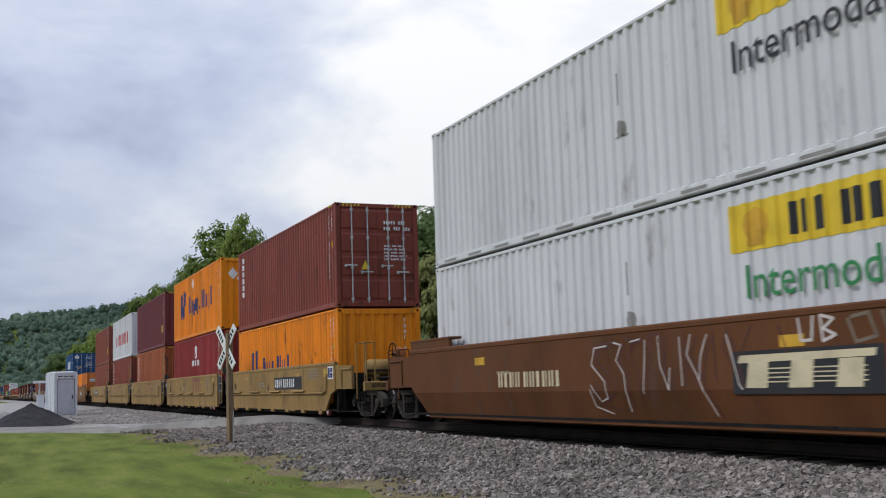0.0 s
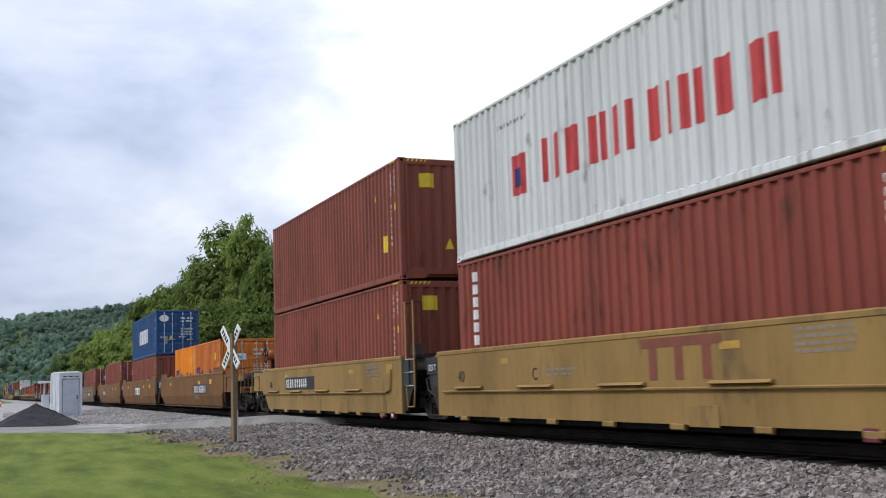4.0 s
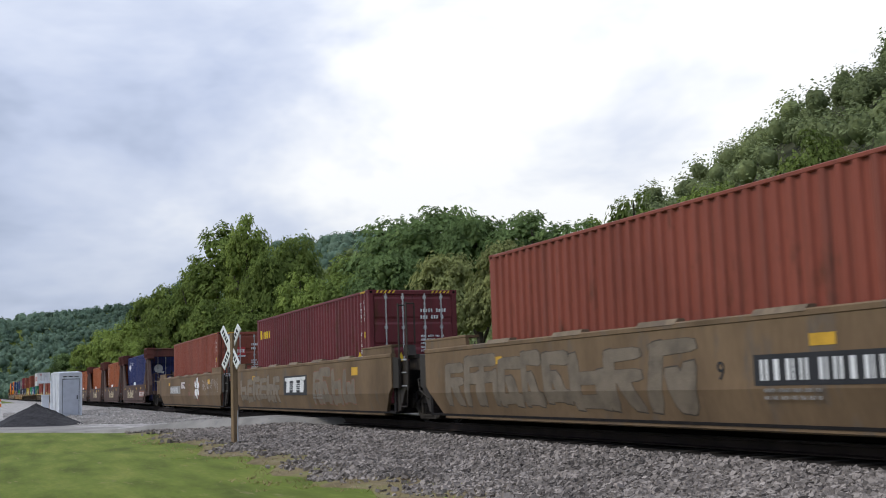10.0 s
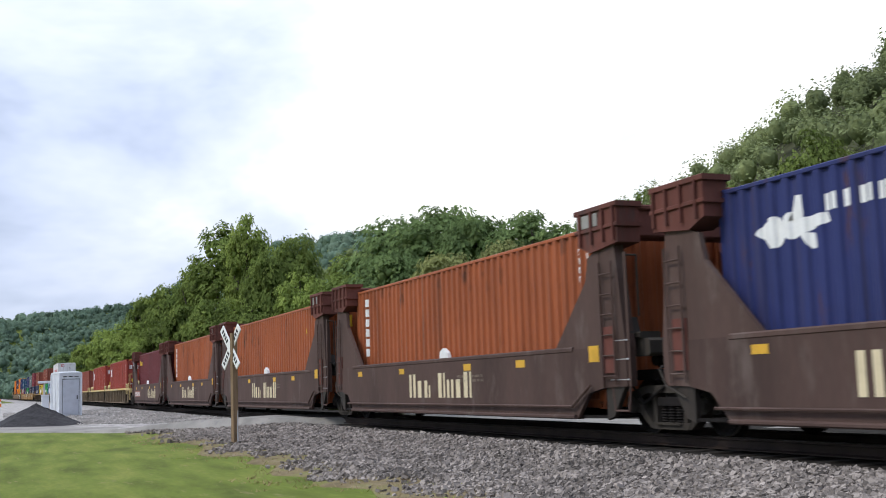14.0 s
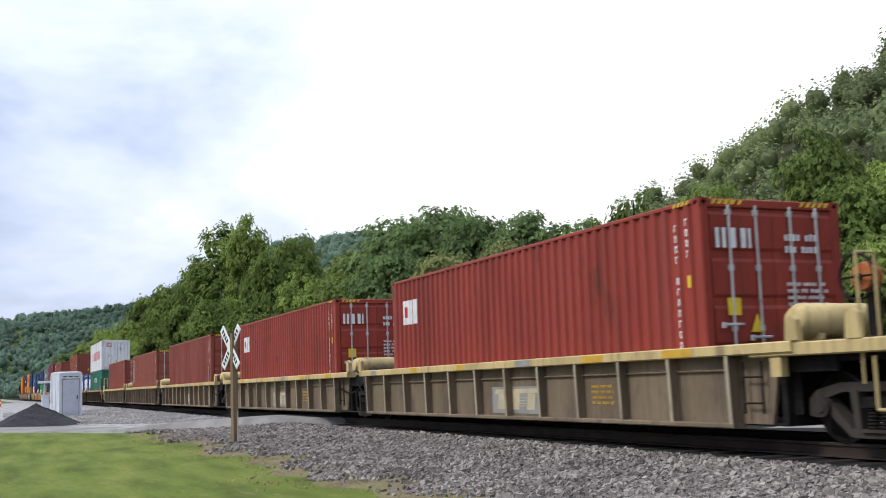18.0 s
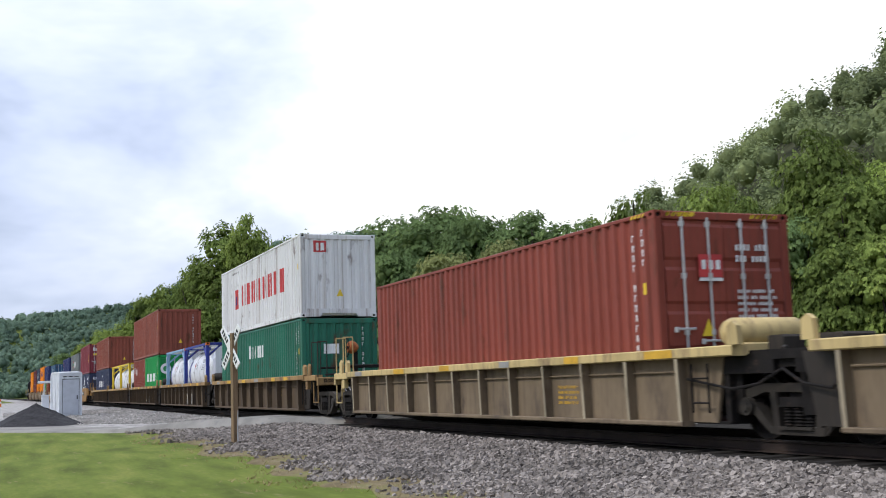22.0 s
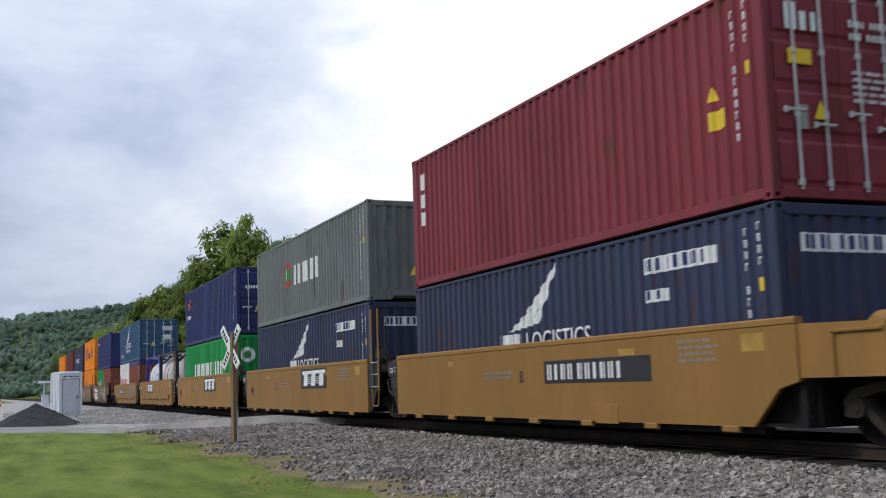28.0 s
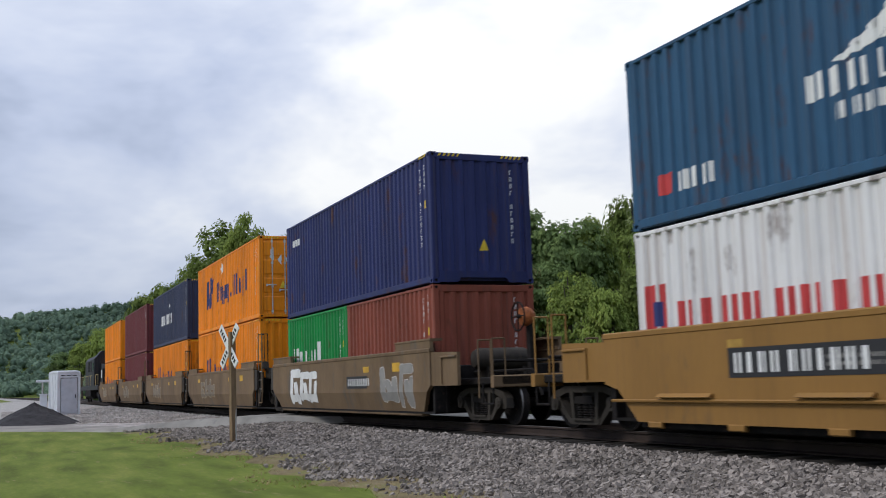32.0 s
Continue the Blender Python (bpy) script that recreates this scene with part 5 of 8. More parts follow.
def well_car(kind, half, paint_name, front, rear, seed, reach=(1.35, 1.35)):
    """One unit of a well car. half: half its pitch. front, rear: 'artic' with a shared bogie, 'joint' without one, or 'end'."""
    r = random.Random(seed)
    m = P[paint_name]
    car = thing("well_car", CAR_WORDS[kind], "rail car", "well cars of the train")
    E = half - 1.1  # end of the well
    if kind in ("w40", "w53"):
        y, top = (1.50, 1.43) if kind == "w40" else (1.58, 1.50)
        cut = [[(E, 0.74), (E - 0.35, 0.66), (E - 0.85, 0.20)] if front == "end" else [(E, 0.20)], [(-E + 0.85, 0.20), (-E + 0.35, 0.66), (-E, 0.74)] if rear == "end" else [(-E, 0.20)]]
        poly = [(-E, top), (E, top)] + cut[0] + cut[1]
        for sx, mode in ((1, front), (-1, rear)):
            if mode == "end":
                for sy in (-1, 1):
                    # Added dark plate blocks the daylight between the cut sill and the bogie.
                    part("end_web", Shape().prism([(sx * (E - 0.9), 0.22), (sx * (E + 0.05), 0.22), (sx * (E + 0.05), 0.80), (sx * (E - 0.9), 0.80)], 1, *sorted((sy * 1.18, sy * 1.24))), IRON, car)
        for sy in (-1, 1):
            if kind == "w40":
                part("side_sill", Shape().prism(poly, 1, *sorted((sy * (y - 0.07), sy * y))), m, car)
            else:
                s = Shape().prism([(-E, top), (E, top), (E, 0.80), (E - 0.2, 0.66), (-E + 0.2, 0.66), (-E, 0.80)], 1, *sorted((sy * (y - 0.08), sy * y)))
                xa, xb, za, zb = E - 0.2, E - 0.75, 0.66, 0.16  # the lower half leans inwards
                v = [(-xa, sy * y, za), (xa, sy * y, za), (xb, sy * (y - 0.13), zb), (-xb, sy * (y - 0.13), zb)]
                v += [(p[0], p[1] - sy * 0.08, p[2]) for p in v]
                f = [(0, 3, 2, 1), (4, 5, 6, 7), (0, 1, 5, 4), (1, 2, 6, 5), (2, 3, 7, 6), (3, 0, 4, 7)]
                s.add(v, f if sy > 0 else [q[::-1] for q in f])
                part("side_sill", s, m, car)
            part("top_chord", Shape().bar(-E, E, *sorted((sy * (y - 0.11), sy * (y + 0.012))), top - 0.03, top + 0.07, 0.02), m, car)
            part("bottom_chord", Shape().bar(-E + 0.8, E - 0.8, *sorted((sy * (y - 0.3), sy * (y - 0.10))), 0.10 if kind == "w40" else 0.14, 0.235, 0.02), m if kind == "w53" else IRON, car)
            for sx in (-1, 1):
                if kind == "w53":
                    a, b = sorted((sx * (E - 2.1), sx * E))
                    part("end_guide", Shape().prism([(a, top + 0.07), (b, top + 0.07), (b - 0.02, top + 0.26), (a + 0.02, top + 0.24)], 1, *sorted((sy * (y - 0.09), sy * (y - 0.02)))).bar(a, b, *sorted((sy * (y - 0.30), sy * (y - 0.01))), top + 0.22, top + 0.27, 0.01), m, car)
                outer = (front if sx > 0 else rear) == "end"
                a, b = sorted((sx * (E - 0.05), sx * (E + (1.35 if outer else 0.38))))
                part("corner_plate", Shape().prism([(a, 0.78), (b, 0.78), (b, top - 0.06), (a, top - 0.02)], 1, *sorted((sy * (y - 0.1), sy * (y - 0.03)))), m if outer else P["slate" if kind == "w40" else "darkplate"], car)
                if outer:
                    part("plate_frame", Shape().bar(*sorted((sx * (E + 0.55), sx * (E + 1.32))), *sorted((sy * (y - 0.03), sy * (y + 0.005))), top - 0.16, top - 0.12, 0.008).bar(*sorted((sx * (E + 0.55), sx * (E + 0.6))), *sorted((sy * (y - 0.03), sy * (y + 0.005))), 0.82, top - 0.16, 0.008), m, car)
        if kind == "w40":
            foot = shared(("pad",), lambda s: s.bar(-0.16, 0.16, -0.03, 0.03, 0.12, 0.21, 0.015))
            for k in range(7):
                part("pad", foot, m, car, at=pose(-E + 1.3 + k * (2 * E - 2.6) / 6, -1.49, 0))
            for x in (E - 1.35, E - 0.62) if paint_name == "sill" else ():
                b = part("jack_box", Shape().bar(x - 0.11, x + 0.11, -1.515, -1.44, 0.08, 0.235, 0.01), P["maroon"], car, "small red-brown box with a pale plate")
                part("box_plate", Shape().box(x - 0.07, x + 0.07, -1.519, -1.516, 0.13, 0.20), INK["tagwhite"], b)
            part("access_plate", Shape().bar(E - 4.6, E - 3.95, -1.508, -1.49, 0.17, 0.46, 0.004), m, car)
            if paint_name == "sill":
                part("air_pipe", Shape().path([(-E + 0.3, -1.535, 0.68), (E - 1.0, -1.535, 0.68), (E - 0.7, -1.535, 0.75), (E - 0.6, -1.535, 1.2)], 0.022), m, car)
                tread = shared(("tread",), lambda s: s.prism([(-1.60, 0.74), (-1.53, 0.78), (-1.51, 0.78), (-1.51, 0.72)], 0, -0.62, 0.62))
                for k in range(4):
                    part("tread", tread, m, car, at=pose(-E + 1.6 + k * 2.75, 0, 0))
        part("well_floor", Shape().box(-E, E, -y + 0.09, y - 0.09, 0.20, 0.24).bar(-E, -E + 0.12, -y + 0.1, y - 0.1, 0.2, 1.2, 0.02).bar(E - 0.12, E, -y + 0.1, y - 0.1, 0.2, 1.2, 0.02), IRON, car)
        gold = [rect(-E * 0.62, 1.16, 0.42, 0.14), rect(E * 0.35, 1.14, 0.42, 0.14), rect(E * 0.66, 1.12, 0.5, 0.2)] if kind == "w53" else [rect(-E * 0.55, 1.17, 0.3, 0.1), rect(E * 0.42, 1.17, 0.42, 0.1), rect(E * 0.85, 1.12, 0.42, 0.22)]
        for g in gold:
            part("reflector_patch", Shape().add([(p[0], -y - 0.004, p[1]) for p in g], [(0, 1, 2, 3)]), INK["gold" if kind == "w53" else "fadedgold"], car, "yellow reflective patch")
    elif kind == "tub":
        short = 0.80 if half > 8 else 0.30  # the well ends short of the front joint
        A, B = -E, E - short
        led = P["ledge"] if m == P["tub"] else P["ledgedark"]
        for sy in (-1, 1):
            part("side_sheet", Shape().prism([(A, 1.12), (B, 1.12), (B, 0.22), (A, 0.22)], 1, *sorted((sy * 1.22, sy * 1.27))), m, car)
            part("top_ledge", Shape().bar(A - 0.4, E + 0.4, *sorted((sy * 1.20, sy * 1.45)), 1.08, 1.22, 0.015), led, car, "worn yellow ledge with bare patches")
            part("bottom_chord", Shape().bar(A, B, *sorted((sy * 1.2, sy * 1.42)), 0.16, 0.23, 0.015), m, car)
            rib = shared(("rib", sy), lambda s: s.prism([(sy * 1.27, 0.22), (sy * 1.40, 0.22), (sy * 1.43, 1.08), (sy * 1.27, 1.08)], 0, -0.022, 0.022))
            edge = shared(("rib_edge", sy), lambda s: s.prism([(sy * 1.40, 0.22), (sy * 1.412, 0.22), (sy * 1.442, 1.08), (sy * 1.43, 1.08)], 0, -0.032, 0.032))
            n = int(round((B - A) / 1.36))
            for k in range(n + 1):
                part("rib", rib, m, car, at=pose(A + 0.05 + k * (B - A - 0.1) / n, 0, 0))
                part("rib_edge", edge, P["ribedge"] if m == P["tub"] else m, car, "worn bare edge of a rib", pose(A + 0.05 + k * (B - A - 0.1) / n, 0, 0))
            for sx in (-1, 1):
                e0 = B if sx > 0 else A
                a, b = sorted((e0, sx * (E + 0.9)))
                # Most end webs take dark paint to stand for the unlit gap at the joint.
                part("end_web", Shape().prism([(e0 - sx * 0.05, 0.22), (e0 + sx * 0.55, 0.22), (e0 + sx * 0.75, 1.10), (e0 - sx * 0.05, 1.10)], 1, *sorted((sy * 1.19, sy * 1.24))), m if sx > 0 and half > 8 else P["darkplate"], car)
                # Added dark plate stands in for the black void beside the bogie.
                part("inner_web", Shape().box(*sorted((e0 - sx * 0.1, e0 + sx * 0.95)), *sorted((sy * 1.08, sy * 1.11)), 0.34, 1.06), IRON, car)
                part("corner_plate", Shape().prism([(a, 0.85), (b, 0.85), (b, 1.10), (a, 1.10)], 1, *sorted((sy * 1.15, sy * 1.22))), IRON, car)
                part("lift_lug", Shape().prism([(sx * (E + 0.30), 1.22), (sx * (E + 0.52), 1.22), (sx * (E + 0.50), 1.46), (sx * (E + 0.41), 1.52), (sx * (E + 0.32), 1.46)], 1, *sorted((sy * 1.36, sy * 1.44))), led, car)
        part("well_floor", Shape().box(-E, E, -1.22, 1.22, 0.20, 0.24).bar(-E, -E + 0.1, -1.2, 1.2, 0.2, 1.1, 0.02).bar(E - 0.1, E, -1.2, 1.2, 0.2, 1.1, 0.02), IRON, car)
        part("air_pipe", Shape().path([(A + 0.1, -1.30, 0.90), (B - 0.1, -1.30, 0.90)], 0.014), m, car)
        ladder(car, B + 0.15, -1.33, 0.35, 1.0, 0.36)
        for k in range(6):
            x = -E + (k + r.uniform(0.1, 0.5)) * 2 * E / 6
            part("reflector_patch", Shape().add([(p[0], -1.455, p[1]) for p in rect(x, 1.095, r.uniform(0.3, 0.7), 0.11)], [(0, 1, 2, 3)]), INK["gold" if k % 3 else "grey"], car, "worn reflective patch")
    else:
        poly = [(-E, 1.32), (E, 1.32), (E, 0.70), (E - 0.45, 0.62), (E - 0.85, 0.22), (-E + 0.85, 0.22), (-E + 0.45, 0.62), (-E, 0.70)]
        for sy in (-1, 1):
            part("side_sill", Shape().prism(poly, 1, *sorted((sy * 1.43, sy * 1.5))), m, car)
            part("top_chord", Shape().bar(-E + 0.9, E - 0.9, *sorted((sy * 1.38, sy * 1.512)), 1.27, 1.36, 0.02), m, car)
            part("bottom_chord", Shape().bar(-E + 0.85, E - 0.85, *sorted((sy * 1.35, sy * 1.56)), 0.22, 0.29, 0.02), m, car)
            for sx in (-1, 1):
                a = sx * E
                g = [(a, 1.30), (a, 2.85), (a - sx * 0.35, 2.72), (a - sx * 0.45, 2.35), (a - sx * 1.55, 1.30)]
                part("gusset", Shape().prism(g, 1, *sorted((sy * 1.40, sy * 1.48))), m, car)
                w = 1.25 if (front if sx > 0 else rear) == "end" else 0.62
                part("column", Shape().prism([(a - sx * 0.1, 2.86), (a + sx * 0.42, 2.86), (a + sx * w, 1.30), (a + sx * w, 0.72), (a - sx * 0.1, 0.70)], 1, *sorted((sy * 1.30, sy * 1.47))), m, car)
                part("head_box", Shape().prism([(a - sx * 0.55, 3.45), (a - sx * 0.55, 2.92), (a - sx * 0.2, 2.78), (a + sx * 0.62, 2.86), (a + sx * 0.62, 3.45)], 1, *sorted((sy * 1.12, sy * 1.52)))
                     .bar(*sorted((a - sx * 0.6, a + sx * 0.66)), *sorted((sy * 1.08, sy * 1.55)), 3.10, 3.16, 0.01).bar(*sorted((a - sx * 0.6, a + sx * 0.66)), *sorted((sy * 1.08, sy * 1.55)), 3.40, 3.48, 0.01), P["headred"], car)
                part("brake_panel", Shape().bar(*sorted((a + sx * 0.02, a + sx * 0.34)), *sorted((sy * 1.47, sy * 1.50)), 0.92, 1.62, 0.008), P["headred"], car, "dull red panel on the column")
                for q in (-0.42, -0.08, 0.26, 0.56):
                    part("head_rib", shared(("head_rib",), lambda s: s.bar(-0.02, 0.02, -0.03, 0.03, 2.90, 3.42, 0.006)), P["headred"], car, at=pose(a + sx * q, sy * 1.545, 0))
                ladder(car, min(a + sx * 0.05, a + sx * 0.4), sy * 1.53, 0.75, 2.6, 0.35, m)
        for sx in (-1, 1):
            a = sx * E
            part("cross_beam", Shape().bar(*sorted((a + sx * 0.1, a + sx * 0.55)), -1.12, 1.12, 2.95, 3.42, 0.03).bar(*sorted((a + sx * 0.02, a + sx * 0.6)), -1.12, 1.12, 3.36, 3.44, 0.02), P["headred"], car)
        part("hatch_cap", Shape().prism([(0.1, 1.36), (0.55, 1.36), (0.50, 1.46), (0.30, 1.56), (0.12, 1.50)], 1, -1.50, -1.42), INK["white"], car, "white-painted cap on the sill")
        part("air_pipe", Shape().path([(-E + 0.6, -1.56, 0.42), (E - 0.9, -1.56, 0.42), (E - 0.3, -1.56, 0.75)], 0.024), m, car)
        part("well_floor", Shape().box(-E, E, -1.42, 1.42, 0.24, 0.28), IRON, car)
        for g in (rect(-E * 0.8, 1.08, 0.32, 0.12), rect(-E * 0.35, 1.08, 0.32, 0.12), rect(E * 0.2, 1.08, 0.35, 0.13), rect(E * 0.55, 1.08, 0.35, 0.13), rect(E - 0.4, 1.1, 0.3, 0.25)):
            part("reflector_patch", Shape().add([(p[0], -1.504, p[1]) for p in g], [(0, 1, 2, 3)]), INK["gold"], car, "yellow reflective patch")
    short = (0.80 if half > 8 else 0.30) if kind == "tub" else 0.0
    for mode, d in ((front, 1), (rear, -1)):
        if mode in ("artic", "joint"):
            if kind == "tub":
                ribbed_joint(car, E - short if d > 0 else -E, d * E, d, led, P["ledge"] if m == P["tub"] else P["gear"])
            else:
                artic(car, d * E, d, m)
            if mode == "artic":
                bogie(car, d * half)
        else:
            end_gear(car, d * E - (short if d > 0 else 0.0), d, m, half, reach[0 if d > 0 else 1], kind, d > 0)
            bogie(car, d * (half + 0.28))
    return car


# ---- the train, from its head to its tail: place, kind, half pitch, paint, ends, loads ----
FLOOR = 0.37
HC, STD = 2.896, 2.591
L53, L40, L20 = 16.15, 12.192, 6.058
# a load: (offset along, tier, length, height, colour, description, end with the doors, marks)
FIVE_UNITS_FIRST = [
    (-13.3, "w53", 9.9, "sillbrown", "end", "end", [(0, 0, L53, HC, "jbwhite", "white 53-foot ribbed container with a yellow sign", "rear", "jb1"), (0, 1, L53, HC, "jbwhite", "white 53-foot ribbed container with a yellow sign", "rear", "jb2")]),
    (-34.5, "w40", 7.75, "sill", "end", "artic", [(0, 0, L40, STD, "orange", "bright orange ribbed container with dark blue lettering", "rear", "hl_low"), (0, 1, L40, HC, "brown", "red-brown ribbed container with barred doors", "front", "triton")]),
    (-50.0, "w40", 7.75, "sill", "joint", "artic", [(0, 0, L40, HC, "red", "dark red ribbed container with a white emblem", "rear", "magellan"), (0, 1, L40, HC, "orange", "bright orange ribbed container with dark blue lettering", "rear", "hl")]),
    (-65.5, "w40", 7.75, "sill", "joint", "artic", [(0, 0, L40, HC, "rust", "rust-orange ribbed container with upright lettering", "rear", "triton"), (0, 1, L40, HC, "maroon", "dark maroon ribbed container with yellow notices", "rear", "notice")]),
    (-81.05, "w40", 7.75, "sill", "joint", "artic", [(0, 0, L40, HC, "brown", "red-brown ribbed container with upright lettering", "rear", "triton"), (0, 1, L40, HC, "white", "white ribbed container with red lettering", "rear", "ym")]),
    (-96.5, "w40", 7.75, "sill", "joint", "end", [(0, 0, L40, HC, "brown2", "plain red-brown ribbed steel container", "rear", "notice"), (0, 1, L40, HC, "brown2", "plain red-brown ribbed steel container", "rear", "notice")]),
]
LONG_UNITS = [
    (-118.0, "w53", 9.75, "sill53", "end", "artic", [(3.06, 0, L20, STD, "orange2", "faded orange 20-foot container with blue lettering", "front", "hl20"), (-3.06, 0, L20, STD, "orange", "orange 20-foot container with blue lettering", "front", "hl20")]),
    (-137.55, "w53", 9.75, "sill53", "joint", "artic", [(0, 0, L40, STD, "brown2", "plain red-brown ribbed steel container", "rear", "plain"), (0, 1, L40, STD, "blue", "blue ribbed container with bold white lettering", "front", "italia")]),
    (-157.1, "w53", 9.75, "sill53", "joint", "end", [(0, 0, L40, HC, "brown2", "red-brown ribbed container with a red door sign", "front", "tal")]),
    (-180.6, "w53", 9.75, "sillgrey", "end", "artic", [(0, 0, L40, HC, "brown2", "red-brown ribbed container with a red door sign", "front", "tal")]),
    (-200.0, "w53", 9.75, "sillgrey", "joint", "artic", [(0, 0, L40, HC, "maroon", "maroon ribbed container with a small yellow name", "front", "touax")]),
    (-219.45, "w53", 9.75, "sillgrey", "joint", "end", [(0, 0, L40, HC, "brown2", "red-brown ribbed container with a red door sign", "front", "tal")]),
]
BULKHEAD_UNITS = [
    (-241.4, "sl", 7.65, "sealand", "end", "artic", [(0, 0, L40, HC, "royal", "navy blue ribbed container with a white beast emblem", "front", "cronos")]),
    (-256.7, "sl", 7.65, "sealand", "joint", "artic", [(0, 0, L40, HC, "rust", "rust-orange ribbed container with upright lettering", "rear", "triton")]),
    (-272.0, "sl", 7.65, "sealand", "joint", "artic", [(0, 0, L40, HC, "rust", "plain rust-orange ribbed steel container", "rear", "notice")]),
    (-287.3, "sl", 7.65, "sealand", "joint", "artic", [(0, 0, L40, HC, "rust", "rust-orange ribbed container with upright lettering", "rear", "triton")]),
    (-302.6, "sl", 7.65, "sealand", "joint", "end", [(0, 0, L40, HC, "maroon", "maroon ribbed container with a small yellow name", "rear", "touax")]),
]
RIBBED_UNITS_FIRST = [
    (-322.6, "tub", 8.7, "tub", "end", "artic", [(0, 0, L40, HC, "cai", "bright red ribbed container with a white emblem", "front", "cai")]),
    (-339.6, "tub", 8.7, "tub", "joint", "artic", [(0.2, 0, L40, HC, "cai", "bright red ribbed container with a white emblem", "front", "cai")]),
    (-357.5, "tub", 8.7, "tub", "joint", "artic", [(-0.1, 0, L40, HC, "brown", "red-brown ribbed container with a red door sign", "front", "tal")]),
    (-375.1, "tub", 8.7, "tub", "joint", "artic", [(0, 0, L40, HC, "brown2", "red-brown ribbed container with upright lettering", "front", "triton")]),
    (-392.5, "tub", 8.7, "tub", "joint", "end", [(0, 0, L40, HC, "brown", "red-brown ribbed container with a red door sign", "front", "tal")]),
]
RIBBED_UNITS_SECOND = [
    (-411.65, "tub", 7.75, "tubdark", "end", "artic", [(0, 0, L40, STD, "pine", "dark green ribbed container with white lettering", "rear", "capital"), (0, 1, L40, STD, "oldwhite", "rust-stained white container with red lettering", "rear", "ym")]),
    (-427.57, "tub", 7.75, "tubdark", "joint", "artic", [(3.06, 0, L20, STD, "tankwhite", "frameblue", "twin", ""), (-3.06, 0, L20, STD, "tankwhite", "framepale", "single", "")]),
    (-443.07, "tub", 7.75, "tubdark", "joint", "artic", [(3.06, 0, L20, STD, "green", "bright green 20-foot container with white lettering", "front", "ever20"), (-3.06, 0, L20, STD, "brown", "short red-brown 20-foot steel container", "rear", "patch"), (0, 1, L40, STD, "brown2", "plain red-brown ribbed steel container", "rear", "plain")]),
    (-458.4, "tub", 7.75, "tubdark", "joint", "artic", [(3.06, 0, L20, STD, "tankwhite", "frameyellow", "", ""), (-3.06, 0, L20, STD, "tankwhite", "frameyellow", "", "")]),
    (-473.6, "tub", 7.75, "tubdark", "joint", "end", [(0, 0, L40, STD, "navy", "navy blue ribbed container with white lettering", "rear", "cma"), (0, 1, L40, STD, "brown2", "plain red-brown ribbed steel container", "rear", "plain")]),
]
FIVE_UNITS_SECOND = [
    (-494.1, "w40", 7.75, "sillnew", "end", "artic", [(0, 0, L40, STD, "navy", "navy blue ribbed container with a white wing emblem", "rear", "nyk"), (0, 1, L40, HC, "wine", "maroon ribbed container with white lettering and barred doors", "front", "tex")]),
    (-509.5, "w40", 7.75, "sillnew", "joint", "artic", [(0, 0, L40, STD, "navy", "navy blue ribbed container with a white wing emblem", "rear", "nyk"), (0, 1, L40, STD, "grey", "grey ribbed container with a shield and white lettering", "rear", "mol")]),
    (-525.2, "w40", 7.75, "sillnew", "joint", "artic", [(0, 0, L40, STD, "green", "bright green ribbed container with bold white lettering", "rear", "ever"), (0, 1, L40, STD, "royal", "royal blue ribbed container with an orange star emblem", "front", "xines")]),
    (-540.68, "w40", 7.75, "sillnew", "joint", "artic", [(3.06, 0, L20, STD, "tanksteel", "frameblack", "orange", ""), (-3.06, 0, L20, STD, "tankwhite", "frameblue", "single", "")]),
    (-556.3, "w40", 7.75, "sillnew", "joint", "end", [(3.06, 0, L20, STD, "brown2", "short red-brown 20-foot steel container", "rear", "tarp"), (-3.06, 0, L20, STD, "oldwhite", "dirty white 20-foot container with red lettering", "rear", "ym20"), (0, 1, L40, STD, "teal", "teal blue ribbed container with a white wing emblem", "front", "nykteal")]),
]
TAIL_UNITS = [
    (-576.4, "w53", 7.75, "sillgrey", "end", "artic", [(3.06, 0, L20, STD, "brown2", "short red-brown 20-foot steel container", "rear", "plain"), (-3.06, 0, L20, STD, "green", "green 20-foot container with white lettering", "rear", "uasc"), (0, 1, L40, HC, "royal", "royal blue ribbed container with a small name", "rear", "smallname")]),
    (-592.3, "w53", 7.75, "sillgrey", "joint", "artic", [(0, 0, L40, HC, "orange", "orange ribbed container with dark lettering", "rear", "hl_low"), (0, 1, L40, HC, "orange", "orange ribbed container with dark lettering", "front", "hl")]),
    (-607.6, "w53", 7.75, "sillgrey", "joint", "artic", [(0, 0, L40, HC, "orange", "orange ribbed container with dark lettering", "rear", "hl_low"), (0, 1, L40, HC, "navy", "navy blue ribbed container with white lettering", "rear", "cma")]),
    (-623.0, "w53", 7.75, "sillgrey", "joint", "artic", [(0, 0, L40, HC, "maroon", "plain dark maroon ribbed container", "rear", "plain"), (0, 1, L40, HC, "maroon", "plain dark maroon ribbed container", "rear", "plain")]),
    (-638.6, "w53", 7.75, "sillgrey", "joint", "end", [(0, 0, L40, HC, "orange", "orange ribbed container with dark lettering", "rear", "hl_low"), (0, 1, L40, HC, "orange", "orange ribbed container with dark lettering", "rear", "plain")]),
]
TRAIN = FIVE_UNITS_FIRST + LONG_UNITS + BULKHEAD_UNITS + RIBBED_UNITS_FIRST + RIBBED_UNITS_SECOND + FIVE_UNITS_SECOND + TAIL_UNITS


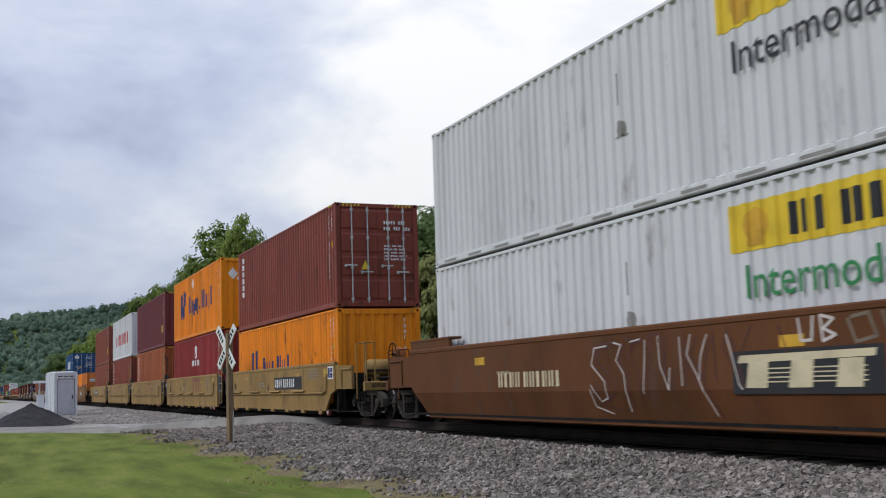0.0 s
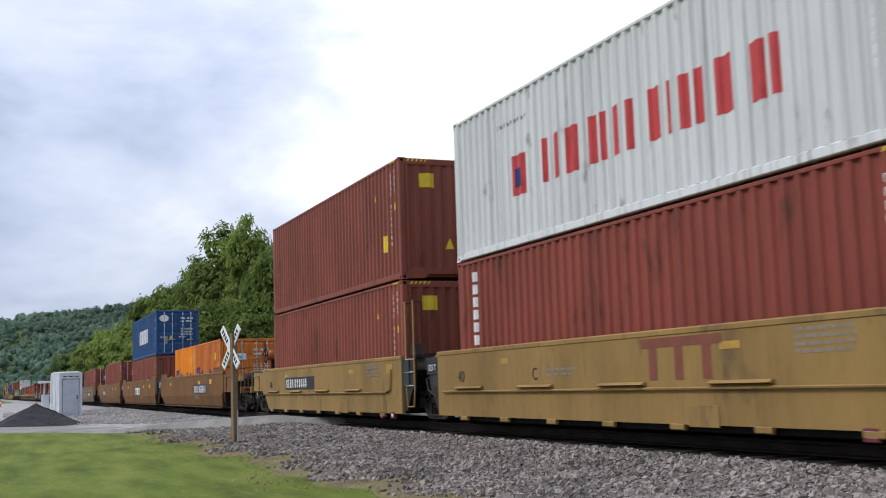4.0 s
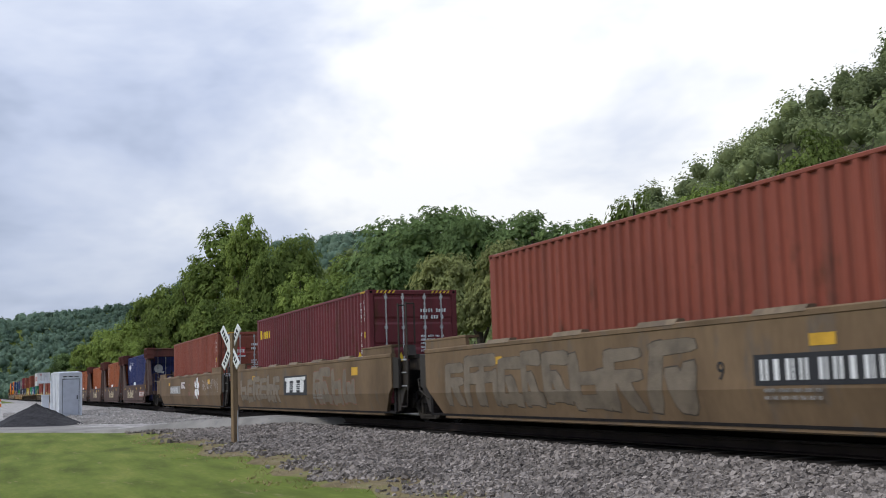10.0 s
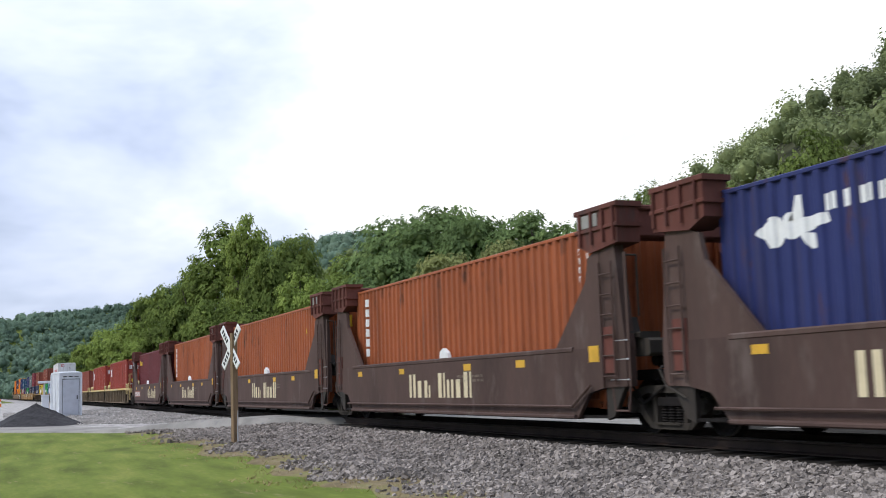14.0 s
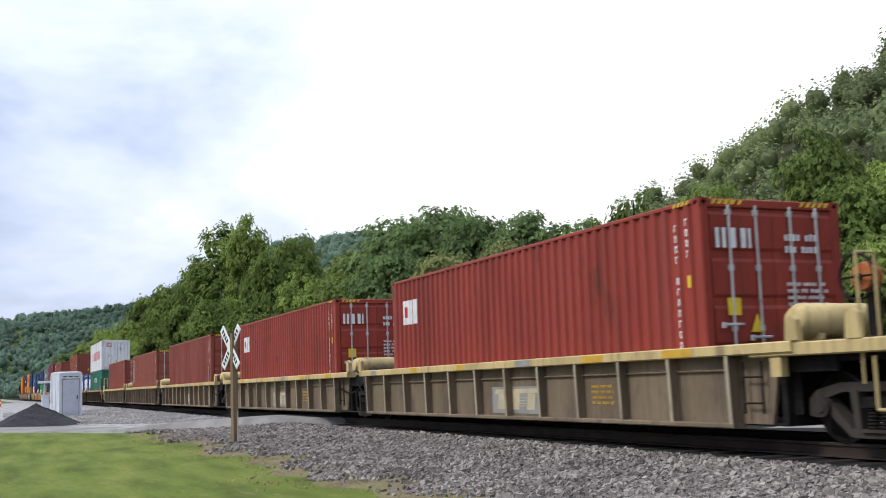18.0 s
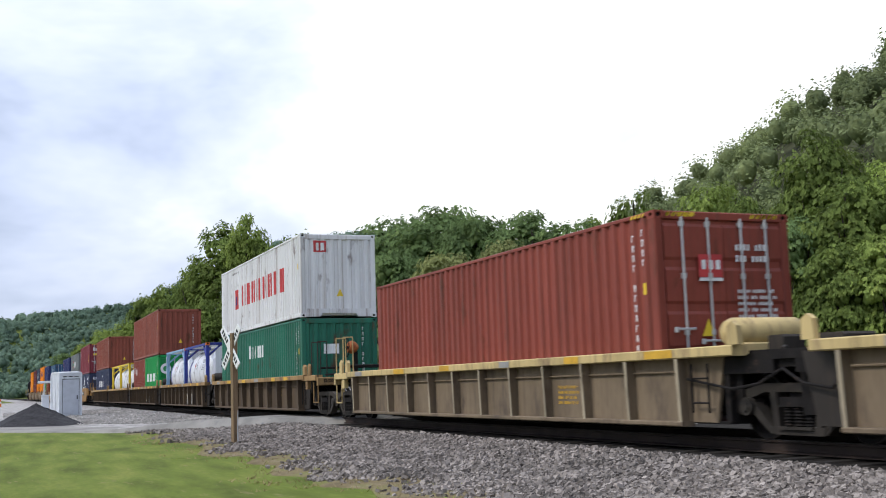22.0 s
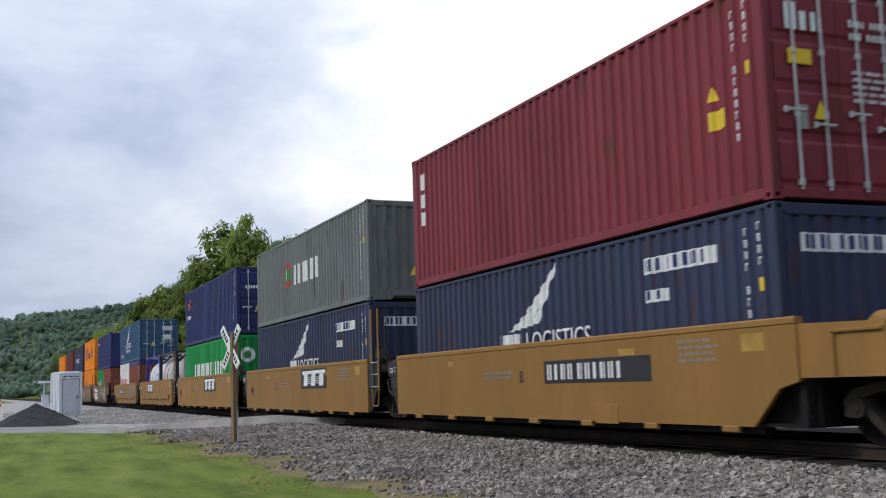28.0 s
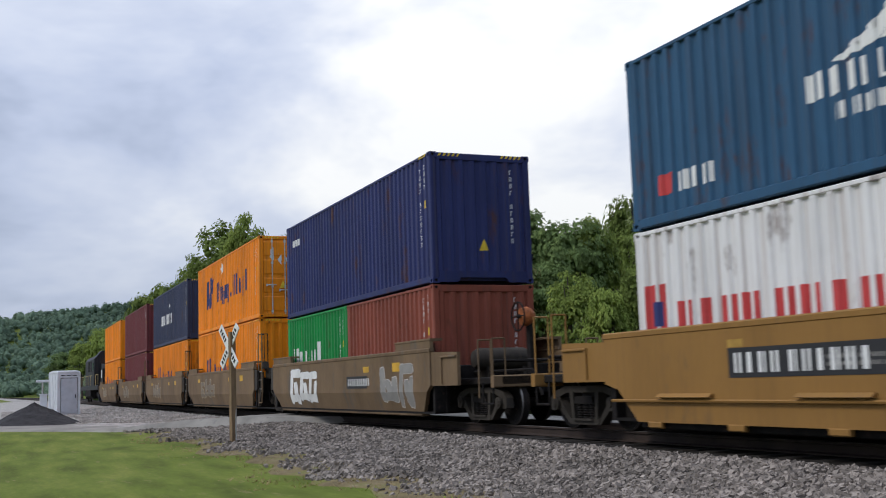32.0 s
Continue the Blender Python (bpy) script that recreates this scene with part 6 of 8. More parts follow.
def wing(u, v, k):
    """A spread wing of white slanted feathers."""
    out = []
    for i in range(5):
        x0, z0 = u + k * (-0.35 + 0.30 * i), v + k * 0.03 * i
        x1, z1 = u + k * (0.75 + 0.32 * i), v + k * (0.38 + 0.24 * i)
        out.append([(x0, z0), (x0 + k * 0.22, z0 - k * 0.02), (x1, z1), (x1 - k * 0.10, z1 + k * 0.05)])
    return out


def marks(c, key):
    """The emblems and names of a container as plain shapes in their colours."""
    L, H = c["long"], c["high"]

    def put(name, polys, ink, face="side", label="", **k):
        decal(name, polys, INK[ink], c, face, label, **k)
    if key in ("jb1", "jb2"):
        put("name_panel", [rect(9.9, 2.02, 4.6, 0.62)], "yellow", label="yellow name panel edged in black", lift=0.006)
        put("name_bars", letter_bars(11.05, 2.12, 0.40, [1, 1, 0, 1, 1, 1, 1], 0.75), "black", lift=0.010)
        put("emblem", [disc(10.4, 2.35, 0.22), rect(10.25, 2.08, 0.3, 0.2)], "gold", lift=0.012)
        text_on("name", "Intermodal", 0.62, INK["green" if key == "jb1" else "black"], c, pose(10.15 - L / 2, -1.232, 1.42) @ FACING)
        put("base_stripe", [rect(0.5 + 1.2 * i, 0.05, 0.6, 0.05) for i in range(12)], "grey", ribbed=False)
        put("hook_outline", [rect(7.4, 1.7, 0.04, 0.5), rect(7.25, 1.2, 0.35, 0.04), disc(7.42, 1.32, 0.14)], "grey")
    elif key == "hl":
        put("emblem", [rect(1.95, 1.0, 0.5, 1.2, 0.2), rect(2.6, 1.0, 0.42, 1.3, 0.3), rect(3.2, 1.6, 0.3, 0.6, 0.1)], "hlblue", label="dark blue emblem")
        put("name_bars", letter_bars(4.4, 1.16, 0.80, [1, 0.7, -0.7, 0.7, -0.7, 0.2, 1, 1, 0.7, -0.7, 1], 0.56, 0.15), "hlblue")
        put("hazard_diamond", [[(5.2, 2.45), (5.45, 2.2), (5.7, 2.45), (5.45, 2.7)]], "white")
        put("hazard_diamond", [[(0.3, 2.25), (0.5, 2.0), (0.7, 2.25), (0.5, 2.5)], [(0.65, 2.05), (0.85, 1.8), (1.05, 2.05), (0.85, 2.3)]], "white", "end")
    elif key == "hl_low":
        put("emblem", [rect(1.9, 0.9, 0.35, 0.85, 0.2), rect(2.45, 0.9, 0.35, 0.9, 0.2)], "hlblue", label="dark blue emblem")
        put("name_bars", letter_bars(3.6, 1.05, 0.48, [1, 0.7, -0.7, 0.7, -0.7, 0.2, 1, 1, 0.7, -0.7, 1], 0.58, 0.14), "hlblue")
    elif key == "hl20":
        put("emblem", [rect(0.35, 0.55, 0.35, 1.0, 0.12), rect(0.8, 0.6, 0.35, 0.95, 0.12)], "hlblue", label="dark blue emblem")
        put("name_bars", letter_bars(1.7, 0.85, 0.55, [1, 0.7, -0.7, 0.7, -0.7, 0.2, 1, 1, 0.7, -0.7, 1], 0.45, 0.12), "hlblue")
        put("label_patch", [rect(4.9, 1.75, 0.24, 0.32)], "yellow")
        put("door_sign", [rect(0.25, 1.72, 0.85, 0.26)], "white", "end", "white name sign on the door", lift=0.03, ribbed=False)
        put("door_sign_print", letter_bars(0.3, 1.78, 0.13, [1, .7, -.7, .7, -.7, 0, 1, 1, .7, .7], 0.4, 0.14), "green", "end", lift=0.034, ribbed=False)
    elif key == "magellan":
        put("emblem", [disc(6.2, 2.22, 0.29, k=1.1)], "white", label="round white emblem")
        put("emblem_mark", [[(6.05, 2.05), (6.35, 2.05), (6.22, 2.45)]], "red", lift=0.007)
        put("name_bars", letter_bars(5.24, 1.61, 0.25, [1] * 8, 0.8, 0.12), "white")
    elif key == "triton":
        put("name_bars", [rect(0.68, H * 0.85 - i * 0.25, 0.17, 0.19) for i in range(6)], "white", label="white name set upright")
    elif key == "notice":
        put("yellow_notice", [rect(L - 1.3, 0.75, 0.42, 0.4)], "yellow", label="yellow notice")
        put("hazard_triangle", [[(L - 1.9, 2.1), (L - 1.66, 2.1), (L - 1.78, 2.32)]], "yellow")
        put("yellow_notice", [rect(0.5, 2.2, 0.4, 0.34), rect(1.75, 0.55, 0.2, 0.5)], "yellow", "end")
    elif key in ("ym", "ym20"):
        u, v, h = (2.6, 0.98, 0.78) if key == "ym" else (0.2, 1.08, 0.42)
        put("emblem", [rect(u, v - 0.05, 0.28, 0.75), rect(u + 0.34, v - 0.05, 0.2, 0.75)], "red", label="red and blue emblem")
        put("emblem_mark", [rect(u + 0.15, v + 0.1, 0.25, 0.35)], "hlblue", lift=0.008)
        put("name_bars", letter_bars(u + 1.2 * h + 0.3, v, h, [1, 1, 1, 1, 0, 1, 1, 1, 1], 0.74 if key == "ym" else 0.80, 0.24 if key == "ym" else 0.32), "red")
        if key == "ym":
            put("emblem", [rect(0.42, H * 0.78, 0.42, 0.36)], "red", "end")
            put("emblem_mark", [rect(0.5, H * 0.8, 0.1, 0.24), rect(0.66, H * 0.8, 0.1, 0.24)], "white", "end", lift=0.008)
            put("address_print", letter_bars(2.0, 2.3, 0.1, [.7] * 14, 0.6, 0.4), "grey")
    elif key == "italia":
        put("name_bars", letter_bars(3.88, 0.88, 0.86, [1, 1, 1, 1, 1, 1], 0.70, 0.14, 0.04), "white", label="bold white name")
        put("round_sign", [disc(0.45, 2.12, 0.27, k=0.75)], "white", "end", "oval white sign", lift=0.03, ribbed=False)
        put("grey_patch", [rect(0.45, 0.65, 0.2, 0.42)], "grey", "end", lift=0.03, ribbed=False)
    elif key == "tal":
        put("door_sign", [rect(0.72, H * 0.66, 0.42, 0.34)], "red", "end", "red door sign", lift=0.03, ribbed=False)
        put("door_sign_print", letter_bars(0.77, H * 0.70, 0.14, [1, 1, 1], 0.7, 0.2) + [rect(0.72, H * 0.64, 0.42, 0.05)], "white", "end", lift=0.034, ribbed=False)
        put("end_hazard_stripe", [rect(0.2 + 0.1 * i, H - 0.08, 0.05, 0.06, 0.03) for i in range(5)] + [rect(1.75 + 0.1 * i, H - 0.08, 0.05, 0.06, 0.03) for i in range(5)], "yellow", "end", ribbed=False)
    elif key == "touax":
        put("name_bars", letter_bars(0.49, 2.20, 0.30, [1, .8, .8, .8, .8], 0.86, 0.14), "yellow", label="small yellow name")
        put("hazard_triangle", [[(L - 0.95, 1.1), (L - 0.7, 1.1), (L - 0.82, 1.35)]], "yellow")
    elif key == "cronos":
        put("emblem", [disc(1.05, 2.2, 0.20), disc(1.38, 2.24, 0.17), [(1.35, 2.3), (1.45, 2.6), (1.6, 2.58), (1.62, 2.3)], [(1.5, 2.3), (1.98, 2.32), (2.02, 2.2), (1.5, 2.1)], [(1.5, 2.15), (1.75, 2.1), (1.78, 1.92), (1.68, 1.92)], [(0.72, 2.22), (0.9, 2.35), (0.9, 2.1)]], "white", label="white beast emblem")
        put("name_bars", letter_bars(1.95, 2.33, 0.2, [1] * 6, 1.1, 0.3), "white")
        put("emblem", [disc(0.5, 1.9, 0.26), [(0.5, 1.7), (0.85, 1.75), (0.8, 1.6)]], "white", "end", lift=0.03, ribbed=False)
    elif key == "cai":
        put("emblem", [rect(0.62, 1.84, 0.55, 0.55), rect(1.32, 1.84, 0.26, 0.55)], "white", label="white emblem")
        put("emblem_gap", [rect(0.80, 2.0, 0.2, 0.25)], "red", lift=0.008)
        put("door_emblem", letter_bars(0.22, H * 0.76, 0.28, [1, 1, 1], 0.62, 0.14), "white", "end", lift=0.03, ribbed=False)
        put("yellow_notice", [rect(0.36, H * 0.44, 0.22, 0.24)], "yellow", "end", lift=0.03, ribbed=False)
        put("end_hazard_stripe", [rect(0.2 + 0.1 * i, H - 0.08, 0.05, 0.06, 0.03) for i in range(4)] + [rect(1.85 + 0.1 * i, H - 0.08, 0.05, 0.06, 0.03) for i in range(4)], "yellow", "end", ribbed=False)
    elif key == "capital":
        put("name_bars", letter_bars(4.95, 1.58, 0.44, [1.05, 0.95, 0.95, 0.95, 0.95, 0.95, 0.95], 0.66, 0.14), "white")
        put("end_panel", [rect(0.7, 1.5, 0.5, 0.3)], "white", "end")
    elif key in ("ever", "ever20"):
        if key == "ever":
            put("name_bars", letter_bars(2.65, 1.08, 0.61, [1] * 9, 1.08, 0.17), "white", label="bold white name")
        else:
            put("name_bars", letter_bars(1.0, 1.13, 0.46, [1] * 9, 0.87, 0.14), "white", label="bold white name")
        put("round_sign", [disc(0.42, H * 0.70, 0.30)], "white", "end", "round white emblem", lift=0.03, ribbed=key == "ever")
        put("round_sign_mark", [disc(0.42, H * 0.70, 0.15)], "green", "end", lift=0.036, ribbed=key == "ever")
    elif key == "patch":
        put("hazard_diamond", [[(1.4, 1.85), (1.6, 1.6), (1.85, 1.8), (1.55, 2.1)]], "white")
        put("small_emblem", [rect(0.4, 1.75, 0.15, 0.4)], "white")
    elif key == "cma":
        put("name_bars", letter_bars(3.1, 1.1, 0.52, [1, 1, 1, 0, 1, 1, 1], 1.05, 0.16), "white")
        put("emblem", [[(6.0, 1.9), (6.5, 2.2), (6.6, 2.0)]], "white")
    elif key in ("nyk", "nykteal"):
        u = 4.95 if key == "nyk" else 4.57
        put("wing", wing(u, 1.38, 0.80), "white", label="white wing emblem")
        put("name_bars", letter_bars(u - 0.72, 1.0, 0.33, [1, 1, 1], 0.85, 0.14), "white")
        text_on("name", "LOGISTICS", 0.48, INK["white"], c, pose(u + 0.42 - L / 2, -1.232, 1.0) @ FACING)
        if key == "nyk":
            put("panel_print", letter_bars(L - 2.96, H * 0.615, 0.13, [1, 1, 0, 1, 1], 0.5, 0.3), "hlblue", lift=0.012)
            put("number_panel", [rect(L - 3.0, H * 0.76, 1.75, 0.24)] + [rect(L - 3.0, H * 0.60, 0.6, 0.18)], "white", label="white number panel")
            put("panel_print", letter_bars(L - 2.95, H * 0.775, 0.18, [1, 1, 1, 1, 0, 1, 0, 1, 1, 1, 1, 1, 1], 0.42, 0.26), "hlblue", lift=0.012)
            put("number_panel", [rect(0.4, H * 0.76, 1.75, 0.24)], "white", "end", "white number panel")
            put("panel_print", letter_bars(0.45, H * 0.775, 0.18, [1, 1, 1, 1, 0, 1, 0, 1, 1, 1, 1, 1, 1], 0.42, 0.26), "hlblue", "end", lift=0.012)
        else:
            put("second_line", letter_bars(u - 0.3, 0.70, 0.2, [1, 0, 1, 1, 1, 1, 1, 1, 1, 1], 0.8, 0.2), "white")
            put("flag", [rect(0.7, 0.42, 0.34, 0.3, 0.02)], "red")
            put("name_bars", letter_bars(1.15, 0.42, 0.28, [1, 1, 1], 0.9, 0.1), "white")
            put("door_panel", [rect(1.45, H * 0.72, 0.6, 0.28), rect(1.5, H * 0.5, 0.5, 0.3)], "white", "end", lift=0.03, ribbed=False)
    elif key == "tex":
        put("name_bars", [rect(0.5, 2.15, 0.24, 0.36), rect(0.5, 1.75, 0.24, 0.3), rect(0.5, 1.35, 0.24, 0.3)], "white", label="white name set upright")
        put("door_sign", letter_bars(0.35, 2.2, 0.3, [1.2, .85, .85], 0.62, 0.1), "white", "end", lift=0.03, ribbed=False)
        put("yellow_notice", [rect(0.36, 1.75, 0.38, 0.2)], "yellow", "end", lift=0.03, ribbed=False)
        put("yellow_notice", [rect(L - 1.25, 1.1, 0.4, 0.26)], "yellow")
        put("hazard_triangle", [[(L - 1.2, 1.5), (L - 1.0, 1.5), (L - 1.1, 1.7)]], "yellow")
        put("grey_patch", [rect(0.42, 0.9, 0.2, 0.32)], "grey", "end", lift=0.03, ribbed=False)
    elif key == "mol":
        put("emblem", [disc(4.15, 1.45, 0.48, k=0.85)], "red", label="red and green shield")
        put("emblem_field", [disc(4.15, 1.45, 0.34, k=0.85)], "green", lift=0.008)
        put("emblem_mark", [rect(4.0, 1.3, 0.12, 0.35), rect(4.2, 1.2, 0.1, 0.3)], "white", lift=0.011)
        put("name_bars", letter_bars(4.97, 1.07, 0.62, [1, 1, 1], 1.15, 0.34), "white")
    elif key == "xines":
        put("emblem", [[(0.6, 1.70), (0.78, 1.70), (1.55, 2.18), (1.4, 2.2)], [(0.52, 2.0), (0.62, 2.1), (1.5, 1.82), (1.45, 1.75)]], "orange", label="orange star emblem")
        put("name_bars", letter_bars(0.4, 1.26, 0.17, [1] * 5, 1.2, 0.3), "white")
        put("door_emblem", letter_bars(0.35, 1.75, 0.12, [1] * 5, 0.7, 0.15), "white", "end", lift=0.03, ribbed=False)
    elif key == "uasc":
        put("name_bars", letter_bars(0.6, 1.1, 0.55, [1, .8, .8, .8, 1.2], 0.95, 0.3), "white")
    elif key == "tarp":
        s = Shape()
        for sy in (-1, 1):
            pts = [(x, sy * (1.226 + 0.012 * math.sin(x * 9)), H - 0.30 - 0.03 * math.sin(x * 5 + 1)) for x in np.linspace(-L / 2 + 0.12, L / 2 - 0.02, 24)]
            top = [(q[0], sy * 1.215, H + 0.004) for q in pts]
            n = len(pts)
            f = [(i, i + 1, n + i + 1, n + i) for i in range(n - 1)]
            s.add(pts + top, f if sy < 0 else [g[::-1] for g in f])
        s.add([(L / 2 - 0.02, -1.22, H + 0.006), (L / 2 - 0.02, 1.22, H + 0.006), (-L / 2 + 0.12, 1.22, H + 0.006), (-L / 2 + 0.12, -1.22, H + 0.006)], [(0, 1, 2, 3)])
        s.add([(L / 2 + 0.004, -1.22, H - 0.30), (L / 2 + 0.004, 1.22, H - 0.30), (L / 2 + 0.002, 1.22, H + 0.006), (L / 2 + 0.002, -1.22, H + 0.006)], [(0, 1, 2, 3)])
        part("tarpaulin", s, P["royal"], c, "blue tarpaulin laced over the top")
    elif key == "smallname":
        put("name_bars", [rect(0.75, 2.2, 0.1, 0.2)] + letter_bars(0.95, 2.2, 0.2, [1, 1, 1], 0.8, 0.1), "white")


def lay(s, poly, x_up, y, lift):
    """Adds a flat convex shape of (along, up) to the near side of a car; the lower half of a deep side leans inwards."""
    if y > -1.55:
        s.add([(p[0], y - lift, p[1]) for p in poly], [tuple(range(len(poly)))])
        return
    turned = [(p[1], p[0]) for p in poly]
    for a, b in ((x_up, 9.0), (-9.0, x_up)):
        half = clip(turned, a, b)
        if len(half) > 2:
            s.add([(q[1], y - lift + 0.26 * max(0.0, x_up - q[0]), q[0]) for q in half], [tuple(range(len(half)))])


def rounded(poly):
    """The polygon with its corners cut."""
    return [(p[0] * (1 - k) + q[0] * k, p[1] * (1 - k) + q[1] * k) for p, q in zip(poly, poly[1:] + poly[:1]) for k in (0.16, 0.84)]


def swollen(poly, d):
    """The polygon pushed out from its middle by about d."""
    cx, cz = sum(p[0] for p in poly) / len(poly), sum(p[1] for p in poly) / len(poly)
    out = []
    for x, z in poly:
        n = Vector((x - cx, z - cz))
        n = n * (1 + d / max(n.length, 0.05))
        out.append((cx + n.x, cz + n.y))
    return out


def spray(car, seed, x0, x1, z0, z1, inks, y):
    """Sprayed shapes: fat unreadable blocks of crossing bars with a darker edge."""
    r = random.Random(seed)
    fill, line = inks
    s, o = Shape(), Shape()
    x = x0
    while x < x1 - 0.4:
        w = r.uniform(0.75, 1.15)
        h0, h1 = z0 + r.uniform(0, 0.12), z1 - r.uniform(0, 0.15)
        hh, lean, k = h1 - h0, r.uniform(-0.12, 0.16), w * r.uniform(0.26, 0.34)
        bars = [[(x, h0), (x + k, h0 - 0.03), (x + k + lean, h1), (x + lean, h1 - 0.04)]]
        for b in r.sample(("top", "mid", "low", "right", "slash"), 3):
            if b == "right":
                bars.append([(x + w - k, h0 + 0.02), (x + w, h0 - 0.02), (x + w + lean * 0.6, h0 + hh * 0.7), (x + w - k + lean * 0.6, h0 + hh * 0.66)])
            elif b == "slash":
                bars.append([(x + w * 0.6, h0), (x + w * 0.98, h0 - 0.04), (x + w * 0.62 + lean, h0 + hh * 0.62), (x + w * 0.25 + lean, h0 + hh * 0.6)])
            else:
                f = {"top": 0.76, "mid": 0.42, "low": 0.02}[b]
                bars.append([(x + 0.05 + lean * f, h0 + hh * f), (x + w + lean * f, h0 + hh * (f + r.uniform(-0.06, 0.06))), (x + w * 0.95 + lean * f, h0 + hh * (f + 0.24)), (x + lean * f, h0 + hh * (f + 0.22))])
        for i, q in enumerate(bars):
            q = rounded(q)
            lay(o, swollen(q, 0.022), 0.66, y, 0.002)
            lay(s, q, 0.66, y, 0.0045 + 0.0004 * i)
        x += w * r.uniform(0.92, 1.05)
    tagged(part("sprayed_outline", o, INK[line], car, "sprayed graffiti edges"), kind="stuff")
    tagged(part("sprayed_fill", s, INK[fill], car, "sprayed graffiti blocks"), kind="stuff")


def strokes(car, lines, ink, y, wide):
    """Loose sprayed strokes, each a thin bent line."""
    s = Shape()
    for line in lines:
        for (x0, z0), (x1, z1) in zip(line, line[1:]):
            d = Vector((x1 - x0, z1 - z0))
            n = Vector((-d.y, d.x)).normalized() * wide
            e = d.normalized() * wide * 0.6
            lay(s, [(x0 - e.x + n.x, z0 - e.y + n.y), (x0 - e.x - n.x, z0 - e.y - n.y), (x1 + e.x - n.x, z1 + e.y - n.y), (x1 + e.x + n.x, z1 + e.y + n.y)], 0.66, y, 0.0)
    tagged(part("sprayed_line", s, INK[ink], car, "thin sprayed graffiti strokes"), kind="stuff")


def scribble(car, seed, x0, x1, z0, z1, ink, y, wide=0.012):
    """A quick unreadable tag: hooks, loops and slashes one after another."""
    r = random.Random(seed)
    lines, x = [], x0
    while x < x1:
        w, h = r.uniform(0.22, 0.42), (z1 - z0) * r.uniform(0.6, 1.0)
        b = z0 + r.uniform(0, (z1 - z0) - h)
        kind = r.choice(("arch", "loop", "slant", "curl", "wave"))
        if kind == "loop":
            lines.append([(x + w * (0.5 + 0.5 * math.cos(k * 0.7)), b + h * (0.5 + 0.5 * math.sin(k * 0.7))) for k in range(10)])
        elif kind == "arch":
            lines.append([(x + w * (0.5 - 0.5 * math.cos(k * 0.45)), b + h * math.sin(k * 0.45) ** 0.6) for k in range(7)])
        elif kind == "slant":
            lines += [[(x, b), (x + w * 0.4, b + h)], [(x + w * 0.45, b - 0.05), (x + w * 0.8, b + h * 0.7)]]
        elif kind == "curl":
            lines.append([(x + w * (0.5 + (0.5 - 0.04 * k) * math.cos(k * 0.8)), b + h * (0.5 + (0.5 - 0.04 * k) * math.sin(k * 0.8))) for k in range(11)])
        else:
            lines.append([(x + w * k / 5, b + h * (0.1 + 0.8 * (k % 2))) for k in range(6)])
        x += w * r.uniform(1.0, 1.3)
    strokes(car, lines, ink, y, wide)


def build_train():
    for i, (s, kind, half, paint_name, front, rear, loads) in enumerate(TRAIN):
        reach = [1.35, 1.35]
        for side, k in ((0, i - 1), (1, i + 1)):
            if 0 <= k < len(TRAIN):
                reach[side] = (abs(TRAIN[k][0] - s) - TRAIN[k][2] - half) / 2
        car = rolls(well_car(kind, half, paint_name, front, rear, 100 + i, reach), s)
        for dx, tier, L, H, colour, words, door, key in loads:
            base = FLOOR
            if tier:
                base += 0.03 + max(q[3] for q in loads if q[1] == 0)
            if colour.startswith("tank"):
                c = tank(colour, words, {"frameblue": "white tank in a dark blue frame", "framepale": "white tank in a pale blue frame", "frameyellow": "white tank in a yellow frame", "frameblack": "bare steel tank in a black frame"}[words], door)
            else:
                c = container(L, H, colour, words, door)
                marks(c, key)
            rolls(c, s + dx, base)
        car["row"] = i
    return {o["row"]: o for o, _, _ in ROLLING if "row" in o}


CARS = build_train()


# ---- lettering and spray paint on the cars ----
def side_of(kind):
    return {"w40": -1.50, "w53": -1.58, "tub": -1.27, "sl": -1.50}[kind]


def glyphs(x, z, h):
    """A car's mark as plain bars."""
    return [poly for q in letter_bars(x, z, h, [1, 1, 1, 1, 0, 1, 1, 1, 1, 1, 1], 0.58, 0.34) for poly in (q if isinstance(q[0][0], tuple) else [q])]


def number_plate_panel(row, x, z=0.80, w=3.2, h=0.37, back="black", ink="white"):
    """A long dark panel with the car's mark as plain bars."""
    car, y = CARS[row], side_of(TRAIN[row][1])
    plate(car, x, z, w, h, y, back, glyphs(x + 0.12, z + 0.06, h - 0.12), ink, "dark panel with the car's number")


def emblem_panel(row, x, z, w, h, back="black", ink="white"):
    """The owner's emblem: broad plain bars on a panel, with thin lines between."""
    car, y = CARS[row], side_of(TRAIN[row][1])
    b = part("emblem_panel", Shape().box(x, x + w, y - 0.004, y, z, z + h), INK[back], car, "panel with the owner's emblem")
    k = (w - 0.3) / 3
    for i in range(4):
        part("emblem_line", Shape().box(x + 0.3, x + w - 0.25, y - 0.006, y - 0.004, z + h * (0.26 + 0.1 * i), z + h * (0.29 + 0.1 * i)), INK[ink], b)
    bars = [[(x + 0.12, z + h * 0.72), (x + w - 0.12, z + h * 0.76), (x + w - 0.10, z + h * 0.92), (x + 0.16, z + h * 0.90)]]
    for i in range(3):
        u = x + 0.12 + i * (k + 0.03)
        bars.append([(u + k * 0.18, z + h * 0.14), (u + k * 0.72, z + h * 0.14), (u + k * 0.78, z + h * 0.74), (u + k * 0.28, z + h * 0.74)])
    for poly in bars:
        part("emblem_bar", Shape().add([(p[0], y - 0.008, p[1]) for p in poly], [tuple(range(4))]), INK[ink], b)


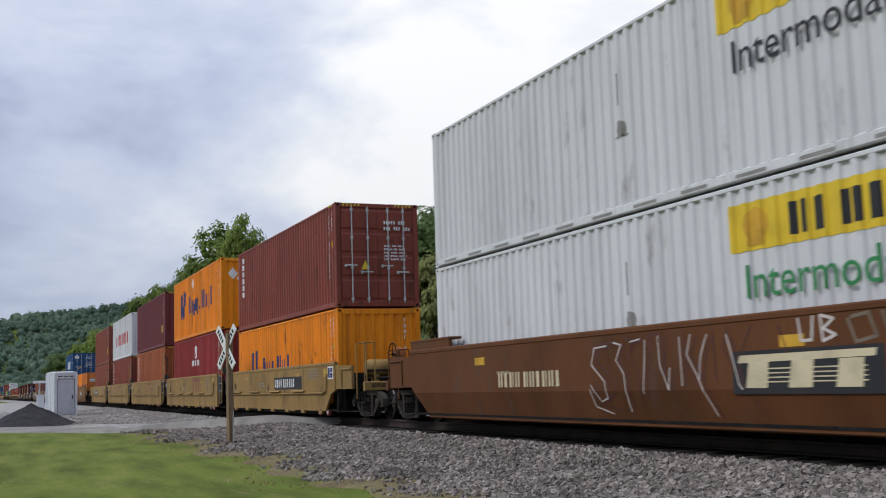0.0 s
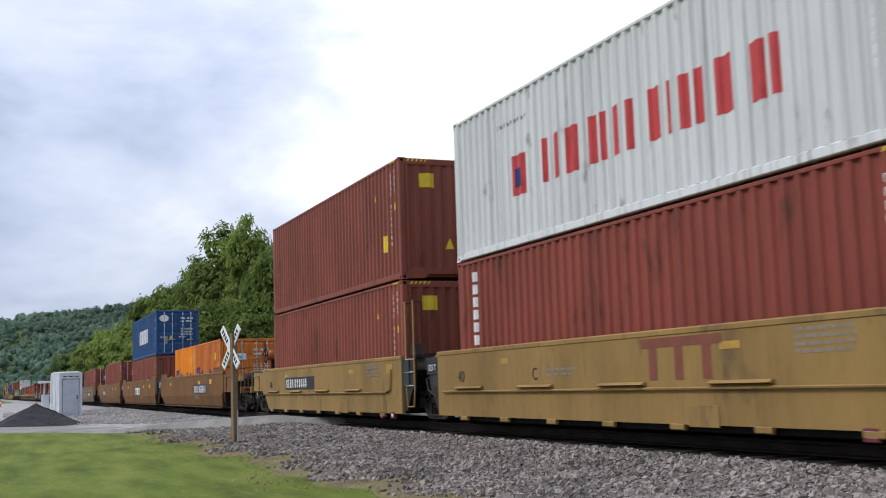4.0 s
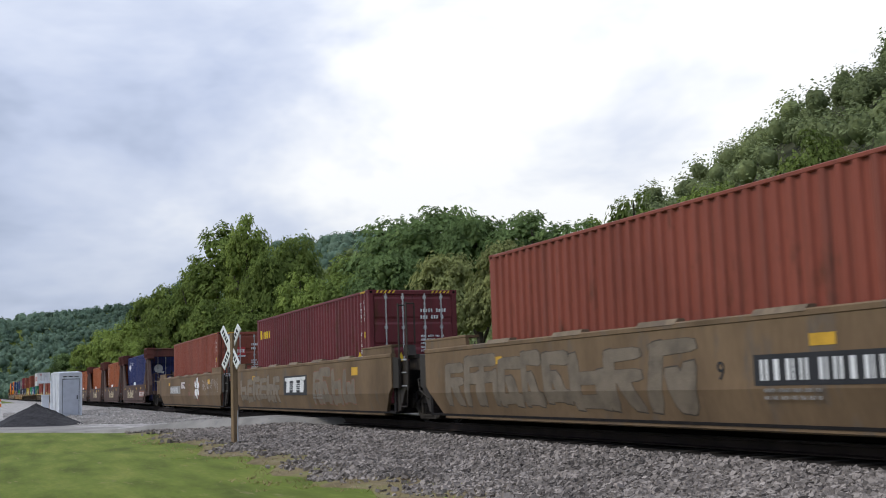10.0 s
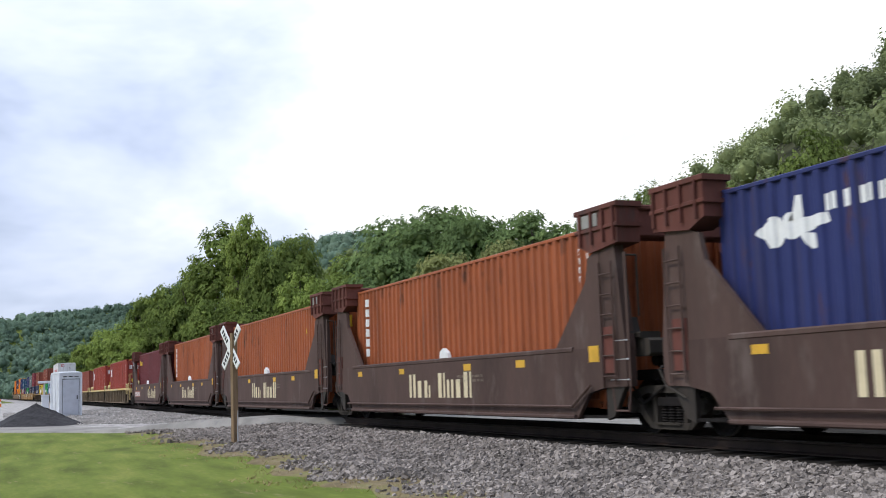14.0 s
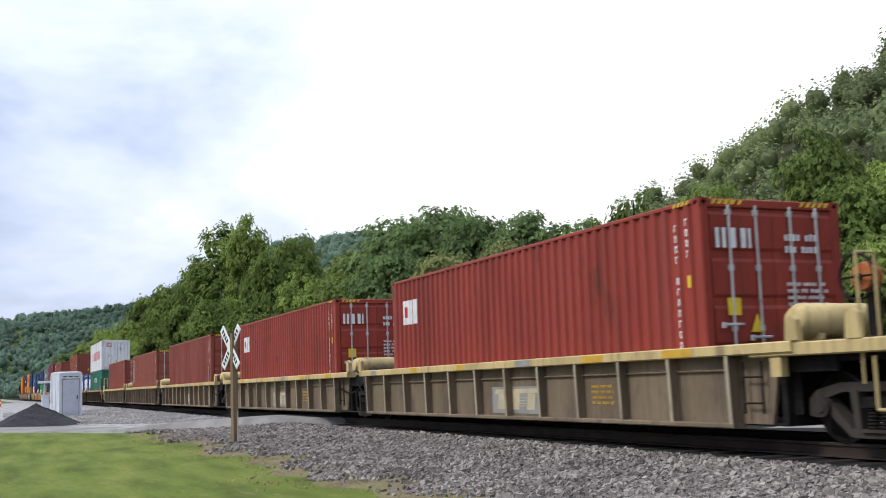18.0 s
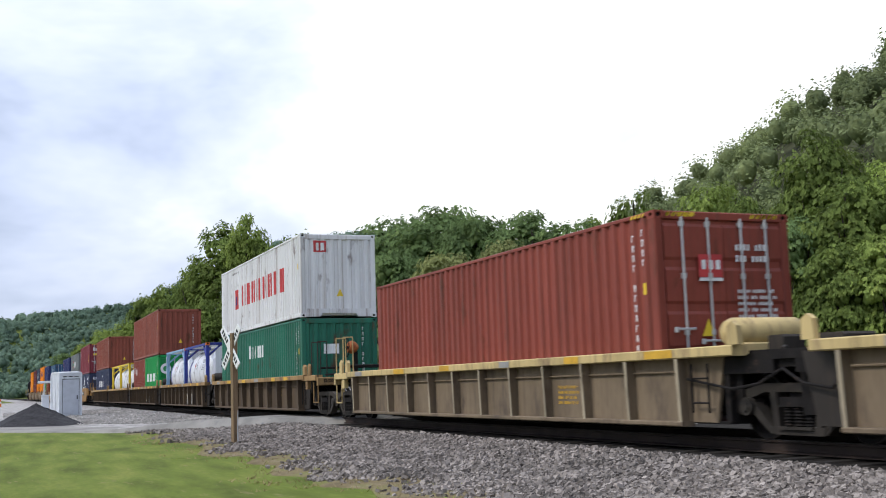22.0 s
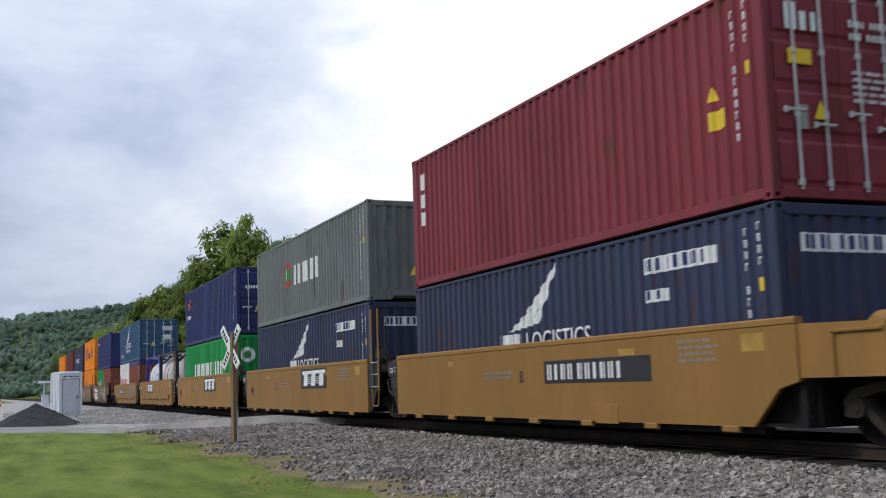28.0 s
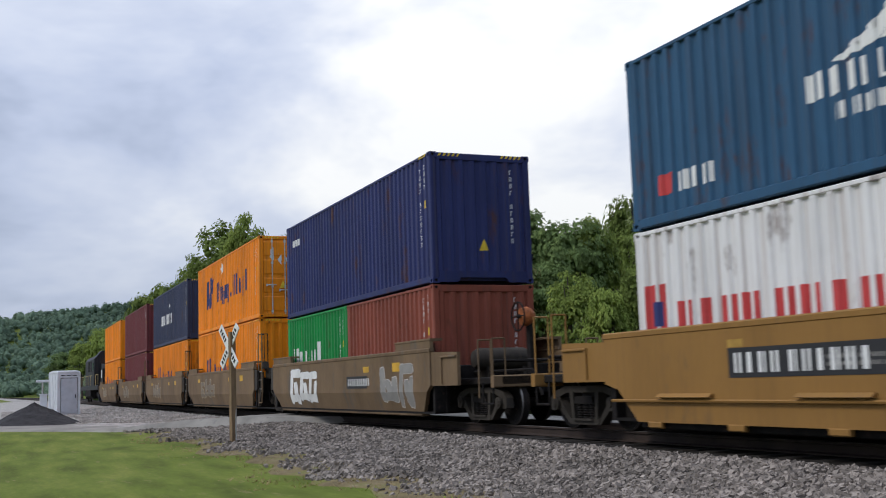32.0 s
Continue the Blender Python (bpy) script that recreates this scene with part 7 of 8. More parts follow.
def stencil(row, words, x, z, size, ink="black", y=None):
    y = side_of(TRAIN[row][1]) if y is None else y
    text_on("stencil", words, size, INK[ink], CARS[row], pose(x, y - 0.006, z) @ FACING)


def fine_print(row, x, z, rows, w, ink="grey", seed=1):
    y = side_of(TRAIN[row][1])
    s = Shape()
    for poly in small_print(x, z, rows, random.Random(seed), 0.05, w):
        s.add([(p[0], y - 0.005, p[1]) for p in poly], [(0, 1, 2, 3)])
    tagged(part("small_print", s, INK[ink], CARS[row]), kind="stuff")


def owner_bars(row, x, x1, z, h, ink="oxide"):
    """Large plain bars straight on the side."""
    car, y = CARS[row], side_of(TRAIN[row][1])
    k = (x1 - x) / 3
    bars = [[(x, z + h * 0.78), (x1, z + h * 0.78), (x1, z + h), (x, z + h)]]
    for i in range(3):
        u = x + i * k
        bars.append([(u + k * 0.30, z), (u + k * 0.62, z), (u + k * 0.62, z + h * 0.78), (u + k * 0.30, z + h * 0.78)])
    for poly in bars:
        part("letter_bar", Shape().add([(p[0], y - 0.005, p[1]) for p in poly], [(0, 1, 2, 3)]), INK[ink], car)


def load_board(row, x, words="125 T", y=None, w=0.95, h=0.36, z=1.08):
    """The black plate with the rated load beside a joint."""
    car = CARS[row]
    y = side_of(TRAIN[row][1]) + 0.02 if y is None else y
    b = part("load_board", Shape().bar(x, x + w, y - 0.012, y, z, z + h, 0.004), INK["black"], car, "black plate with the rated load")
    text_on("stencil", words, 0.30 * w / 0.95, INK["white"], b, pose(x + 0.07, y - 0.016, z + 0.08) @ FACING)


# the brown car at the head
fine_print(0, -4.5, 0.98, 1, 0.6, "pale", 2)
for q in letter_bars(-4.46, 0.74, 0.26, [1, 1, 1, 1, 0, 1, 1, 1, 1, 1, 1], 0.62, 0.24):
    bar = Shape()
    for poly in (q if isinstance(q[0][0], tuple) else [q]):
        bar.add([(p[0], -1.585, p[1]) for p in poly], [tuple(range(len(poly)))])
    part("letter_bar", bar, INK["cream"], CARS[0])
emblem_panel(0, 2.18, 0.60, 2.5, 0.52, "black", "cream")


def tall_tag(dx, dz, k=1.0):
    base = [[(-0.75, 1.32), (-1.1, 1.3), (-1.2, 1.05), (-0.85, 0.8), (-0.8, 0.55), (-1.0, 0.5), (-1.25, 0.75)], [(-1.28, 0.68), (-1.2, 0.42), (-0.75, 0.32)],
            [(-0.55, 1.36), (-0.35, 1.32), (-0.5, 1.1), (-0.3, 0.9), (-0.25, 0.36)], [(-0.1, 1.35), (0.15, 1.38)], [(0.28, 1.36), (0.24, 1.0), (0.18, 0.62)], [(0.6, 1.4), (0.62, 1.0), (0.8, 0.66), (0.85, 0.95)],
            [(1.1, 1.36), (1.12, 0.72)], [(1.35, 1.38), (1.25, 1.12), (1.45, 0.85), (1.75, 0.32)], [(1.7, 1.36), (1.55, 1.1), (1.5, 0.8)], [(2.1, 1.34), (2.2, 1.05), (2.3, 0.72), (2.4, 0.62)]]
    return [[(x * k + dx, z + dz) for x, z in line] for line in base]


strokes(CARS[0], tall_tag(0, 0), "tagwhite", -1.586, 0.011)
strokes(CARS[0], tall_tag(0.1, -0.02) + tall_tag(0.45, 0.05, 1.25), "maroontag", -1.584, 0.016)
strokes(CARS[0], [[(3.42, 1.45), (3.45, 1.2), (3.62, 1.2), (3.66, 1.46)], [(3.8, 1.2), (3.78, 1.47), (3.98, 1.42), (3.82, 1.32), (4.0, 1.24), (3.8, 1.18)]], "tagwhite", -1.586, 0.018)
strokes(CARS[0], [[(4.2, 1.4), (4.3, 1.15), (4.6, 1.2), (4.5, 1.45), (4.25, 1.42)], [(4.7, 1.45), (4.8, 1.15), (5.1, 1.4), (5.2, 1.1), (5.5, 1.45)], [(5.7, 1.2), (5.9, 1.45), (6.2, 1.1), (6.4, 1.4)]], "tag", -1.586, 0.02)
# first five units
number_plate_panel(1, 0.26, 0.81)
stencil(1, "A", -0.62, 0.79, 0.3)
plate(CARS[1], 6.05, 1.05, 0.48, 0.34, -1.50, "white", [rect(6.1, 1.09, 0.16, 0.26), rect(6.3, 1.09, 0.18, 0.12), rect(6.3, 1.24, 0.18, 0.11)], "hlblue", "small framed notice")
for row in (1, 2, 3, 4, 5):
    stencil(row, "40", -5.6, 0.86, 0.32)
    fine_print(row, -1.9, 1.0, 2, 1.0, "grey", row)
    fine_print(row, 4.2, 1.32, 4, 1.1, "grey", row + 9)
for row, c in ((2, "E"), (3, "D"), (4, "C")):
    owner_bars(row, 0.98, 2.85, 0.80, 0.58, "brownred")
    stencil(row, c, -2.43, 0.86, 0.30)
number_plate_panel(5, -3.6, 0.80, 3.2)
for row in (2, 3, 4, 5):
    load_board(row - 1, -7.28, y=-1.475, w=0.58, h=0.32, z=1.04)
# long units
number_plate_panel(6, 1.95, 0.72, 3.2, 0.42)
number_plate_panel(8, -4.8, 0.74)
emblem_panel(7, -1.12, 0.66, 2.62, 0.55)
stencil(6, "B", 1.45, 0.84, 0.28)
for row in (7, 8):
    load_board(row - 1, -9.60, y=-1.555, w=1.0, h=0.42, z=1.04)
stencil(7, "53", -7.6, 0.50, 0.55)
stencil(8, "53", -7.6, 0.50, 0.55)
for row in (6, 7, 8, 9, 10, 11):
    fine_print(row, 2.2, 0.62, 2, 1.1, "grey", row)
    s = Shape()
    for k in range(5):
        x = -5.6 + k * 2.55
        part("flange_cap", Shape().prism([(-1.60, 1.54), (-1.54, 1.62), (-1.42, 1.62), (-1.42, 1.54)], 0, x, x + 0.95), P["tub"], CARS[row])
number_plate_panel(9, 2.03, 0.70)
stencil(9, "9", 1.3, 0.78, 0.34)
spray(CARS[9], 11, -7.6, 1.1, 0.36, 1.38, ("tag", "tagdark"), -1.58)
emblem_panel(10, -1.04, 0.64, 2.56, 0.58)
spray(CARS[10], 12, -7.2, -1.3, 0.40, 1.30, ("tag", "tagdark"), -1.58)
spray(CARS[10], 13, 2.1, 6.1, 0.32, 1.40, ("tag", "tagred"), -1.58)
number_plate_panel(11, -4.81, 0.75, back="grey")


def petals(row, x, z, k):
    """Broad sprayed petals with a darker ground behind them."""
    y = side_of(TRAIN[row][1])
    q = [(0.06, 0), (0.28, -0.15), (0.5, -0.14), (0.56, 0.02), (0.46, 0.15), (0.26, 0.14)]
    for a in (20, 75, 150, 215, 265, 325):
        c, s = math.cos(radians(a)), math.sin(radians(a))
        for name, g, lift, ink, label in (("sprayed_shade", 1.22, 0.003, "tagred", "dull red sprayed ground"), ("sprayed_petal", 1.0, 0.006, "white", "sprayed white petal")):
            petal = Shape()
            lay(petal, [(x + k * g * (p[0] * c - p[1] * s) * 1.3, z + k * g * (p[0] * s + p[1] * c)) for p in q], 0.66, y, lift)
            part(name, petal, INK[ink], CARS[row], label)


petals(11, 3.05, 0.98, 0.88)
scribble(CARS[11], 14, 4.5, 7.9, 0.85, 1.34, "tagwhite", -1.586, 0.011)
scribble(CARS[11], 19, 5.2, 7.6, 0.55, 0.84, "tag", -1.586, 0.008)
strokes(CARS[11], [[(1.0 + 0.3 * math.cos(k * 0.6), 0.92 + 0.26 * math.sin(k * 0.6)) for k in range(12)], [(0.85, 1.0), (0.95, 0.95)], [(1.05, 0.95), (1.15, 1.0)], [(0.85, 0.8), (1.0, 0.74), (1.15, 0.8)]], "tagred", -1.586, 0.02)
spray(CARS[11], 15, -1.3, -0.1, 1.0, 1.40, ("tagwhite", "purple"), -1.58)
# bulkhead units: cream name bars and pink number patches
for row, x, nx in ((12, -3.5, 3.08), (13, -1.66, 3.4), (14, -1.66, 3.4), (15, -1.66, 3.4), (16, 0.66, -5.69)):
    y = side_of("sl")
    for q in letter_bars(x, 0.56, 0.50, [1, 0.72, 0.72, 0, 0, 1, 0.72, 0.72, 1], 0.74, 0.18):
        bar = Shape()
        for poly in (q if isinstance(q[0][0], tuple) else [q]):
            bar.add([(p[0], y - 0.005, p[1]) for p in poly], [tuple(range(len(poly)))])
        part("letter_bar", bar, INK["cream"], CARS[row])
    if row in (12, 16):
        plate(CARS[row], nx, 0.62, 2.6, 0.36, y, "tagred", bars_of(nx + 0.1, 0.68, 0.22, 10, 0.72, 0.30), "white", "faded red patch with the car's number")
    fine_print(row, 1.0, 0.95, 2, 1.4, "tag", row)
    part("stencil_panel", Shape().box(6.0, 6.62, -1.528, -1.524, 3.18, 3.38), INK["grey"], CARS[row])
# ribbed units
for row in range(17, 27):
    x = -0.6 if row < 22 else 0.7
    if row not in (22, 26, 21):
        emblem_panel(row, x, 0.27, 2.0, 0.48, "grey", "pale")
    fine_print(row, 3.1, 0.70, 4, 0.7, "gold", row)
    if row in (18, 19, 20):
        stencil(row, "48", -6.0, 0.45, 0.42, "tag")
load_board(22, -6.1, "125-T", y=-1.275, w=0.6, h=0.24, z=0.26)
# second five units
number_plate_panel(27, 0.43, 0.79)
number_plate_panel(31, -3.66, 0.79)
stencil(27, "B", -0.5, 0.82, 0.30)
stencil(31, "A", 0.2, 0.82, 0.30)
emblem_panel(28, 0.61, 0.82, 2.58, 0.56)
emblem_panel(29, 0.59, 0.82, 2.58, 0.56)
emblem_panel(30, -3.0, 0.84, 2.46, 0.5)
for row, c in ((28, "C"), (29, "D"), (30, "E")):
    stencil(row, c, -2.5, 0.82, 0.30)
    stencil(row, "40", -5.95, 0.66, 0.42)
    load_board(row - 1, -7.28, y=-1.475, w=0.58, h=0.32, z=1.04)
load_board(30, -7.28, y=-1.475, w=0.58, h=0.32, z=1.04)
for row in (27, 28, 29, 30, 31):
    fine_print(row, -1.9, 0.98, 2, 1.2, "grey", row)
    fine_print(row, 4.3, 1.28, 4, 0.9, "grey", row + 3)
spray(CARS[31], 21, 2.6, 5.6, 0.30, 1.36, ("tag", "pale"), -1.50)
for row in (30, 31):
    part("air_pipe", Shape().path([(-6.4, -1.54, 0.50), (5.6, -1.54, 0.50), (6.2, -1.54, 0.72)], 0.024), P["sillnew"], CARS[row])
    for k in range(4):
        part("tread", Shape().prism([(-1.60, 0.55), (-1.53, 0.60), (-1.505, 0.60), (-1.505, 0.54)], 0, -5.2 + k * 2.8, -4.0 + k * 2.8), P["sillnew"], CARS[row])
# tail units
spray(CARS[32], 22, -4.6, -1.5, 0.35, 1.38, ("white", "grey"), -1.58)
spray(CARS[32], 23, 3.6, 6.0, 0.35, 1.38, ("grey", "tagwhite"), -1.58)
number_plate_panel(32, 1.0, 0.76, 1.6, 0.3)
for row in (33, 34, 35, 36):
    spray(CARS[row], 30 + row, -3.5, -1.0, 0.5, 1.3, ("tag", "pale"), -1.58)


# ---- the locomotive that pushes at the tail ----
def locomotive(s):
    t = thing("locomotive", "black six-axle diesel locomotive at the train's tail", "locomotive")
    k = P["loco"]
    part("underframe", Shape().bar(-10.8, 10.8, -1.5, 1.5, 1.15, 1.55, 0.04), k, t)
    part("fuel_tank", Shape().prism([(-1.45, 1.15), (1.45, 1.15), (1.45, 0.6), (1.1, 0.35), (-1.1, 0.35), (-1.45, 0.6)], 0, -2.8, 2.8), IRON, t)
    part("long_hood", Shape().prism([(-0.95, 1.55), (0.95, 1.55), (0.95, 4.1), (0.7, 4.45), (-0.7, 4.45), (-0.95, 4.1)], 0, -10.2, 5.2), k, t)
    part("cab", Shape().prism([(-1.55, 1.55), (1.55, 1.55), (1.55, 3.9), (0.9, 4.65), (-0.9, 4.65), (-1.55, 3.9)], 0, 5.2, 8.0), k, t)
    part("short_hood", Shape().prism([(8.0, 1.55), (10.2, 1.55), (10.2, 3.0), (9.7, 3.3), (8.0, 3.5)], 1, -1.0, 1.0), k, t)
    glass = mat("cab_glass", (0.02, 0.025, 0.03), rough=0.08, var=0.1, spec=0.6, bump=0)
    for y in (-1.0, 0.15):
        part("windscreen", Shape().box(8.002, 8.02, y, y + 0.85, 3.5, 4.05), glass, t)
    part("side_window", Shape().box(5.9, 7.2, -1.57, -1.552, 2.9, 3.6), glass, t)
    part("emblem", Shape().box(8.6, 9.4, -1.012, -1.002, 2.2, 2.9), INK["white"], t, "white emblem on the nose")
    part("emblem", Shape().box(10.202, 10.215, -0.35, 0.35, 2.3, 2.8), INK["white"], t, "white emblem on the nose")
    for x in (-6.5, -3.5, -0.5):
        part("radiator_grille", Shape().box(x, x + 2.2, -0.97, -0.95, 3.0, 4.0), IRON, t)
    for y in (-1.45, 1.45):
        part("handrail", Shape().path([(-10.6, y, 2.5), (5.0, y, 2.5)], 0.02).path([(8.2, y, 2.5), (10.6, y, 2.5)], 0.02), P["ledge"], t)
        for x in (-10.6, -8, -5.4, -2.8, -0.2, 2.4, 5.0, 8.2, 10.6):
            part("stanchion", Shape().path([(x, y, 1.55), (x, y, 2.5)], 0.018), P["ledge"], t)
        for x in (-10.9, 10.3):
            part("steps", Shape().box(x, x + 0.6, min(y, y * 0.8), max(y, y * 0.8), 0.45, 0.5).box(x, x + 0.6, min(y, y * 0.8), max(y, y * 0.8), 0.8, 0.85), IRON, t)
    part("plough", Shape().prism([(10.8, 0.2), (11.1, 0.15), (10.95, 1.15), (10.8, 1.15)], 1, -1.4, 1.4), k, t)
    for x in (10.8, -11.6):
        part("coupler", Shape().bar(x, x + 0.8, -0.14, 0.14, 0.70, 0.98, 0.03), IRON, t)
    for x in (-7.2, 7.2):
        b = part("bogie", Shape().bar(-2.5, 2.5, -1.05, 1.05, 0.55, 0.95, 0.05), IRON, t, "", pose(x, 0, 0))
        for dx in (-1.95, 0, 1.95):
            part("wheelset", wheel_mesh(), IRON, b, at=pose(dx, 0, 0.42))
    return rolls(t, s)


locomotive(-659.4)

# ---- beside the crossing ----
WHITEBOX = mat("white_enamel", (0.62, 0.64, 0.66), rough=0.45, var=0.1, scale=1.5, fine=20, bump=0.03, wear=(0.35, 0.33, 0.30), wear_amount=0.15)
WOOD = mat("weathered_post", (0.20, 0.135, 0.075), rough=0.9, var=0.35, scale=4, fine=30, stretch=(3, 3, 0.4), bump=0.4)
COAL = mat("dark_asphalt_millings", (0.022, 0.020, 0.021), rough=0.9, var=0.5, scale=5, fine=40, bump=1.0, spec=0.3)


def crossbuck():
    x, y = -25.02, -4.87
    z = ground_z(x, y)
    t = thing("crossing_sign", "weathered wooden post with two crossed white boards", "crossing sign", "", pose(x, y, z))
    part("post", Shape().bar(-0.065, 0.065, -0.065, 0.065, -0.3, 2.52 , 0.012), WOOD, t, "", pose(0, 0, 0, 1.0, 1.2, 15))
    part("conduit", Shape().tube((0.075, 0.05, 0.0), (0.035, 0.05, 1.55), 0.016, 8), GALV, t)
    for side, a in ((1, 48), (-1, -48)):
        b = part("board", Shape().bar(-0.60, 0.60, -0.012, 0.012, -0.105, 0.105, 0.004), INK["white"], t, "white board with black bars")
        b.matrix_local = pose(-0.04, -0.075 - 0.013 * side, 2.20, 0, 0, 15) @ pose(0, 0, 0, 0, a, 0)
        for u0, n in ((-0.52, 4), (0.14, 4)):
            for k in range(n):
                part("letter_bar", Shape().box(u0 + k * 0.1, u0 + k * 0.1 + 0.06, -0.016, -0.0125, -0.05, 0.05), INK["black"], b)


crossbuck()


def bungalow():
    x, y = -66.9, -5.72
    z = ground_z(x, y) - 0.02
    t = thing("equipment_shed", "white steel signal equipment shed with a grey door", "shed", "", pose(x, y, z, 0, 0, 11))
    part("body", Shape().bar(-0.9, 0.9, -0.6, 0.6, 0.08, 2.48, 0.02), WHITEBOX, t)
    part("roof", Shape().prism([(-0.93, 2.48), (0.93, 2.48), (0.93, 2.56), (0.0, 2.62), (-0.93, 2.56)], 1, -0.63, 0.63), WHITEBOX, t)
    part("plinth", Shape().bar(-0.93, 0.93, -0.63, 0.63, -0.1, 0.08, 0.02), YARD, t)
    for px in (-0.9, 0.9):
        for py in (-0.6, 0.6):
            part("corner_trim", Shape().bar(px - 0.05, px + 0.05, py - 0.05, py + 0.05, 0.08, 2.48, 0.01), WHITEBOX, t)
    for k in range(5):
        part("wall_rib", Shape().bar(-0.66 + k * 0.33, -0.60 + k * 0.33, -0.625, -0.6, 0.1, 2.46, 0.008), WHITEBOX, t)
    d = part("door", Shape().bar(0.9, 0.93, -0.42, 0.46, 0.2, 2.15, 0.01), mat("grey_door_paint", (0.46, 0.48, 0.52), rough=0.5, var=0.1), t, "light grey steel door")
    part("door_frame", Shape().bar(0.9, 0.925, -0.46, -0.43, 0.16, 2.20, 0.008).bar(0.9, 0.925, 0.47, 0.50, 0.16, 2.20, 0.008).bar(0.9, 0.925, -0.43, 0.47, 2.16, 2.20, 0.008), P["grey"], t)
    part("door_handle", Shape().bar(0.93, 0.97, 0.34, 0.39, 1.05, 1.25, 0.01), IRON, d)
    for k in range(3):
        part("vent_slot", Shape().bar(0.9, 0.915, -0.42 + k * 0.32, -0.2 + k * 0.32, 2.30, 2.35, 0.004), IRON, t)
    c = thing("signal_cabinet", "small white steel cabinet beside a post", "cabinet", "", pose(-86.0, -5.9, ground_z(-86, -5.9)))
    part("body", Shape().bar(-0.3, 0.3, -0.25, 0.25, 0.0, 1.25, 0.02), WHITEBOX, c)
    part("lid", Shape().bar(-0.34, 0.34, -0.29, 0.29, 1.25, 1.31, 0.01), WHITEBOX, c)
    p = thing("signal_post", "thin post with a flat white head", "post", "", pose(-87.5, -5.9, ground_z(-87.5, -5.9)))
    part("post", Shape().tube((0, 0, -0.2), (0, 0, 2.25), 0.06, 8), GALV, p)
    part("head", Shape().bar(-0.25, 0.25, -0.45, 0.45, 2.14, 2.32, 0.02), WHITEBOX, p)


bungalow()


def mound():
    """A heap of dark millings by the road."""
    r = np.random.RandomState(4)
    x0, y0, a, b, h = -48.6, -8.1, 2.6, 2.1, 0.95
    n, m = 40, 14
    v, f = [], []
    for j in range(m + 1):
        q = j / m
        for i in range(n):
            t = 2 * math.pi * i / n
            ex = 1 + 0.12 * math.sin(2 * t + 1) + 0.06 * math.sin(5 * t)
            x, y = x0 + a * q * ex * math.cos(t), y0 + b * q * ex * math.sin(t)
            z = ground_z(x, y) - 0.03 + h * (1 - q) ** 0.9 * (1 - 0.2 * q) + 0.05 * noise.noise((x * 2.5, y * 2.5, 3)) + 0.02 * r.randn() * (1 - q)
            v.append((x, y, z))
    for j in range(m):
        for i in range(n):
            k = (i + 1) % n
            f.append((j * n + i, (j + 1) * n + i, (j + 1) * n + k, j * n + k))
    solid("dark_mound", Shape().add(v, f), COAL, "low heap of dark asphalt millings beside the road", "heap")


mound()
for i in range(2):
    x, y = -150.0 - 9 * i, -8.2 - 0.5 * i
    t = thing("traffic_barrel", "white and orange striped traffic barrel", "barrel", "barrels beside the far track", pose(x, y, ground_z(x, y)))
    part("drum", Shape().lathe([(0, 0.30), (0.35, 0.29), (0.36, 0.27), (0.9, 0.24), (1.0, 0.2)], 2, 14), INK["orange"], t)
    part("band", Shape().lathe([(0.45, 0.285), (0.65, 0.272)], 2, 14), INK["white"], t)


BLADE = mat("grass_blade", (0.185, 0.235, 0.036), rough=0.85, var=0.34, scale=0.5, fine=3, bump=0, tint=(0.25, 0.275, 0.055), isl=0.16, spec=0.05, wear=(0.24, 0.21, 0.10), wear_amount=0.2)


def weeds():
    """Dry and green tufts along the edge of the stones and at the foot of the sign."""
    for name, ink, label, seed, n in (("dry_weeds", STRAW, "dry brown grass along the edge of the stones", 15, 6500), ("green_weeds", BLADE, "taller green weeds along the edge of the stones", 16, 1100)):
        r = np.random.RandomState(seed)
        k = n // 14
        cx = -9.0 - 24.0 * r.rand(k)
        cy = -5.35 - 0.40 * np.clip((cx + 22) / 12, 0, 1) + 0.25 * np.sin(cx * 0.9) + 0.42 * r.randn(k)
        x = np.repeat(cx, 14) + 0.09 * r.randn(k * 14)
        y = np.repeat(cy, 14) + 0.09 * r.randn(k * 14)
        w = (np.stack([x, y], 1) - np.array(ROAD_A)) @ np.array(ROAD_N)
        keep = np.abs(w) > 2.8
        x, y = x[keep], y[keep]
        m = len(x)
        z = np.array([max(ground_z(a, b), bed_z(a, b)) for a, b in zip(x, y)])
        a = r.rand(m) * 6.28
        wd = 0.004 + 0.007 * r.rand(m)
        h = 0.015 + 0.06 * r.rand(m) ** 2
        base = np.stack([x, y, z - 0.01], 1)
        side = np.stack([np.cos(a) * wd, np.sin(a) * wd, 0 * a], 1)
        lean = np.stack([r.randn(m) * 0.05, r.randn(m) * 0.05, h], 1)
        pts = np.stack([base - side, base + side, base + lean], 1).reshape(-1, 3)
        me = bpy.data.meshes.new(name)
        me.from_pydata(pts.tolist(), [], (np.arange(3)[None] + 3 * np.arange(m)[:, None]).tolist())
        me.materials.append(ink)
        tagged(new(name, me), label, "grass", "", "stuff")


STRAW = mat("dry_straw", (0.30, 0.22, 0.12), rough=0.9, var=0.25, scale=1.0, fine=6, bump=0, tint=(0.36, 0.28, 0.16), isl=0.2, spec=0.05)
weeds()


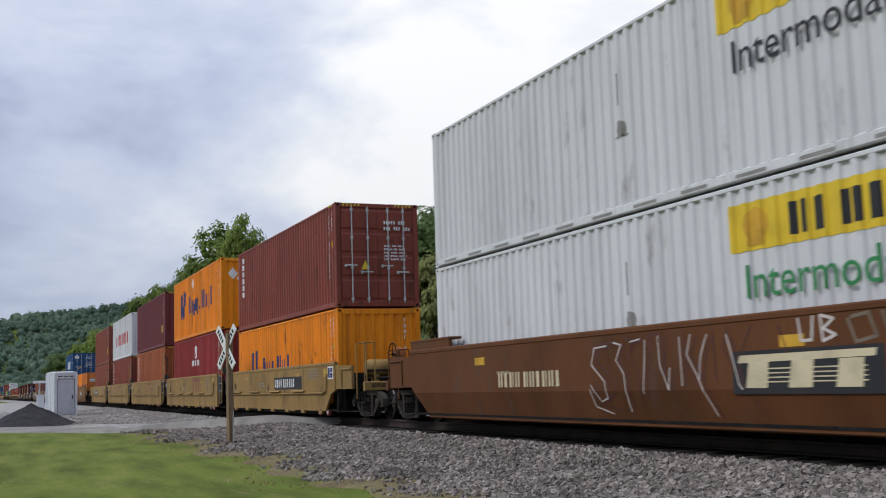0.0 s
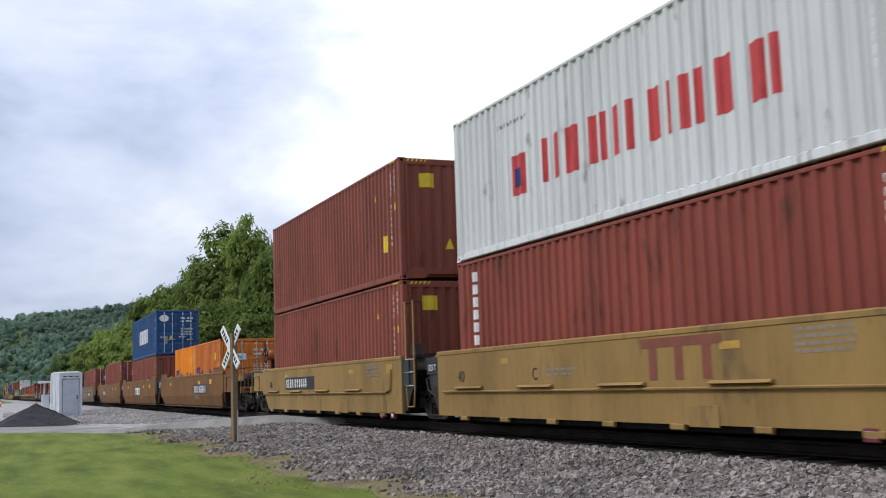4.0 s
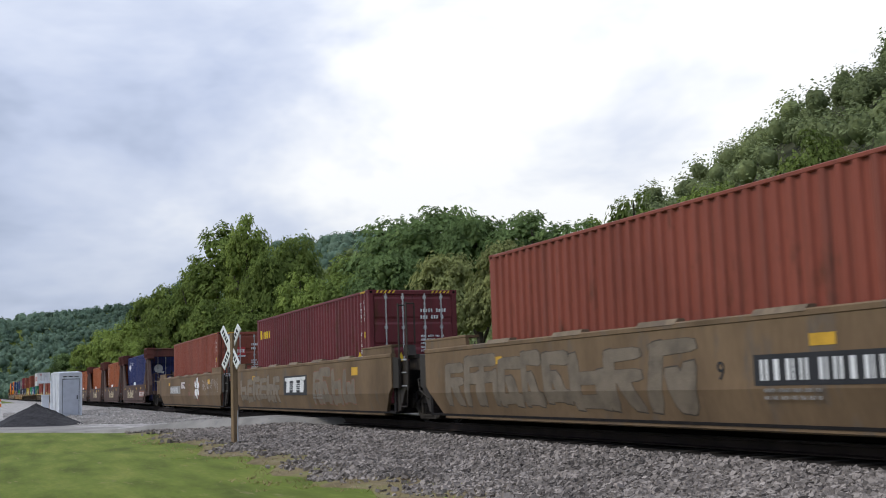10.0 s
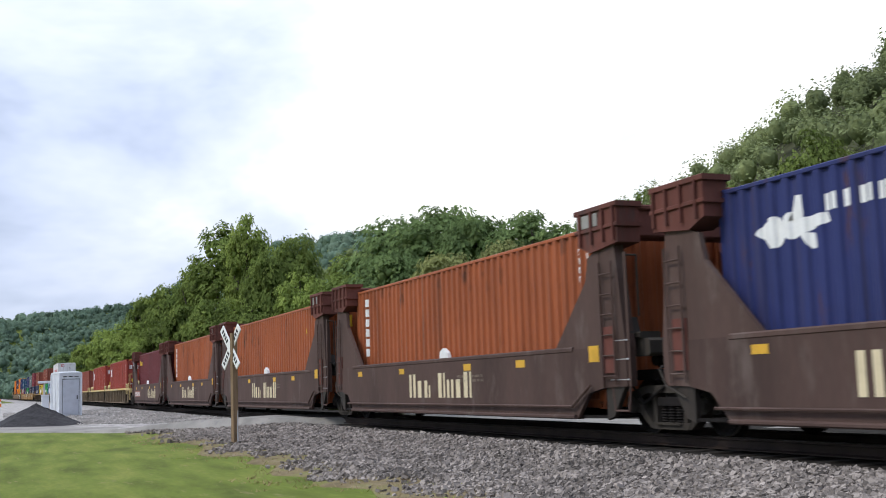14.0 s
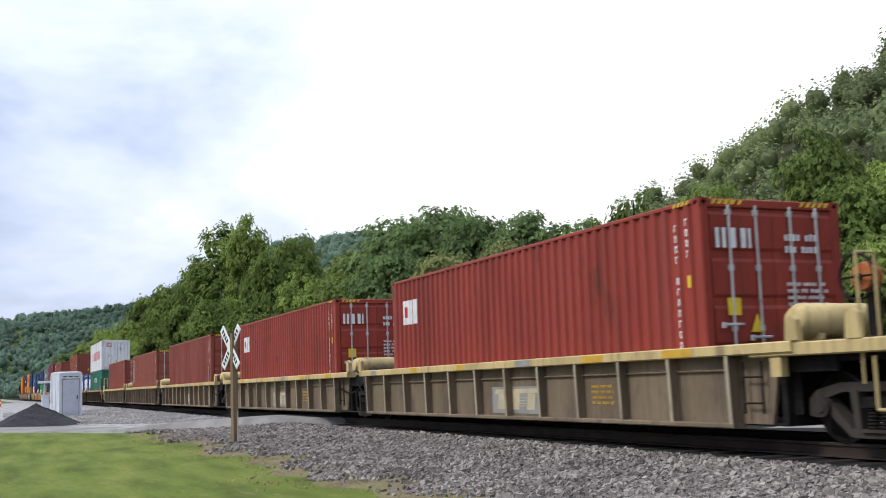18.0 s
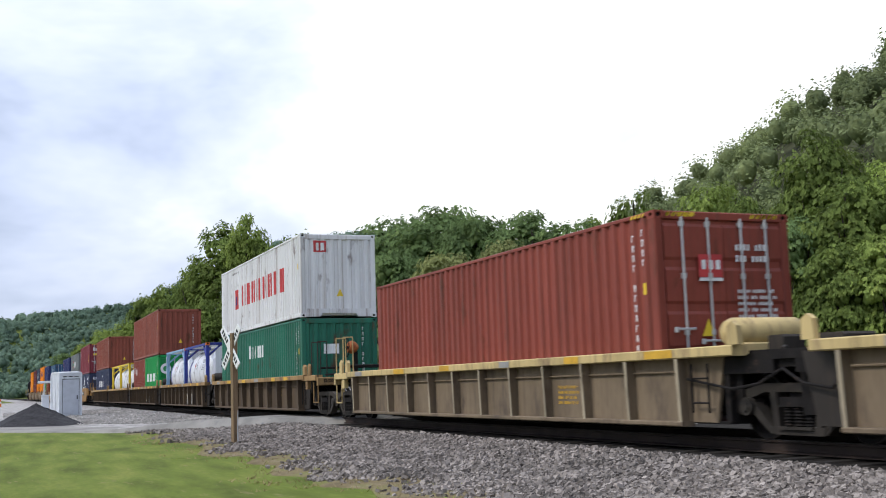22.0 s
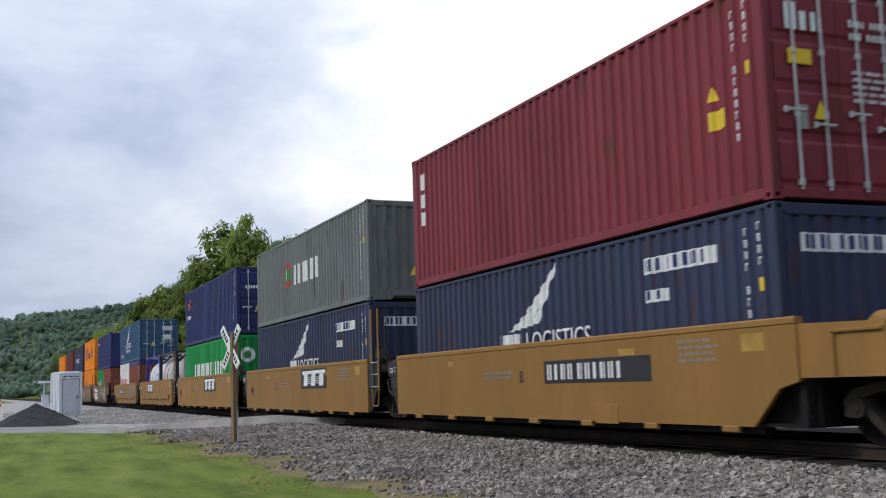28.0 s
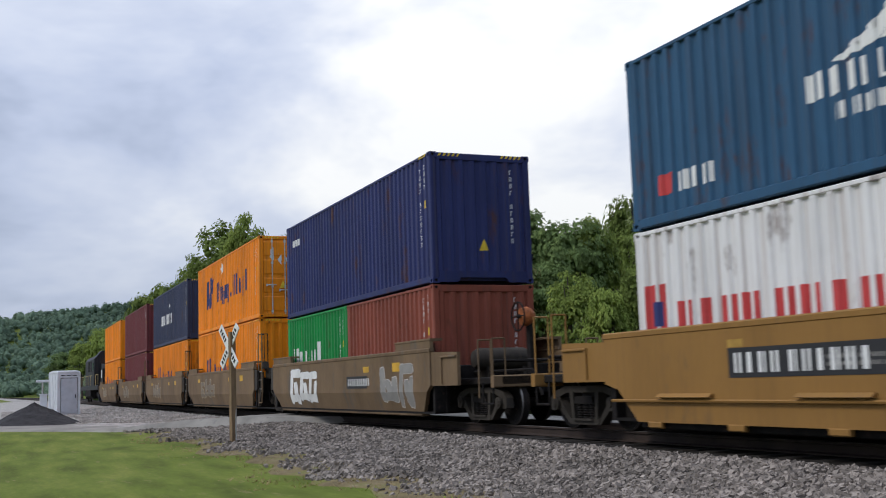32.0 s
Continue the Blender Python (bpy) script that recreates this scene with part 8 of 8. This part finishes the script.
# ---- the trees beyond the track ----
tree(-127.2, 16.0, 22.0, 9.8, "mid", 2, 40, 0.06)
tree(-119.8, 17.0, 21.9, 5.8, "bright", 0, 41, 0.20)
tree(-140.2, 15.0, 19.6, 5.6, "mid", 0, 42, 0.10)
tree(-105.4, 18.0, 17.4, 6.8, "mid", 1, 43, 0.15)
tree(-80.6, 12.0, 10.6, 4.5, "bright", 0, 44, 0.10)
tree(-103.8, 15.0, 14.9, 5.3, "mid", 3, 45, 0.15)
tree(-95.2, 22.0, 14.2, 8.2, "mid", 1, 46, 0.15)
tree(-91.4, 24.0, 17.4, 9.7, "deep", 1, 47, 0.15)
tree(-82.1, 24.0, 16.4, 9.4, "deep", 0, 48, 0.15)
tree(-73.8, 24.0, 14.3, 7.4, "deep", 3, 49, 0.15)
tree(-62.8, 23.0, 13.0, 6.6, "deep", 0, 50, 0.15)
tree(-60.1, 24.0, 11.9, 5.5, "deep", 1, 51, 0.15)
tree(-60.4, 26.0, 12.2, 4.3, "mid", 0, 52, 0.15)
tree(-75.6, 14.0, 10.1, 5.4, "mid", 1, 53, 0.10)
tree(-68.7, 15.0, 10.5, 6.4, "deep", 3, 54, 0.10)
tree(-54.3, 13.0, 8.6, 4.3, "pale", 3, 55, 0.20)
tree(-47.2, 13.0, 8.3, 4.0, "pale", 3, 56, 0.20)
tree(-47.0, 15.0, 7.3, 4.2, "deep", 1, 57, 0.10)
tree(-38.8, 12.0, 5.9, 2.5, "bright", 0, 58, 0.10)
tree(-34.6, 11.0, 4.7, 2.1, "bright", 3, 59, 0.05)
tree(-64.8, 32.0, 15.0, 4.8, "mid", 0, 60, 0.10)
tree(-44.5, 21.0, 9.5, 5.4, "mid", 1, 61, 0.10)
tree(-61.7, 36.0, 14.8, 5.6, "bright", 1, 62, 0.10)
tree(-50.6, 30.0, 11.8, 4.7, "mid", 3, 63, 0.10)
tree(-47.5, 33.0, 15.4, 5.8, "mid", 0, 64, 0.10)
tree(-33.7, 22.0, 9.4, 5.3, "mid", 1, 65, 0.08)
tree(-37.7, 28.0, 11.5, 4.6, "bright", 0, 66, 0.10)
tree(-35.2, 20.0, 8.0, 4.5, "deep", 1, 67, 0.10)
tree(-27.1, 15.0, 5.5, 3.2, "mid", 3, 68, 0.05)
tree(-25.9, 16.0, 5.8, 3.3, "bright", 1, 69, 0.05)
tree(-30.9, 14.0, 5.7, 2.9, "mid", 3, 70, 0.05)
tree(-29.5, 11.0, 4.7, 2.0, "bright", 0, 71, 0.05)
tree(-35.1, 13.0, 5.6, 2.9, "mid", 1, 72, 0.05)
tree(-169.9, 16.0, 18.9, 8.3, "mid", 1, 73, 0.10)
tree(-184.2, 15.0, 18.0, 7.8, "mid", 3, 74, 0.10)
tree(-180.8, 11.0, 13.6, 7.5, "bright", 1, 75, 0.05)
tree(-216.1, 11.0, 14.1, 7.0, "bright", 3, 76, 0.05)
tree(-151.1, 9.0, 9.3, 5.1, "bright", 0, 77, 0.05)
tree(-259.8, 11.0, 13.6, 7.0, "bright", 1, 78, 0.05)
tree(-332.7, 12.0, 13.9, 11.3, "deep", 3, 79, 0.05)
tree(-144.5, 11.0, 11.1, 6.1, "mid", 0, 80, 0.05)
tree(-125.2, 11.0, 11.7, 6.1, "mid", 3, 81, 0.05)
tree(-108.7, 11.0, 10.9, 6.1, "mid", 1, 82, 0.05)
tree(-89.3, 10.0, 8.8, 5.0, "mid", 0, 83, 0.05)

tree(-78.0, 26.0, 15.2, 7.5, "deep", 1, 90, 0.10)
tree(-68.3, 25.0, 13.6, 7.0, "deep", 0, 91, 0.10)
tree(-86.5, 27.0, 17.2, 8.0, "deep", 3, 92, 0.10)


def far_woods(name, label, n, place, seed, size, leaf, per, spray, finer=False):
    """A far wood as one mass of crowns, each a coat of leaf sprays over a small lumpy inside; finer: smaller sprays where the wood comes near."""
    r = np.random.RandomState(seed)
    sprays, cores = [], []
    for i in range(n):
        x, y = place(r)
        rad = size * (0.6 + 0.8 * r.rand() ** 1.5)
        mid = np.array([x, y, ground_z(x, y) + rad * (0.3 + 0.9 * r.rand())])
        near = min(2.6, max(0.75, 110.0 / math.hypot(x, y + 10))) if finer else 1.0
        k = int(per * near ** 1.5)
        o = r.randn(k, 3)
        o /= np.linalg.norm(o, axis=1, keepdims=True)
        o[:, 2] = np.where(o[:, 2] < -0.3, -o[:, 2], o[:, 2])
        far = (0.36 + 0.38 * r.rand(k)) if finer else (0.44 + 0.38 * r.rand(k))
        p = mid + o * (rad * far)[:, None] * np.array([1, 1, 1.15])
        sprays.append(leaf_quads(p, o + np.array([0, 0, 0.3]), spray * rad / max(near, 1.0), r))
        cores.append(bunch_core(mid, rad * (0.37 if finer else 0.60), 1.0, r))
    me = leafy_mesh(name, sprays, cores)
    me.materials.append(LEAF[leaf])
    return tagged(new(name, me), label, "woods", "", "stuff")


def on_slope(r):
    while True:
        x, y = -20 - 400 * r.rand() ** 0.8, 40 + 140 * r.rand() ** 1.1
        if x < -0.8 * y:
            return x, y


def on_long_ridge(r):
    return -380 - 900 * r.rand(), 30 + 160 * r.rand()


def on_valley_end(r):
    return -870 - 640 * r.rand(), -280 + 560 * r.rand()


# Added sheet covers the grass between crowns; the wood's shade is in its colour.
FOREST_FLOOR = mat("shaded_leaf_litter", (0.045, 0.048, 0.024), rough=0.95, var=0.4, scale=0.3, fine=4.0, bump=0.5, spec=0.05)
sheet("forest_floor", steps((-480, -200, 12), (-200, 60, 5)), steps((34, 240, 6), (240, 420, 20)), lambda x, y: ground_z(x, y) + 0.25 - 0.5 * (y < 35), FOREST_FLOOR, "added leaf litter sheet under the hillside woods, shade put into its colour")
far_woods("hillside_woods", "dense green woods covering the steep hillside", 4000, on_slope, 31, 3.3, "far", 190, 0.066, True)
# Ridge and valley woods carry the haze as a tint of their leaves.
far_woods("ridge_woods", "continuous green woods along the further ridge, leaves tinted bluish for haze", 2600, on_long_ridge, 32, 3.8, "hazy", 36, 0.13)
far_woods("valley_woods", "woods on the hill that closes the valley, leaves tinted blue-green for haze", 6500, on_valley_end, 33, 5.2, "hazy", 18, 0.22)


def by_the_track(r):
    while True:
        x, y = -6 - 190 * r.rand() ** 1.3, 6.3 + 5.5 * r.rand()
        if abs((Vector((x, y)) - ROAD_A).dot(ROAD_N)) > 3.4:
            return x, bend(x) + y


far_woods("undergrowth", "low green weeds and brush along the far side of the track", 900, by_the_track, 34, 0.85, "brush", 34, 0.16)


def motions():
    """The train runs along the track, every car and load with it, and the wheels turn while they are near."""
    for ob, s, z in ROLLING:
        walk(ob, [(t, on_track(s + d, 0.0, z)) for t, d in zip(KEY_TIMES, RUN)])
    place = {ob: s for ob, s, _ in ROLLING}
    fine = [i / FPS for i in range(int(32 * FPS) + 1)]
    gone = [float(np.interp(t, KEY_TIMES, RUN)) for t in fine]
    for ob, car, along, on_bogie in WHEELS:
        s = place[car] + along
        near = [i for i in range(len(fine)) if -42 < s + gone[i] < -6]
        if len(near) < 2:
            continue
        rows, first = [], gone[near[0]]
        if near[0] > 0:
            rows.append((0.0, pose(on_bogie, 0, 0.42)))
        for i in near:
            rows.append((fine[i], pose(on_bogie, 0, 0.42, 0, math.degrees((gone[i] - first) / 0.43) % 360, 0)))
        if near[-1] < len(fine) - 1:
            rows.append((32.0, rows[-1][1]))
        walk(ob, rows)


motions()
